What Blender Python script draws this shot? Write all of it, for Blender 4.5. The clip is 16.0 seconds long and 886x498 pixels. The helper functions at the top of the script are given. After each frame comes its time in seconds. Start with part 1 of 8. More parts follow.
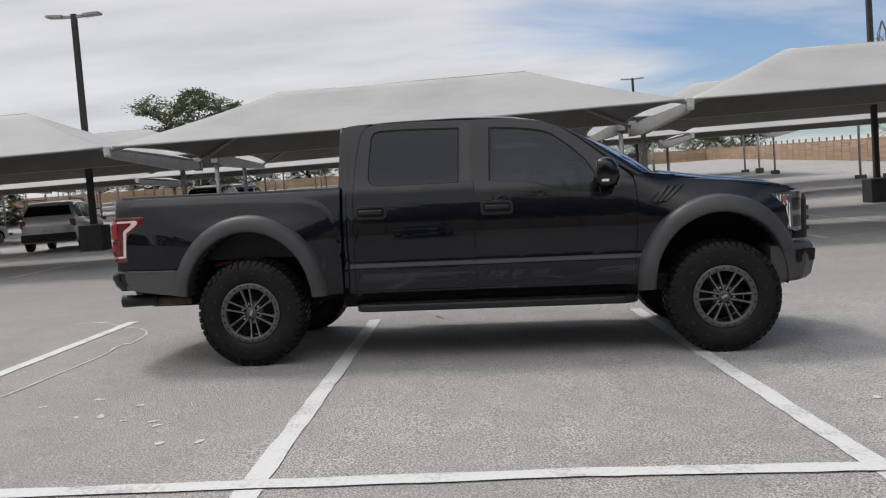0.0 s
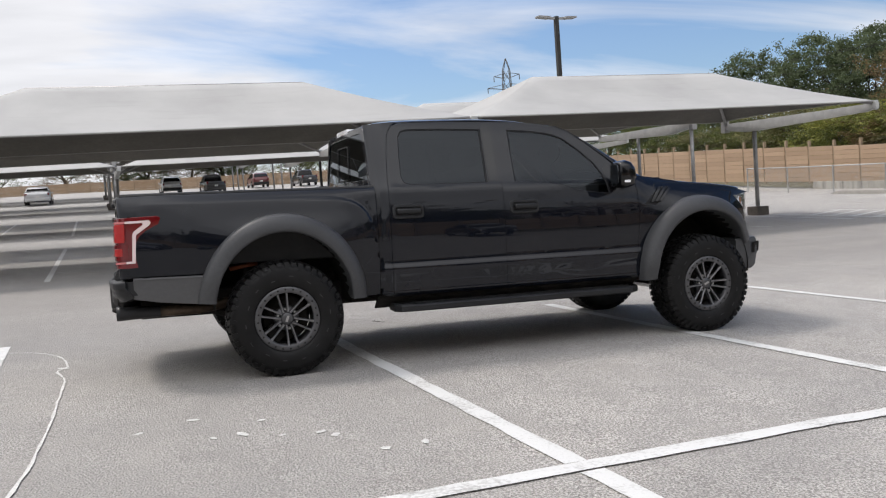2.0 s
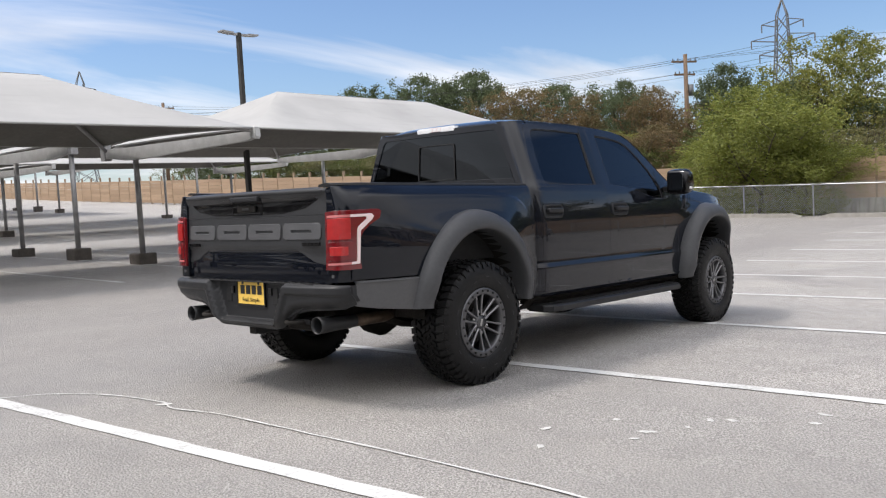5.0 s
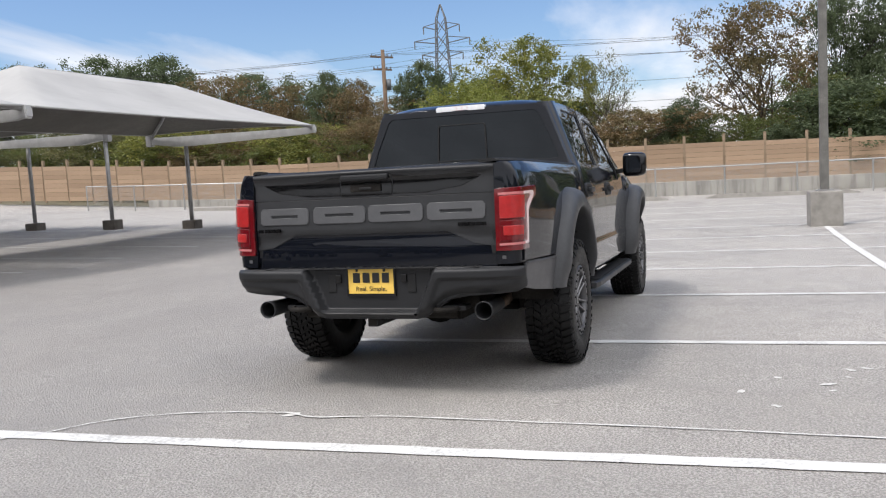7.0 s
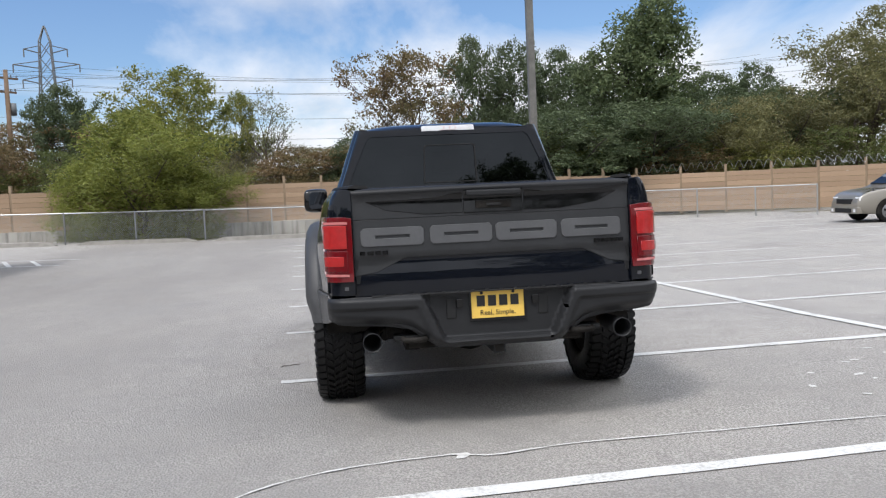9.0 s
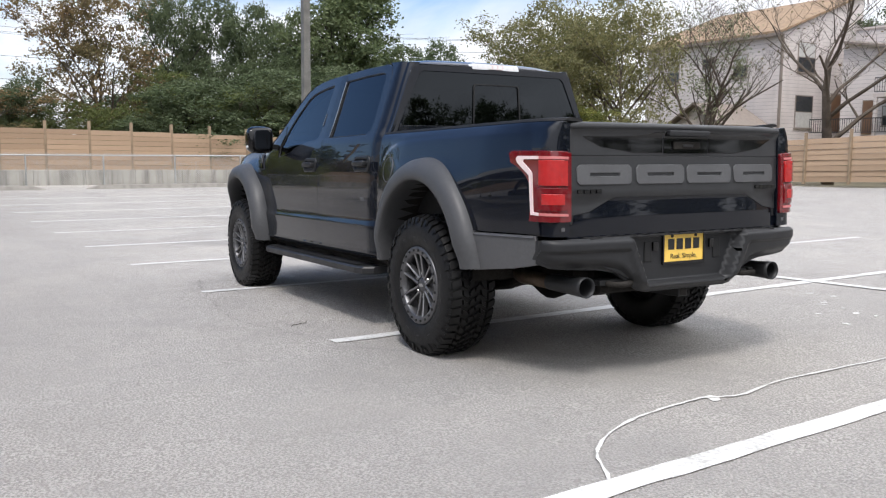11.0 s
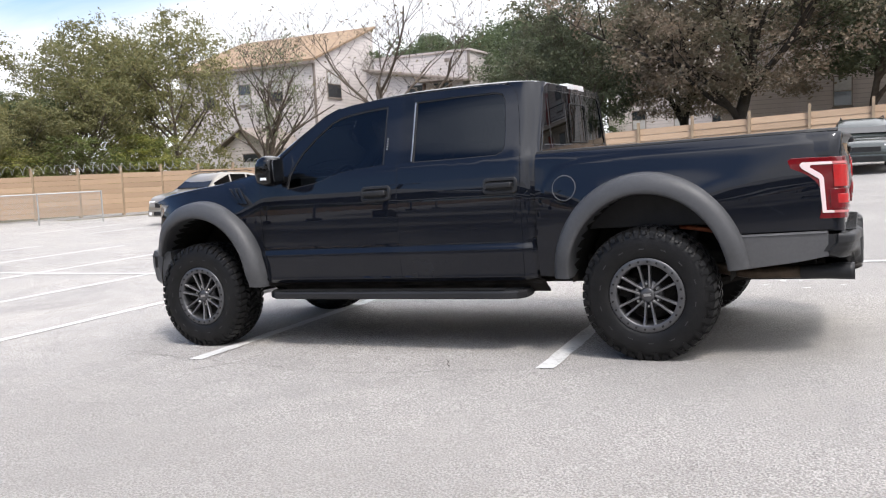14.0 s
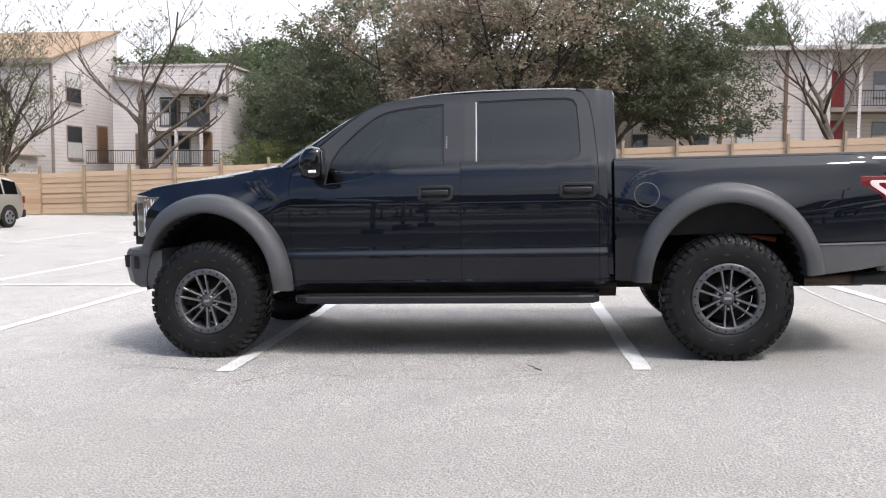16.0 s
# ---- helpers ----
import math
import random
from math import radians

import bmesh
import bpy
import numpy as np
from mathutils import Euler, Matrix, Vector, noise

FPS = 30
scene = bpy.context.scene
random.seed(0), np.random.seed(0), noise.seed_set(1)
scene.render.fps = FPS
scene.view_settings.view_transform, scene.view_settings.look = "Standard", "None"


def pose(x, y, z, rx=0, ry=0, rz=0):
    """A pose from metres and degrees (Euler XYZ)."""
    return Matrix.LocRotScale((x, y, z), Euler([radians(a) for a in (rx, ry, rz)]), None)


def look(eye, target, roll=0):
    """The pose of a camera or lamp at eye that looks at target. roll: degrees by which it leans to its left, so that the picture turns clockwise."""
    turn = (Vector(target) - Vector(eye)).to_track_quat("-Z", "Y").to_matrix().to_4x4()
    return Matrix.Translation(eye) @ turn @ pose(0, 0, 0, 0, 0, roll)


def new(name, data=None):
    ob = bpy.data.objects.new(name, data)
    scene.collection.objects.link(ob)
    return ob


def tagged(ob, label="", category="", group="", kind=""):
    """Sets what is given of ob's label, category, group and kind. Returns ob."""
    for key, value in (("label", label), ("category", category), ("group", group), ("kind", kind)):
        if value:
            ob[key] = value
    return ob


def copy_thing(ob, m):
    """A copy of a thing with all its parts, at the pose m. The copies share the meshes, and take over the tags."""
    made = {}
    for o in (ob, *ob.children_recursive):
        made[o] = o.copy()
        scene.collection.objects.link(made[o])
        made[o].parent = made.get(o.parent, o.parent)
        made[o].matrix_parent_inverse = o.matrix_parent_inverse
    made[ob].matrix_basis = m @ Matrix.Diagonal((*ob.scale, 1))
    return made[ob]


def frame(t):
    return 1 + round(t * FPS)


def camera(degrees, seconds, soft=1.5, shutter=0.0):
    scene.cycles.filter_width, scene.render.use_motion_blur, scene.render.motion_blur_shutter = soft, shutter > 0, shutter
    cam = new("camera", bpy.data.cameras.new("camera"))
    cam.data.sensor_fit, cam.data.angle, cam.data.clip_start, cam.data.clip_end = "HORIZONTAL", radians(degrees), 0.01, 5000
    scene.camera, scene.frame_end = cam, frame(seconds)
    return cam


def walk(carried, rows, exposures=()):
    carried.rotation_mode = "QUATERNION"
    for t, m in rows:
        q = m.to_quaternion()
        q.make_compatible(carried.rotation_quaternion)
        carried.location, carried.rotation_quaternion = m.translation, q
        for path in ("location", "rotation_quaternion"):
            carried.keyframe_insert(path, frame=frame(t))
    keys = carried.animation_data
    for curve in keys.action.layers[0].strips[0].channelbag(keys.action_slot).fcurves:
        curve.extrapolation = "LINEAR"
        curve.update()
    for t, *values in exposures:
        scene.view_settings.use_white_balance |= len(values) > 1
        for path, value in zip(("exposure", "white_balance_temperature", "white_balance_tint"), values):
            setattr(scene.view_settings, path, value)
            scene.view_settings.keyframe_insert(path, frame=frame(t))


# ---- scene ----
cam = camera(55.2, 16.0, 1.2)

PATH = [
    (0, (0.294, -7.628, 1.25), (0.126, -5.638, 1.143), -4.3),
    (0.5, (-0.461, -7.688, 1.23), (-0.384, -5.692, 1.139), -4.6),
    (1, (-1.198, -7.649, 1.313), (-0.962, -5.668, 1.173), -4.7),
    (1.5, (-2.015, -7.545, 1.329), (-1.568, -5.601, 1.197), -4.7),
    (2, (-2.746, -7.351, 1.324), (-2.099, -5.463, 1.198), -4.1),
    (2.5, (-3.488, -7.174, 1.383), (-2.688, -5.344, 1.27), -4.0),
    (3, (-4.147, -6.855, 1.394), (-3.218, -5.087, 1.294), -4.1),
    (3.2, (-4.401, -6.711, 1.373), (-3.414, -4.975, 1.261), -4.1),
    (5.3, (-6.572, -4.397, 1.392), (-5.019, -3.143, 1.265), -2.6),
    (5.5, (-6.74, -4.139, 1.445), (-5.137, -2.948, 1.317), -2.3),
    (6, (-7.101, -3.478, 1.441), (-5.411, -2.416, 1.315), -2.6),
    (6.5, (-7.42, -2.807, 1.447), (-5.625, -1.941, 1.276), -2.7),
    (7, (-7.632, -2.13, 1.446), (-5.757, -1.459, 1.259), -3.2),
    (7.5, (-7.772, -1.408, 1.457), (-5.826, -0.98, 1.292), -2.5),
    (8, (-7.802, -0.658, 1.453), (-5.815, -0.468, 1.315), -2.6),
    (8.5, (-7.777, 0.077, 1.468), (-5.781, 0.067, 1.345), -2.9),
    (9, (-7.664, 0.819, 1.456), (-5.682, 0.596, 1.314), -2.6),
    (9.5, (-7.502, 1.551, 1.406), (-5.562, 1.091, 1.246), -1.7),
    (9.7, (-7.392, 1.852, 1.39), (-5.481, 1.293, 1.198), -1.0),
    (11.8, (-5.626, 4.443, 1.323), (-4.064, 3.209, 1.129), 0.2),
    (12, (-5.433, 4.68, 1.336), (-3.926, 3.378, 1.15), 0.2),
    (12.5, (-4.904, 5.183, 1.386), (-3.543, 3.728, 1.207), -0.5),
    (13, (-4.296, 5.629, 1.382), (-3.064, 4.064, 1.199), -1.2),
    (13.5, (-3.715, 6.083, 1.426), (-2.657, 4.399, 1.222), -1.7),
    (14, (-3.082, 6.403, 1.378), (-2.192, 4.623, 1.181), -2.6),
    (14.5, (-2.458, 6.703, 1.282), (-1.773, 4.831, 1.131), -1.8),
    (15, (-1.845, 6.837, 1.257), (-1.339, 4.907, 1.12), -1.0),
    (15.5, (-1.21, 6.939, 1.246), (-0.875, 4.972, 1.109), 0.7),
    (16, (-0.706, 6.939, 1.238), (-0.433, 4.964, 1.09), 0.4),
]
# the truck stands on a lot that falls gently towards its nose
TILT = pose(0, 0, 0, 0, 1.7, 0)
EXPOSURE = [(0.0, -0.54, 6480, 12), (2.5, -0.12, 6450, 12), (6.0, 0.0, 6430, 13), (9.0, -0.09, 6180, 11), (11.0, 0.16, 6280, 12), (13.0, 0.42, 6350, 13), (16.0, 0.46, 6310, 13)]
walk(cam, [(t, look(eye, target, roll)) for t, eye, target, roll in PATH], EXPOSURE)
# ---------------------------------------------------------------- light
SUN_EL, SUN_AZ = 58.0, 137.0          # elevation, and heading the light comes from (degrees from +x towards +y)
world = bpy.data.worlds.new("sky")
scene.world = world
world.use_nodes = True
wn, wl = world.node_tree.nodes, world.node_tree.links
wn.clear()
w_out = wn.new("ShaderNodeOutputWorld")
w_bg = wn.new("ShaderNodeBackground")
w_bg.inputs["Strength"].default_value = 0.115
w_sky = wn.new("ShaderNodeTexSky")
w_sky.sky_type = "NISHITA"
w_sky.sun_disc = False
w_sky.sun_elevation = radians(SUN_EL)
w_sky.sun_rotation = radians(90 - SUN_AZ)
w_sky.air_density, w_sky.dust_density, w_sky.ozone_density = 1.0, 0.8, 1.5
w_co = wn.new("ShaderNodeTexCoord")
w_sep = wn.new("ShaderNodeSeparateXYZ")
wl.new(w_co.outputs["Generated"], w_sep.inputs[0])


def wmath(op, a, b=None, c=None, clamp=False):
    n = wn.new("ShaderNodeMath")
    n.operation, n.use_clamp = op, clamp
    for k, v in enumerate((a, b, c)):
        if v is None:
            continue
        if isinstance(v, (int, float)):
            n.inputs[k].default_value = v
        else:
            wl.new(v, n.inputs[k])
    return n.outputs[0]


# clouds lie on a flat layer overhead, thick everywhere but for a clear gap beyond the truck's nose
w_up = wmath("ADD", wmath("MAXIMUM", w_sep.outputs[2], 0.0), 0.10)
w_flat = wn.new("ShaderNodeCombineXYZ")
wl.new(wmath("DIVIDE", w_sep.outputs[0], w_up), w_flat.inputs[0])
wl.new(wmath("DIVIDE", w_sep.outputs[1], w_up), w_flat.inputs[1])
w_map = wn.new("ShaderNodeMapping")
w_map.inputs["Rotation"].default_value = (0, 0, radians(-28))
w_map.inputs["Scale"].default_value = (0.55, 1.25, 1)
w_map.inputs["Location"].default_value = (1.3, 0.4, 0)
wl.new(w_flat.outputs[0], w_map.inputs[0])
w_n1 = wn.new("ShaderNodeTexNoise")
w_n1.inputs["Scale"].default_value, w_n1.inputs["Detail"].default_value, w_n1.inputs["Roughness"].default_value = 0.55, 8, 0.55
w_n1.inputs["Distortion"].default_value = 0.6
wl.new(w_map.outputs[0], w_n1.inputs["Vector"])
w_gap = wmath("SUBTRACT", 0.335, wmath("MULTIPLY", w_sep.outputs[0], 0.30))
w_gap = wmath("ADD", w_gap, wmath("MULTIPLY", wmath("SUBTRACT", 0.25, w_sep.outputs[2]), wmath("MULTIPLY_ADD", w_sep.outputs[0], 0.14, 0.0)))
w_gap = wmath("SUBTRACT", w_gap, wmath("MULTIPLY", wmath("MULTIPLY", w_sep.outputs[0], w_sep.outputs[1]), 0.22))
# the cloud closes over the houses
w_gap = wmath("ADD", w_gap, wmath("MULTIPLY", wmath("MAXIMUM", wmath("MULTIPLY", w_sep.outputs[1], -1.0), 0.0), wmath("MULTIPLY", wmath("SUBTRACT", 1.0, w_sep.outputs[0], clamp=True), 0.30)))
# a bank of cloud lies low along the horizon
w_low = wn.new("ShaderNodeMapRange")
w_low.interpolation_type = "SMOOTHSTEP"
for k_, v_ in zip(("From Min", "From Max", "To Min", "To Max"), (0.11, 0.21, 0.24, 0.0)):
    w_low.inputs[k_].default_value = v_
wl.new(w_sep.outputs[2], w_low.inputs["Value"])
w_ahead = wn.new("ShaderNodeMapRange")
for k_, v_ in zip(("From Min", "From Max", "To Min", "To Max"), (0.45, 0.80, 0.15, 1.0)):
    w_ahead.inputs[k_].default_value = v_
wl.new(w_sep.outputs[0], w_ahead.inputs["Value"])
w_gap = wmath("ADD", w_gap, wmath("MULTIPLY", w_low.outputs[0], w_ahead.outputs[0]))
w_cov = wmath("MULTIPLY_ADD", wmath("ADD", w_n1.outputs["Fac"], wmath("SUBTRACT", w_gap, 0.72)), 4.2, 0.30, clamp=True)
w_cov = wmath("SMOOTH_MIN", w_cov, 0.95, 0.1, clamp=True)
w_n2 = wn.new("ShaderNodeTexNoise")
w_n2.inputs["Scale"].default_value, w_n2.inputs["Detail"].default_value = 1.6, 5
wl.new(w_map.outputs[0], w_n2.inputs["Vector"])
w_ramp = wn.new("ShaderNodeMapRange")
w_ramp.inputs["From Min"].default_value, w_ramp.inputs["From Max"].default_value = 0.25, 0.75
w_ramp.inputs["To Min"].default_value, w_ramp.inputs["To Max"].default_value = 7.4, 10.6
wl.new(w_n2.outputs["Fac"], w_ramp.inputs["Value"])
# an overcast sky is brighter overhead than at the horizon
w_zen = wn.new("ShaderNodeMapRange")
w_zen.interpolation_type = "SMOOTHSTEP"
for k_, v_ in zip(("From Min", "From Max", "To Min", "To Max"), (0.26, 0.75, 1.0, 2.3)):
    w_zen.inputs[k_].default_value = v_
wl.new(w_sep.outputs[2], w_zen.inputs["Value"])
w_lum = wmath("MULTIPLY", w_ramp.outputs[0], w_zen.outputs[0])
w_white = wn.new("ShaderNodeCombineColor")
for k, g in enumerate((0.985, 0.99, 1.0)):
    wl.new(wmath("MULTIPLY", w_lum, g), w_white.inputs[k])
w_blue = wn.new("ShaderNodeMix")
w_blue.data_type, w_blue.blend_type = "RGBA", "MULTIPLY"
w_blue.inputs["Factor"].default_value = 1.0
w_blue.inputs["B"].default_value = (1.0, 1.12, 1.28, 1)
wl.new(w_sky.outputs[0], w_blue.inputs["A"])
w_mix = wn.new("ShaderNodeMix")
w_mix.data_type = "RGBA"
wl.new(w_cov, w_mix.inputs["Factor"])
wl.new(w_blue.outputs["Result"], w_mix.inputs["A"])
wl.new(w_white.outputs[0], w_mix.inputs["B"])
wl.new(w_mix.outputs["Result"], w_bg.inputs["Color"])
wl.new(w_bg.outputs[0], w_out.inputs[0])

sun = new("sun", bpy.data.lights.new("sun", "SUN"))
sun.data.energy, sun.data.angle, sun.data.color = 2.4, radians(11), (1.0, 0.95, 0.88)
sun.matrix_basis = look((30 * math.cos(radians(SUN_AZ)) * math.cos(radians(SUN_EL)), 30 * math.sin(radians(SUN_AZ)) * math.cos(radians(SUN_EL)), 30 * math.sin(radians(SUN_EL))), (0, 0, 0))


# ---------------------------------------------------------------- materials
class Nodes:
    def __init__(self, name):
        self.m = bpy.data.materials.new(name)
        self.m.use_nodes = True
        self.n, self.l = self.m.node_tree.nodes, self.m.node_tree.links
        self.bsdf = self.n["Principled BSDF"]
        self.out = self.n["Material Output"]
        self.co = self.n.new("ShaderNodeTexCoord")

    def put(self, key, v):
        if hasattr(v, "is_linked"):
            self.l.new(v, self.bsdf.inputs[key])
        else:
            self.bsdf.inputs[key].default_value = v

    def noise(self, scale, detail=4, rough=0.55, stretch=(1, 1, 1), distortion=0.0, kind="Object"):
        mp = self.n.new("ShaderNodeMapping")
        mp.inputs["Scale"].default_value = stretch
        self.l.new(self.co.outputs[kind], mp.inputs[0])
        t = self.n.new("ShaderNodeTexNoise")
        t.inputs["Scale"].default_value, t.inputs["Detail"].default_value = scale, detail
        t.inputs["Roughness"].default_value, t.inputs["Distortion"].default_value = rough, distortion
        self.l.new(mp.outputs[0], t.inputs["Vector"])
        return t.outputs["Fac"]

    def voronoi(self, scale, feature="F1", stretch=(1, 1, 1), out="Distance"):
        mp = self.n.new("ShaderNodeMapping")
        mp.inputs["Scale"].default_value = stretch
        self.l.new(self.co.outputs["Object"], mp.inputs[0])
        t = self.n.new("ShaderNodeTexVoronoi")
        t.feature = feature
        t.inputs["Scale"].default_value = scale
        self.l.new(mp.outputs[0], t.inputs["Vector"])
        return t.outputs[out]

    def ramp(self, v, lo, hi, a=0.0, b=1.0):
        r = self.n.new("ShaderNodeMapRange")
        for k, x in zip(("From Min", "From Max", "To Min", "To Max"), (lo, hi, a, b)):
            r.inputs[k].default_value = x
        self.l.new(v, r.inputs["Value"])
        return r.outputs[0]

    def mix(self, fac, a, b, blend="MIX"):
        x = self.n.new("ShaderNodeMix")
        x.data_type, x.blend_type = "RGBA", blend
        for k, v in (("Factor", fac), ("A", a), ("B", b)):
            if hasattr(v, "is_linked"):
                self.l.new(v, x.inputs[k])
            else:
                x.inputs[k].default_value = v if k == "Factor" else (*v, 1)[:4]
        return x.outputs["Result"]

    def math(self, op, a, b=0.0):
        x = self.n.new("ShaderNodeMath")
        x.operation = op
        for k, v in enumerate((a, b)):
            if hasattr(v, "is_linked"):
                self.l.new(v, x.inputs[k])
            else:
                x.inputs[k].default_value = v
        return x.outputs[0]

    def random(self):
        return self.n.new("ShaderNodeObjectInfo").outputs["Random"]

    def island(self):
        return self.n.new("ShaderNodeNewGeometry").outputs["Random Per Island"]

    def bump(self, v, strength=0.3, dist=0.01):
        b = self.n.new("ShaderNodeBump")
        b.inputs["Strength"].default_value, b.inputs["Distance"].default_value = strength, dist
        self.l.new(v, b.inputs["Height"])
        self.l.new(b.outputs[0], self.bsdf.inputs["Normal"])


def simple(name, col, rough=0.5, metal=0.0, var=0.12, scale=6.0, bump=0.0, bump_scale=60.0, coat=0.0, spread=0.0, spec=0.5):
    """A plain surface with two scales of variation."""
    k = Nodes(name)
    a = tuple(c * (1 - var) for c in col)
    b = tuple(min(1, c * (1 + var)) for c in col)
    c = k.mix(k.ramp(k.noise(scale), 0.3, 0.7), a, b)
    c = k.mix(k.ramp(k.noise(scale * 14, 2), 0.35, 0.65, 0, 0.5), c, tuple(x * (1 - var * 1.4) for x in col))
    if spread:
        c = k.mix(k.math("MULTIPLY", k.random(), spread), c, tuple(x * 0.45 for x in col))
    k.put("Base Color", c)
    k.put("Roughness", k.ramp(k.noise(scale * 3), 0.3, 0.7, max(0.02, rough - 0.06), min(1, rough + 0.06)))
    k.put("Metallic", metal)
    k.put("Specular IOR Level", spec)
    if coat:
        k.put("Coat Weight", coat)
        k.put("Coat Roughness", 0.03)
    if bump:
        k.bump(k.noise(bump_scale, 3), bump, 0.004)
    return k.m


def paint(name, col, flake=0.0, rough=0.28):
    """Car paint under a clear coat, with a thin film of dust."""
    k = Nodes(name)
    c = k.mix(k.ramp(k.noise(1.7, 5), 0.5, 0.8, 0, 0.012), col, (0.30, 0.29, 0.27))
    k.put("Base Color", c)
    k.put("Roughness", rough)
    k.put("Metallic", flake)
    k.put("Specular IOR Level", 0.04 if flake == 0 else 0.5)
    k.put("Coat Weight", 1.0)
    k.put("Coat IOR", 1.43)
    k.put("Coat Roughness", k.ramp(k.noise(2.3, 6), 0.4, 0.8, 0.008, 0.04))
    return k.m


def glass(name, tint, ior=1.52, gloss_rough=0.0):
    """A tinted pane: what passes through is tinted, the surface mirrors by Fresnel."""
    k = Nodes(name)
    k.n.remove(k.bsdf)
    tr = k.n.new("ShaderNodeBsdfTransparent")
    tr.inputs[0].default_value = (*tint, 1)
    gl = k.n.new("ShaderNodeBsdfGlossy")
    gl.inputs["Roughness"].default_value = gloss_rough
    gl.inputs["Color"].default_value = (0.86, 0.93, 1.0, 1)
    fr = k.n.new("ShaderNodeFresnel")
    fr.inputs["IOR"].default_value = ior
    mx = k.n.new("ShaderNodeMixShader")
    k.l.new(fr.outputs[0], mx.inputs[0])
    k.l.new(tr.outputs[0], mx.inputs[1])
    k.l.new(gl.outputs[0], mx.inputs[2])
    k.l.new(mx.outputs[0], k.out.inputs[0])
    return k.m


def pavement_material():
    k = Nodes("worn_concrete")
    speck = k.noise(88, 2, 0.62)
    grit = k.voronoi(80)
    col = k.mix(k.ramp(speck, 0.43, 0.58), (0.200, 0.185, 0.168), (0.605, 0.575, 0.533))
    dark = k.math("MULTIPLY", k.ramp(grit, 0.12, 0.26, 1, 0), k.ramp(k.noise(24, 2), 0.36, 0.56))
    col = k.mix(k.math("MULTIPLY", dark, 0.85), col, (0.10, 0.095, 0.09))
    pale = k.math("MULTIPLY", k.ramp(k.voronoi(66), 0.10, 0.24, 1, 0), k.ramp(k.noise(15, 2), 0.45, 0.62))
    col = k.mix(k.math("MULTIPLY", pale, 0.65), col, (0.74, 0.72, 0.69))
    patch = k.ramp(k.noise(0.42, 6, 0.62), 0.36, 0.66)
    col = k.mix(k.math("MULTIPLY", patch, 0.42), col, (0.30, 0.29, 0.275))
    blotch = k.ramp(k.noise(2.1, 7, 0.72, distortion=0.7), 0.46, 0.68, 0, 0.42)
    col = k.mix(blotch, col, (0.235, 0.222, 0.205))
    warm = k.ramp(k.noise(0.9, 4, 0.6, distortion=0.4), 0.5, 0.75, 0, 0.35)
    col = k.mix(warm, col, (0.46, 0.425, 0.38))
    # the driving lane, and the area behind the truck, are mixed greyer through noise
    sp = k.n.new("ShaderNodeSeparateXYZ")
    k.l.new(k.co.outputs["Object"], sp.inputs[0])
    lane = k.math("MULTIPLY", k.ramp(sp.outputs[1], 0.6, 3.4), k.ramp(sp.outputs[1], 12.0, 9.0))
    lane = k.math("MULTIPLY", lane, k.ramp(k.noise(0.5, 5, 0.6, stretch=(0.3, 1, 1)), 0.3, 0.65, 0.36, 0.74))
    worn = k.math("MULTIPLY", k.math("MULTIPLY", k.ramp(sp.outputs[0], 0.5, -3.0), k.ramp(sp.outputs[1], 4.0, 0.0, 0.2, 1.0)), k.ramp(k.noise(0.4, 5, 0.6), 0.25, 0.6, 0.30, 0.66))
    col = k.mix(lane, col, (0.22, 0.205, 0.19))
    col = k.mix(worn, col, (0.24, 0.228, 0.212))
    stain = k.ramp(k.noise(0.23, 7, 0.7, distortion=1.0), 0.53, 0.70, 0, 0.6)
    col = k.mix(stain, col, (0.225, 0.215, 0.205))
    crack = k.math("MULTIPLY", k.ramp(k.voronoi(0.26, "DISTANCE_TO_EDGE"), 0.0, 0.004, 1, 0), k.ramp(k.noise(0.35, 3), 0.5, 0.56))
    col = k.mix(k.math("MULTIPLY", crack, 0.18), col, (0.13, 0.12, 0.115))
    k.put("Base Color", col)
    k.put("Roughness", k.ramp(patch, 0, 1, 0.88, 0.74))
    k.put("Specular IOR Level", 0.35)
    h = k.math("ADD", k.math("MULTIPLY", speck, 0.7), k.math("MULTIPLY", grit, 0.8))
    k.bump(h, 0.85, 0.011)
    return k.m


def line_material():
    k = Nodes("worn_road_paint")
    wear = k.math("ADD", k.ramp(k.noise(46, 3), 0.34, 0.62, 0.0, 0.55), k.ramp(k.noise(3.1, 5), 0.45, 0.75, 0.0, 0.6))
    col = k.mix(k.ramp(wear, 0.45, 1.05), (0.60, 0.595, 0.575), (0.33, 0.32, 0.30))
    k.put("Base Color", col)
    k.put("Roughness", 0.75)
    k.bump(k.noise(80, 2), 0.4, 0.004)
    return k.m


M_PAVE, M_LINE = pavement_material(), line_material()
M_CHALK = simple("dried_white_splash", (0.60, 0.59, 0.565), 0.9, var=0.2, scale=30)
M_SOIL = simple("dry_soil_and_grass", (0.16, 0.14, 0.085), 0.95, var=0.4, scale=1.2, bump=0.6, bump_scale=25)
M_BLACK = paint("black_metallic_paint", (0.0034, 0.0046, 0.0082), 0.0, 0.30)
M_SATIN = simple("satin_charcoal_plastic", (0.060, 0.061, 0.064), 0.46, var=0.14, scale=3, bump=0.10, bump_scale=240, spec=0.32)
M_SATIN_DARK = simple("satin_black_plastic", (0.020, 0.0205, 0.022), 0.42, var=0.14, scale=3, bump=0.10, bump_scale=240, spec=0.28)
M_SATIN_LIGHT = simple("satin_grey_plastic", (0.075, 0.075, 0.078), 0.42, var=0.12, scale=4, bump=0.10, bump_scale=240)
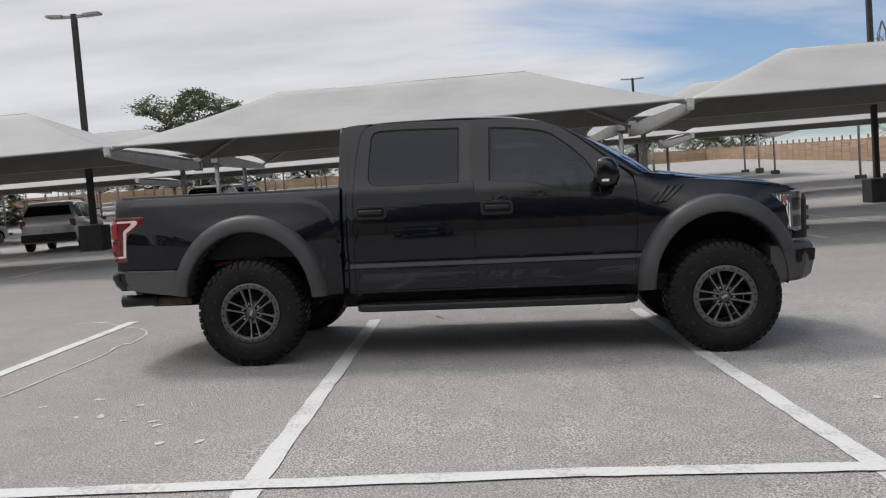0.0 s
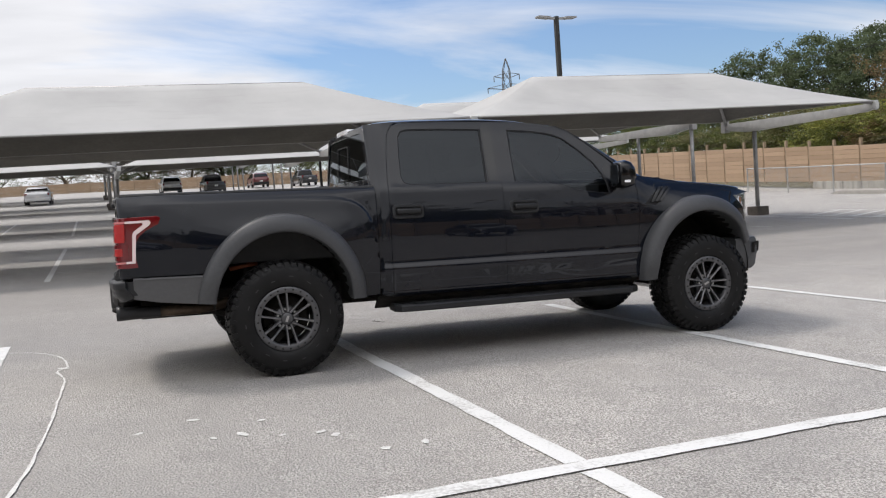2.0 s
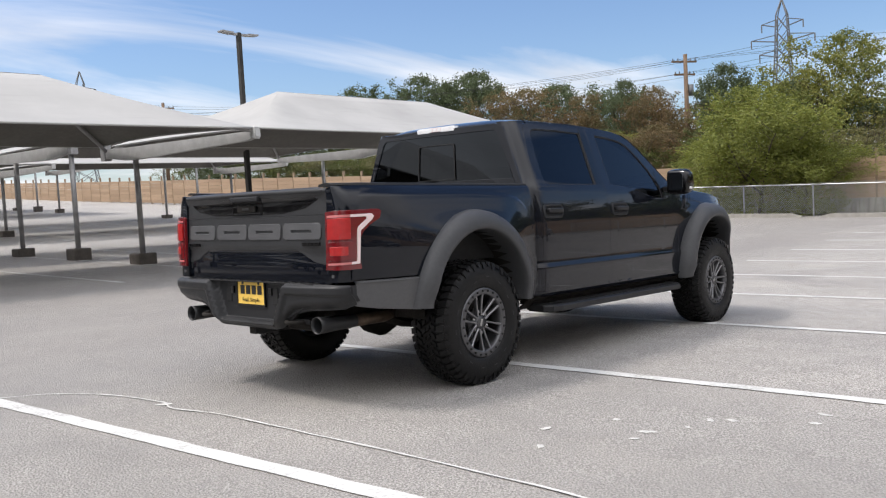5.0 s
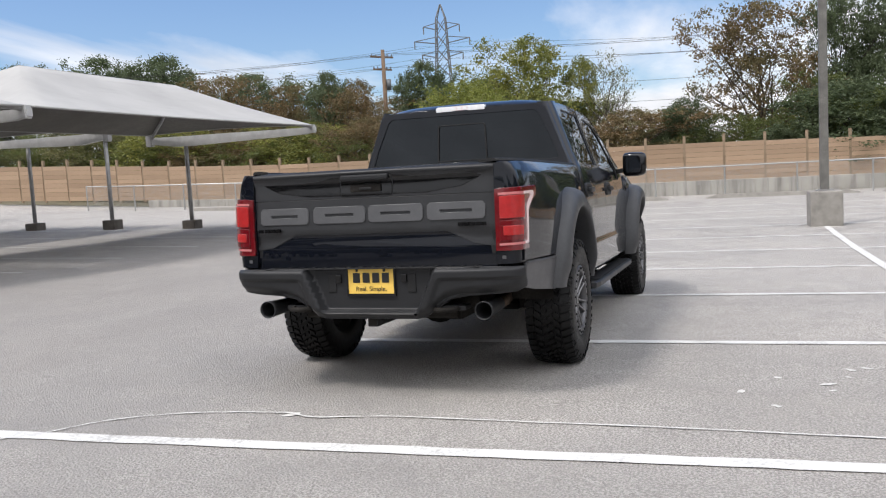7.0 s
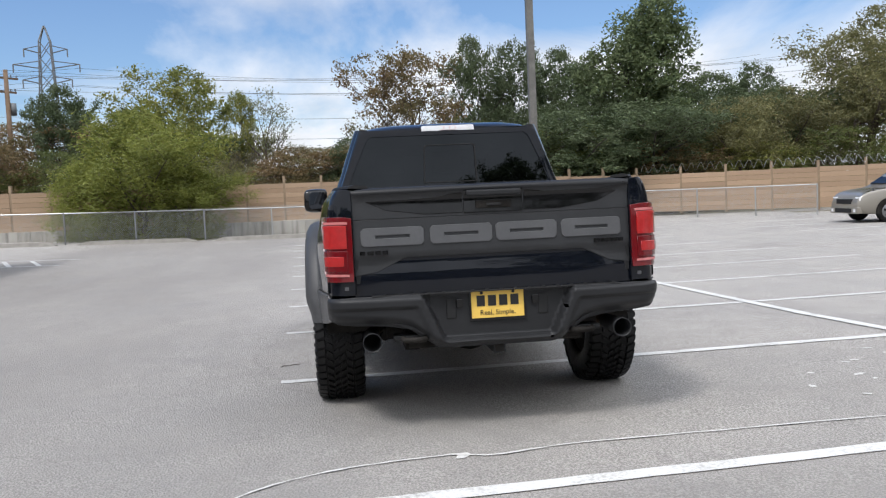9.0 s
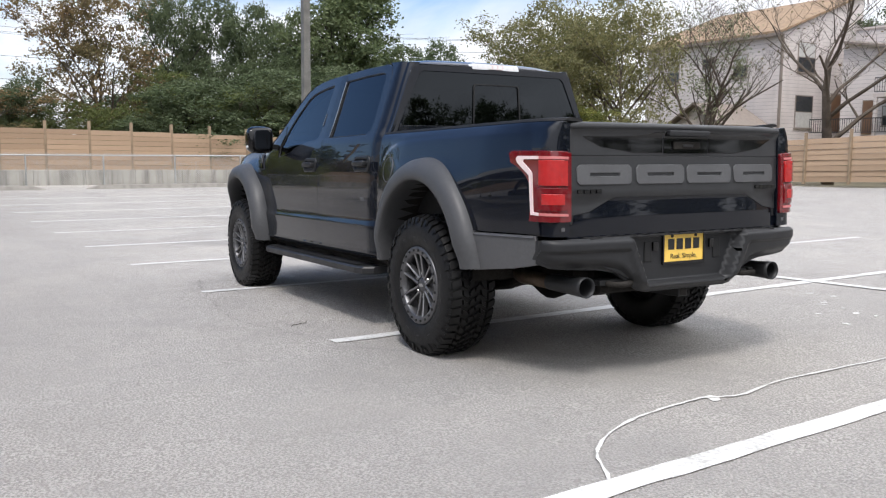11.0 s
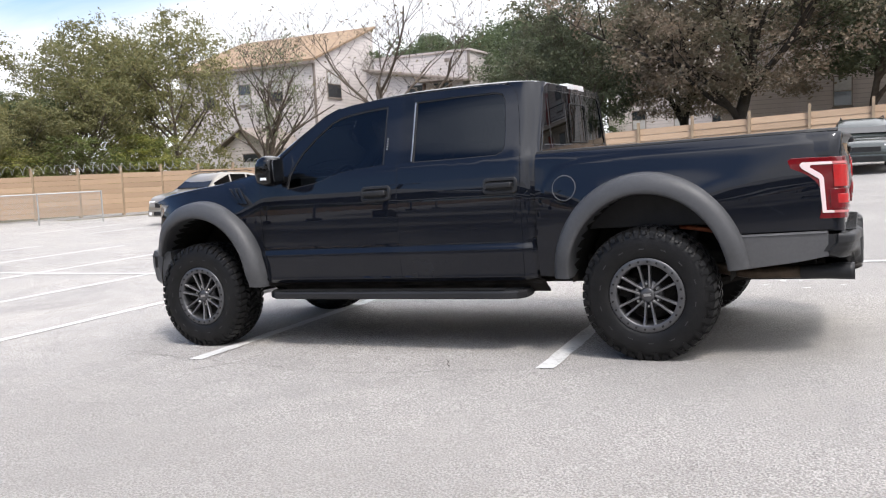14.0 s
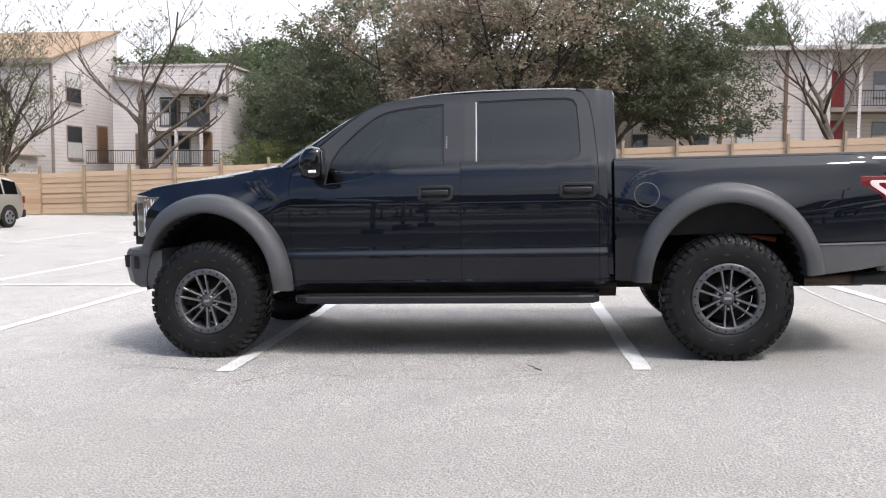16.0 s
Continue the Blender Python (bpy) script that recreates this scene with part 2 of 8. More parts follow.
M_GLOSS = simple("gloss_black_plastic", (0.003, 0.003, 0.0035), 0.10, var=0.1)
M_TRIM = simple("matt_black_plastic", (0.012, 0.012, 0.0125), 0.6, var=0.25, scale=8, bump=0.15, bump_scale=150, spec=0.35)
M_DARK = simple("dark_underbody", (0.022, 0.020, 0.018), 0.8, var=0.5, scale=6, spec=0.12)
M_RUBBER = simple("tyre_rubber", (0.0085, 0.0084, 0.0086), 0.48, var=0.4, scale=9, bump=0.35, bump_scale=90, spec=0.24)
M_RIM = simple("machined_grey_alloy", (0.22, 0.22, 0.228), 0.34, 0.85, var=0.12, scale=20)
M_RIM_RING = simple("satin_grey_alloy", (0.12, 0.12, 0.125), 0.42, 0.75, var=0.15, scale=20)
M_TYRE_MARK = simple("raised_rubber_marks", (0.030, 0.030, 0.031), 0.6, var=0.3, scale=20)
M_RIM_DARK = simple("dark_grey_alloy", (0.10, 0.10, 0.104), 0.40, 0.7, var=0.15, scale=20)
M_STEEL = simple("brushed_steel", (0.42, 0.42, 0.42), 0.32, 0.95, var=0.15, scale=12)
M_RUST = simple("heat_browned_steel", (0.085, 0.060, 0.042), 0.5, 0.6, var=0.4, scale=14, bump=0.2)
M_RED = simple("red_lens", (0.13, 0.003, 0.006), 0.12, var=0.1, scale=20, coat=1.0)
M_RED_BRIGHT = simple("bright_red_reflector", (0.38, 0.010, 0.010), 0.2, var=0.15, scale=40, coat=1.0, bump=0.3, bump_scale=180)
M_LIGHTBAR = simple("milky_light_bar", (0.80, 0.64, 0.63), 0.2, var=0.05, coat=0.8)
M_ROSE = simple("rosy_light_bar", (0.52, 0.16, 0.16), 0.2, var=0.05, coat=0.8)
M_CLEAR = simple("clear_white_lens", (0.86, 0.86, 0.87), 0.15, var=0.06, scale=40, coat=1.0, bump=0.3, bump_scale=160)
M_AMBER = simple("amber_reflector", (0.26, 0.12, 0.05), 0.25, var=0.1, coat=0.8)
M_YELLOW = simple("yellow_plate", (0.80, 0.53, 0.10), 0.4, var=0.06, scale=12)
M_INK = simple("black_ink", (0.012, 0.012, 0.012), 0.45)
M_WHITE_INK = simple("pale_lettering", (0.22, 0.22, 0.22), 0.5)
M_CABIN = simple("dark_cabin_trim", (0.020, 0.020, 0.022), 0.7, var=0.2)
M_SEAT = simple("black_seat_leather", (0.026, 0.026, 0.028), 0.5, var=0.2, scale=9)
M_TINT = glass("dark_tinted_glass", (0.014, 0.015, 0.018), 1.42)
M_TINT_REAR = glass("dark_tinted_rear_glass", (0.010, 0.011, 0.013), 1.50)
M_TINT_FRONT = glass("lightly_tinted_glass", (0.15, 0.17, 0.18), 1.43)
M_WIND = glass("windscreen_glass", (0.70, 0.74, 0.73))
M_MIRROR = simple("mirror_glass", (0.09, 0.095, 0.105), 0.02, 1.0, var=0.02)


# ---------------------------------------------------------------- making meshes
def part(name, bm, material, parent=None, label="", smooth=False):
    """Link a bmesh as one mesh object, under a thing or under a part."""
    bm.normal_update()
    me = bpy.data.meshes.new(name)
    bm.to_mesh(me)
    bm.free()
    return part_mesh(name, me, material, parent, label, smooth)


def part_mesh(name, me, material, parent=None, label="", smooth=False):
    if material is not None and len(me.materials) == 0:
        me.materials.append(material)
    if smooth:
        me.shade_smooth()
    ob = new(name, me)
    if parent is not None:
        ob.parent = parent
    if label:
        ob["label"] = label
    return ob


def empty(name, m=None):
    ob = new(name)
    ob.empty_display_size = 0.2
    if m is not None:
        ob.matrix_basis = m
    return ob


def add_box(bm, x0, x1, y0, y1, z0, z1, m=None, bevel=0.0):
    r = bmesh.ops.create_cube(bm, size=1)
    for v in r["verts"]:
        v.co = Vector(((x0 + x1) / 2 + v.co.x * (x1 - x0), (y0 + y1) / 2 + v.co.y * (y1 - y0), (z0 + z1) / 2 + v.co.z * (z1 - z0)))
    if bevel:
        ed = list({e for v in r["verts"] for e in v.link_edges})
        got = bmesh.ops.bevel(bm, geom=ed, offset=bevel, segments=2, affect="EDGES", profile=0.6)
        vs = list({v for f in got["faces"] for v in f.verts} | {v for v in r["verts"] if v.is_valid})
    else:
        vs = r["verts"]
    if m is not None:
        for v in vs:
            v.co = m @ v.co
    return vs


def box(x0, x1, y0, y1, z0, z1, m=None, bevel=0.0):
    bm = bmesh.new()
    add_box(bm, x0, x1, y0, y1, z0, z1, m, bevel)
    return bm


def add_tube(bm, pts, radii, seg=8, caps=True):
    """A tube along points; radii is one number or one a point."""
    if isinstance(radii, (int, float)):
        radii = [radii] * len(pts)
    pts = [Vector(p) for p in pts]
    rings = []
    up = Vector((0.13, 0.31, 0.94))
    for i, p in enumerate(pts):
        d = (pts[min(i + 1, len(pts) - 1)] - pts[max(i - 1, 0)]).normalized()
        a = d.cross(up)
        if a.length < 0.05:
            a = d.cross(Vector((1, 0, 0)))
        a.normalize()
        b = d.cross(a).normalized()
        rings.append([bm.verts.new(p + (a * math.cos(2 * math.pi * k / seg) + b * math.sin(2 * math.pi * k / seg)) * radii[i]) for k in range(seg)])
    for r0, r1 in zip(rings, rings[1:]):
        for k in range(seg):
            bm.faces.new((r0[k], r0[(k + 1) % seg], r1[(k + 1) % seg], r1[k]))
    if caps:
        bm.faces.new(rings[0][::-1])
        bm.faces.new(rings[-1])
    return bm


def tube(pts, radii, seg=8):
    return add_tube(bmesh.new(), pts, radii, seg)


def add_spin(bm, profile, seg=48, axis="y", centre=(0, 0, 0), closed=False):
    """Turn a profile of (radius, along) round an axis."""
    c = Vector(centre)
    rings = []
    for r, a in profile:
        ring = []
        for k in range(seg):
            t = 2 * math.pi * k / seg
            p = Vector((r * math.cos(t), a, r * math.sin(t))) if axis == "y" else (Vector((r * math.cos(t), r * math.sin(t), a)) if axis == "z" else Vector((a, r * math.cos(t), r * math.sin(t))))
            ring.append(bm.verts.new(c + p))
        rings.append(ring)
    pairs = list(zip(rings, rings[1:]))
    if closed:
        pairs.append((rings[-1], rings[0]))
    for r0, r1 in pairs:
        for k in range(seg):
            bm.faces.new((r0[k], r1[k], r1[(k + 1) % seg], r0[(k + 1) % seg]))
    return rings


def prism(loop, depth, m=None):
    """A flat outline (a, b) in the xz plane, thickened along y from 0 to depth."""
    bm = bmesh.new()
    f0 = [bm.verts.new((a, 0, b)) for a, b in loop]
    f1 = [bm.verts.new((a, depth, b)) for a, b in loop]
    bm.faces.new(f0)
    bm.faces.new(f1[::-1])
    n = len(loop)
    for k in range(n):
        bm.faces.new((f0[k], f1[k], f1[(k + 1) % n], f0[(k + 1) % n]))
    bmesh.ops.recalc_face_normals(bm, faces=bm.faces[:])
    if m is not None:
        bmesh.ops.transform(bm, matrix=m, verts=bm.verts[:])
    return bm


def curve(table):
    """A smooth curve through (x, value) pairs."""
    xs = [a for a, _ in table]
    ys = [b for _, b in table]
    n = len(xs)
    sl = [0.0] * n
    for i in range(n):
        if 0 < i < n - 1:
            d0, d1 = (ys[i] - ys[i - 1]) / (xs[i] - xs[i - 1]), (ys[i + 1] - ys[i]) / (xs[i + 1] - xs[i])
            sl[i] = 0.0 if d0 * d1 <= 0 else 2 * d0 * d1 / (d0 + d1)
        else:
            j = min(max(i, 1), n - 1)
            sl[i] = (ys[j] - ys[j - 1]) / (xs[j] - xs[j - 1])

    def f(x):
        if x <= xs[0]:
            return ys[0] + sl[0] * (x - xs[0])
        if x >= xs[-1]:
            return ys[-1] + sl[-1] * (x - xs[-1])
        i = max(k for k in range(n - 1) if xs[k] <= x)
        h = xs[i + 1] - xs[i]
        t = (x - xs[i]) / h
        return (2 * t ** 3 - 3 * t ** 2 + 1) * ys[i] + (t ** 3 - 2 * t ** 2 + t) * h * sl[i] + (3 * t ** 2 - 2 * t ** 3) * ys[i + 1] + (t ** 3 - t ** 2) * h * sl[i + 1]
    return f


def smooth(a, b, x):
    t = min(1.0, max(0.0, (x - a) / (b - a)))
    return t * t * (3 - 2 * t)


def sheet(name, loops, f, material, parent, step=0.06, depth=0.018, lift=0.0, label="", out=None, edge=0.003, cuts=()):
    """A curved panel: an outline (with holes) in two flat coordinates, laid on the surface f(a, b), with turned-in rounded edges.
    out: a direction that the outside faces."""
    from mathutils.geometry import tessellate_polygon
    flat = [p for loop in loops for p in loop]
    bm = bmesh.new()
    vs = [bm.verts.new((a, b, 0)) for a, b in flat]
    for t in tessellate_polygon([[Vector((a, b, 0)) for a, b in loop] for loop in loops]):
        try:
            bm.faces.new([vs[i] for i in t])
        except ValueError:
            pass
    for ax in (0, 1):
        lo, hi = min(p[ax] for p in flat), max(p[ax] for p in flat)
        stops = [lo + k * (hi - lo) / (int((hi - lo) / step) + 1) for k in range(1, int((hi - lo) / step) + 1)]
        for at in stops + (list(cuts) if ax == 1 else []):
            co, no = Vector((0, 0, 0)), Vector((0, 0, 0))
            co[ax], no[ax] = at, 1
            bmesh.ops.bisect_plane(bm, geom=bm.verts[:] + bm.edges[:] + bm.faces[:], dist=1e-5, plane_co=co, plane_no=no)
    bmesh.ops.remove_doubles(bm, verts=bm.verts[:], dist=1e-5)
    bm.verts.ensure_lookup_table()
    bm.verts.index_update()
    e = 0.002
    ref = Vector(out) if out is not None else None
    co, no = [], []
    for v in bm.verts:
        a, b = v.co.x, v.co.y
        p = Vector(f(a, b))
        n = (Vector(f(a + e, b)) - Vector(f(a - e, b))).cross(Vector(f(a, b + e)) - Vector(f(a, b - e))).normalized()
        if ref is not None and n.dot(ref) < 0:
            n.negate()
        co.append(p + n * lift)
        no.append(n)
    faces = []
    for fc in bm.faces:
        idx = [v.index for v in fc.verts]
        c = (co[idx[1]] - co[idx[0]]).cross(co[idx[2]] - co[idx[0]])
        faces.append(idx if c.dot(no[idx[0]]) >= 0 else idx[::-1])
    outw = {}
    rim = []
    for ed in bm.edges:
        if len(ed.link_faces) == 1:
            i, j = ed.verts[0].index, ed.verts[1].index
            c = Vector((0, 0, 0))
            for v in ed.link_faces[0].verts:
                c += co[v.index] / len(ed.link_faces[0].verts)
            t = (co[j] - co[i])
            if t.length < 1e-6:
                continue
            t.normalize()
            o = t.cross(no[i])
            if o.dot(c - co[i]) > 0:
                o.negate()
            for k in (i, j):
                outw[k] = outw.get(k, Vector((0, 0, 0))) + o
            rim.append((i, j))
    bm.free()
    ring0, ring1, ring2 = {}, {}, {}
    for k, o in outw.items():
        o = o.normalized() if o.length > 1e-6 else Vector((0, 0, 0))
        outw[k] = o
        ring1[k] = len(co)
        co.append(co[k] + o * edge - no[k] * edge * 1.3)
        no.append((o + no[k] * 0.15).normalized())
        ring2[k] = len(co)
        co.append(co[ring1[k]] - no[k] * depth)
        no.append(o if o.length > 0 else no[k])
    for i, j in rim:
        q = [i, j, ring1[j], ring1[i]]
        if (co[q[1]] - co[q[0]]).cross(co[q[2]] - co[q[0]]).dot(no[i] + outw[i]) < 0:
            q = q[::-1]
        faces.append(q)
        q = [ring1[i], ring1[j], ring2[j], ring2[i]]
        if (co[q[1]] - co[q[0]]).cross(co[q[2]] - co[q[0]]).dot(outw[i]) < 0:
            q = q[::-1]
        faces.append(q)
    me = bpy.data.meshes.new(name)
    me.from_pydata([tuple(c) for c in co], [], faces)
    me.shade_smooth()
    me.normals_split_custom_set_from_vertices([tuple(n) for n in no])
    return part_mesh(name, me, material, parent, label)


def loft(rings, closed=True, cap=True):
    """Skin rings of equal length."""
    bm = bmesh.new()
    vr = [[bm.verts.new(p) for p in ring] for ring in rings]
    n = len(vr[0])
    for r0, r1 in zip(vr, vr[1:]):
        for k in range(n if closed else n - 1):
            bm.faces.new((r0[k], r0[(k + 1) % n], r1[(k + 1) % n], r1[k]))
    if cap and closed:
        bm.faces.new(vr[0][::-1])
        bm.faces.new(vr[-1])
    bmesh.ops.recalc_face_normals(bm, faces=bm.faces[:])
    return bm


def bars(bm, rows, y0=0.0, depth=0.002):
    """Raised bars (a0, a1, b0, b1) in the xz plane."""
    for a0, a1, b0, b1 in rows:
        add_box(bm, a0, a1, y0, y0 + depth, b0, b1)
    return bm


# ---------------------------------------------------------------- lot frame and ground
LOT_TURN = radians(3.1)
LOT_O = (-0.97, -3.87)


def lot(u, v):
    """Lot coordinates (along the rows, across them) to the plan."""
    c, s = math.cos(LOT_TURN), math.sin(LOT_TURN)
    return LOT_O[0] + u * c - v * s, LOT_O[1] + u * s + v * c


def ease(v):
    return 0.5 * (v + math.sqrt(v * v + 4))


def lot_rise(y):
    """The lot climbs towards the canopies, and faster beyond the second row."""
    y = min(y, 125.0)
    return 0.022 * ease(y - 3) + 0.031 * ease(y - 28)


def height(x, y):
    s = -0.0297 * x
    lo, hi, k = -0.25, 0.26, 0.06
    s = lo + k * math.log1p(math.exp(min(50, (s - lo) / k)))
    s = hi - k * math.log1p(math.exp(min(50, (hi - s) / k)))
    s += lot_rise(y)
    ys = -max(y, -45.0) - 14
    s += 0.05 * 0.5 * (ys + math.sqrt(ys * ys + 4)) * (1 - smooth(-2, 20, x))
    return s


def on_lot(u, v, z=0.0, turn=0.0):
    x, y = lot(u, v)
    return pose(x, y, height(x, y) + z, 0, 0, math.degrees(LOT_TURN) + turn)


def on_ground(x, y, turn=0.0, z=0.0):
    return pose(x, y, height(x, y) + z, 0, 0, turn)

# ================================================================ ground
def ground_mesh():
    def axis(lo, hi):
        a = [lo * 0 + v for v in np.arange(-34, 46.01, 1.0)]
        return [-900, -500, -300, -200, -140, -100, -75, -58, -45, -39] + a + [52, 60, 75, 100, 140, 200, 300, 500, 900]
    xs, ys = axis(0, 0), axis(0, 0)
    co = [(x, y, height(x, y)) for y in ys for x in xs]
    n = len(xs)
    faces = [(j * n + i, j * n + i + 1, (j + 1) * n + i + 1, (j + 1) * n + i) for j in range(len(ys) - 1) for i in range(n - 1)]
    me = bpy.data.meshes.new("ground")
    me.from_pydata(co, [], faces)
    me.materials.append(M_PAVE)
    me.materials.append(M_SOIL)
    for p in me.polygons:
        x, y, _ = p.center
        p.material_index = 0 if -60 < x < 30.5 and -31.6 < y < 112 else 1
    me.shade_smooth()
    return me


tagged(new("ground", ground_mesh()), "pale worn concrete parking lot with speckled aggregate and stains", "ground", kind="structure")


def strip(name, pts, width, material, label, lift=0.006, jitter=0.0):
    """A painted strip that follows the ground along points of the plan."""
    co, faces = [], []
    rnd = random.Random(len(pts) * 7 + int(abs(pts[0][0]) * 10))
    dense = []
    for (x0, y0), (x1, y1) in zip(pts, pts[1:]):
        n = max(1, int(math.hypot(x1 - x0, y1 - y0) / 0.14))
        dense += [(x0 + (x1 - x0) * k / n, y0 + (y1 - y0) * k / n) for k in range(n)]
    dense.append(pts[-1])
    for i, (x, y) in enumerate(dense):
        a, b = dense[max(i - 1, 0)], dense[min(i + 1, len(dense) - 1)]
        d = Vector((b[0] - a[0], b[1] - a[1])).normalized()
        w0, w1 = width / 2 + rnd.uniform(-jitter, jitter), width / 2 + rnd.uniform(-jitter, jitter)
        for s, w in ((1, w0), (-1, w1)):
            px, py = x - d.y * w * s, y + d.x * w * s
            co.append((px, py, height(px, py) + lift))
    for i in range(len(dense) - 1):
        faces.append((2 * i + 1, 2 * i + 3, 2 * i + 2, 2 * i))
    me = bpy.data.meshes.new(name)
    me.from_pydata(co, [], faces)
    me.materials.append(material)
    return tagged(new(name, me), label, "road marking", "stall lines", "structure")


STALL = 2.79
LINE = "worn white painted stall line on the concrete"


def middle(u):
    """Where the long line between the two rows crosses a stall line."""
    return -0.06 - 0.05 * max(0.0, u - 1.5)


for i in range(-1, 9):          # the row that the truck is parked across, and the one behind it
    u = i * STALL
    far = lot(u, 5.25) if i >= 0 else lot(u - 0.13, 5.95)
    strip("parking_line", [far, lot(u, middle(u) + 0.07)], 0.12, M_LINE, LINE, jitter=0.006)
    strip("parking_line", [lot(u, middle(u) - 0.07), lot(u, -5.6)], 0.12, M_LINE, LINE, jitter=0.006)
strip("parking_line", [lot(u, middle(u)) for u in (-14.5, 1.5, 13.2)], 0.12, M_LINE, "long worn white painted line between two rows of stalls", 0.0085, jitter=0.006)
for i in range(-9, 7):          # stalls under the shade canopies
    strip("parking_line", [lot(-0.10 + i * STALL, 13.4), lot(-0.10 + i * STALL, 24.2)], 0.10, M_LINE, "white painted stall line under the shade canopies", jitter=0.006)
    strip("parking_line", [lot(-0.10 + i * STALL, 33.0), lot(-0.10 + i * STALL, 43.5)], 0.10, M_LINE, "white painted stall line under the shade canopies", jitter=0.006)
for i in range(6):              # hatched island at the end of the canopy row
    strip("parking_line", [lot(17.45, 11.9 + i * 0.75), lot(19.55, 12.7 + i * 0.75)], 0.12, M_LINE, "diagonal white hatch line at the row's end", jitter=0.006)
for u in (17.4, 19.6):
    strip("parking_line", [lot(u, 11.4), lot(u, 17.0)], 0.10, M_LINE, "white line edging the hatched island", 0.0085)
for i in range(5):              # stalls near the far parked car
    strip("parking_line", [lot(10.5 + i * STALL, -9.2), lot(10.5 + i * STALL, -13.6)], 0.10, M_LINE, "worn white painted stall line by the fence", jitter=0.006)

# thin chalky run across the stall behind the truck, with drips
RUN = [(-4.90, 1.93), (-4.63, 1.95), (-4.13, 1.50), (-3.88, 1.34), (-3.70, 1.12), (-3.585, 0.85), (-3.535, 0.62), (-3.50, 0.36), (-3.56, 0.15), (-3.50, -0.10), (-3.46, -0.35), (-3.44, -1.10), (-3.42, -1.80), (-3.42, -2.60), (-3.47, -3.40)]
run_x, run_y = curve([(k, p[0]) for k, p in enumerate(RUN)]), curve([(k, p[1]) for k, p in enumerate(RUN)])
RUN = [(run_x(k / 5), run_y(k / 5)) for k in range(5 * (len(RUN) - 1) + 1)]
strip("paint_run", RUN, 0.016, M_CHALK, "thin wavering chalky white run on the concrete", 0.0075, jitter=0.006)


def splash(x, y, r, seed):
    rnd = random.Random(seed)
    bm = bmesh.new()
    n = 12
    t = rnd.uniform(0, 3)
    sx = rnd.uniform(1.2, 2.2)
    vs = []
    for k in range(n):
        a = 2 * math.pi * k / n
        rr = r * rnd.uniform(0.6, 1.1)
        px, py = rr * sx * math.cos(a), rr * math.sin(a)
        qx, qy = x + px * math.cos(t) - py * math.sin(t), y + px * math.sin(t) + py * math.cos(t)
        vs.append(bm.verts.new((qx, qy, height(qx, qy) + 0.005)))
    bm.faces.new(vs)
    bm.normal_update()
    if bm.faces[:][0].normal.z < 0:
        bmesh.ops.reverse_faces(bm, faces=bm.faces[:])
    tagged(part("dropping", bm, M_CHALK), "small dried white splash on the concrete", "stain", "white splashes", "structure")


SPLASH = [(-3.53, 0.30, 0.035), (-4.63, 1.97, 0.04), (-2.61, -2.09, 0.024), (-2.91, -2.27, 0.022), (-2.22, -2.30, 0.026), (-2.36, -2.57, 0.028), (-2.52, -2.58, 0.016), (-2.16, -2.70, 0.02), (-1.95, -2.73, 0.022),
          (-1.89, -2.83, 0.028), (-1.71, -3.21, 0.026), (-1.49, -3.19, 0.026), (2.32, -2.59, 0.026), (2.40, -2.55, 0.014)]
for k, (x, y, r) in enumerate(SPLASH):
    splash(x, y, r, k)

# a hairline crack along the near ends of the stall lines, and a fallen twig
CRACK = [(2.45, 1.33), (2.25, 1.35), (2.0, 1.43), (1.71, 1.47), (1.47, 1.5), (1.13, 1.58), (0.9, 1.57), (0.65, 1.62), (0.58, 1.69), (0.3, 1.66), (0.05, 1.69), (-0.36, 1.64), (-0.62, 1.52), (-0.9, 1.55)]
M_CRACK = simple("dark_crack", (0.17, 0.158, 0.142), 0.95, var=0.3, scale=9)
M_TWIG = simple("dry_twig_bark", (0.060, 0.048, 0.036), 0.9, var=0.3, scale=30, bump=0.3)
crack_rnd = random.Random(3)
wander = [(x0 + (x1 - x0) * k / 5 + crack_rnd.uniform(-0.012, 0.012), y0 + (y1 - y0) * k / 5 + crack_rnd.uniform(-0.016, 0.016)) for (x0, y0), (x1, y1) in zip(CRACK, CRACK[1:]) for k in range(5)]
tagged(strip("crack", wander, 0.005, M_CRACK, "thin wandering crack in the concrete", 0.003, jitter=0.003), "thin wandering crack in the concrete", "crack", "cracks", "structure")
branch = [(1.13 + 0.05 * k + crack_rnd.uniform(-0.015, 0.015), 1.58 + 0.07 * k) for k in range(6)]
tagged(strip("crack", branch, 0.005, M_CRACK, "thin side crack in the concrete", 0.003, jitter=0.002), "thin side crack branching off in the concrete", "crack", "cracks", "structure")
twig = [(-0.60, 1.42), (-0.575, 1.40), (-0.555, 1.36), (-0.545, 1.32), (-0.52, 1.28), (-0.50, 1.265)]
tagged(part("twig", tube([(x, y, height(x, y) + 0.006 + 0.006 * (k % 2)) for k, (x, y) in enumerate(twig)], [0.003, 0.0035, 0.003, 0.003, 0.0025, 0.0015], 6), M_TWIG, None, "", True), "short crooked dry twig lying on the concrete", "twig")

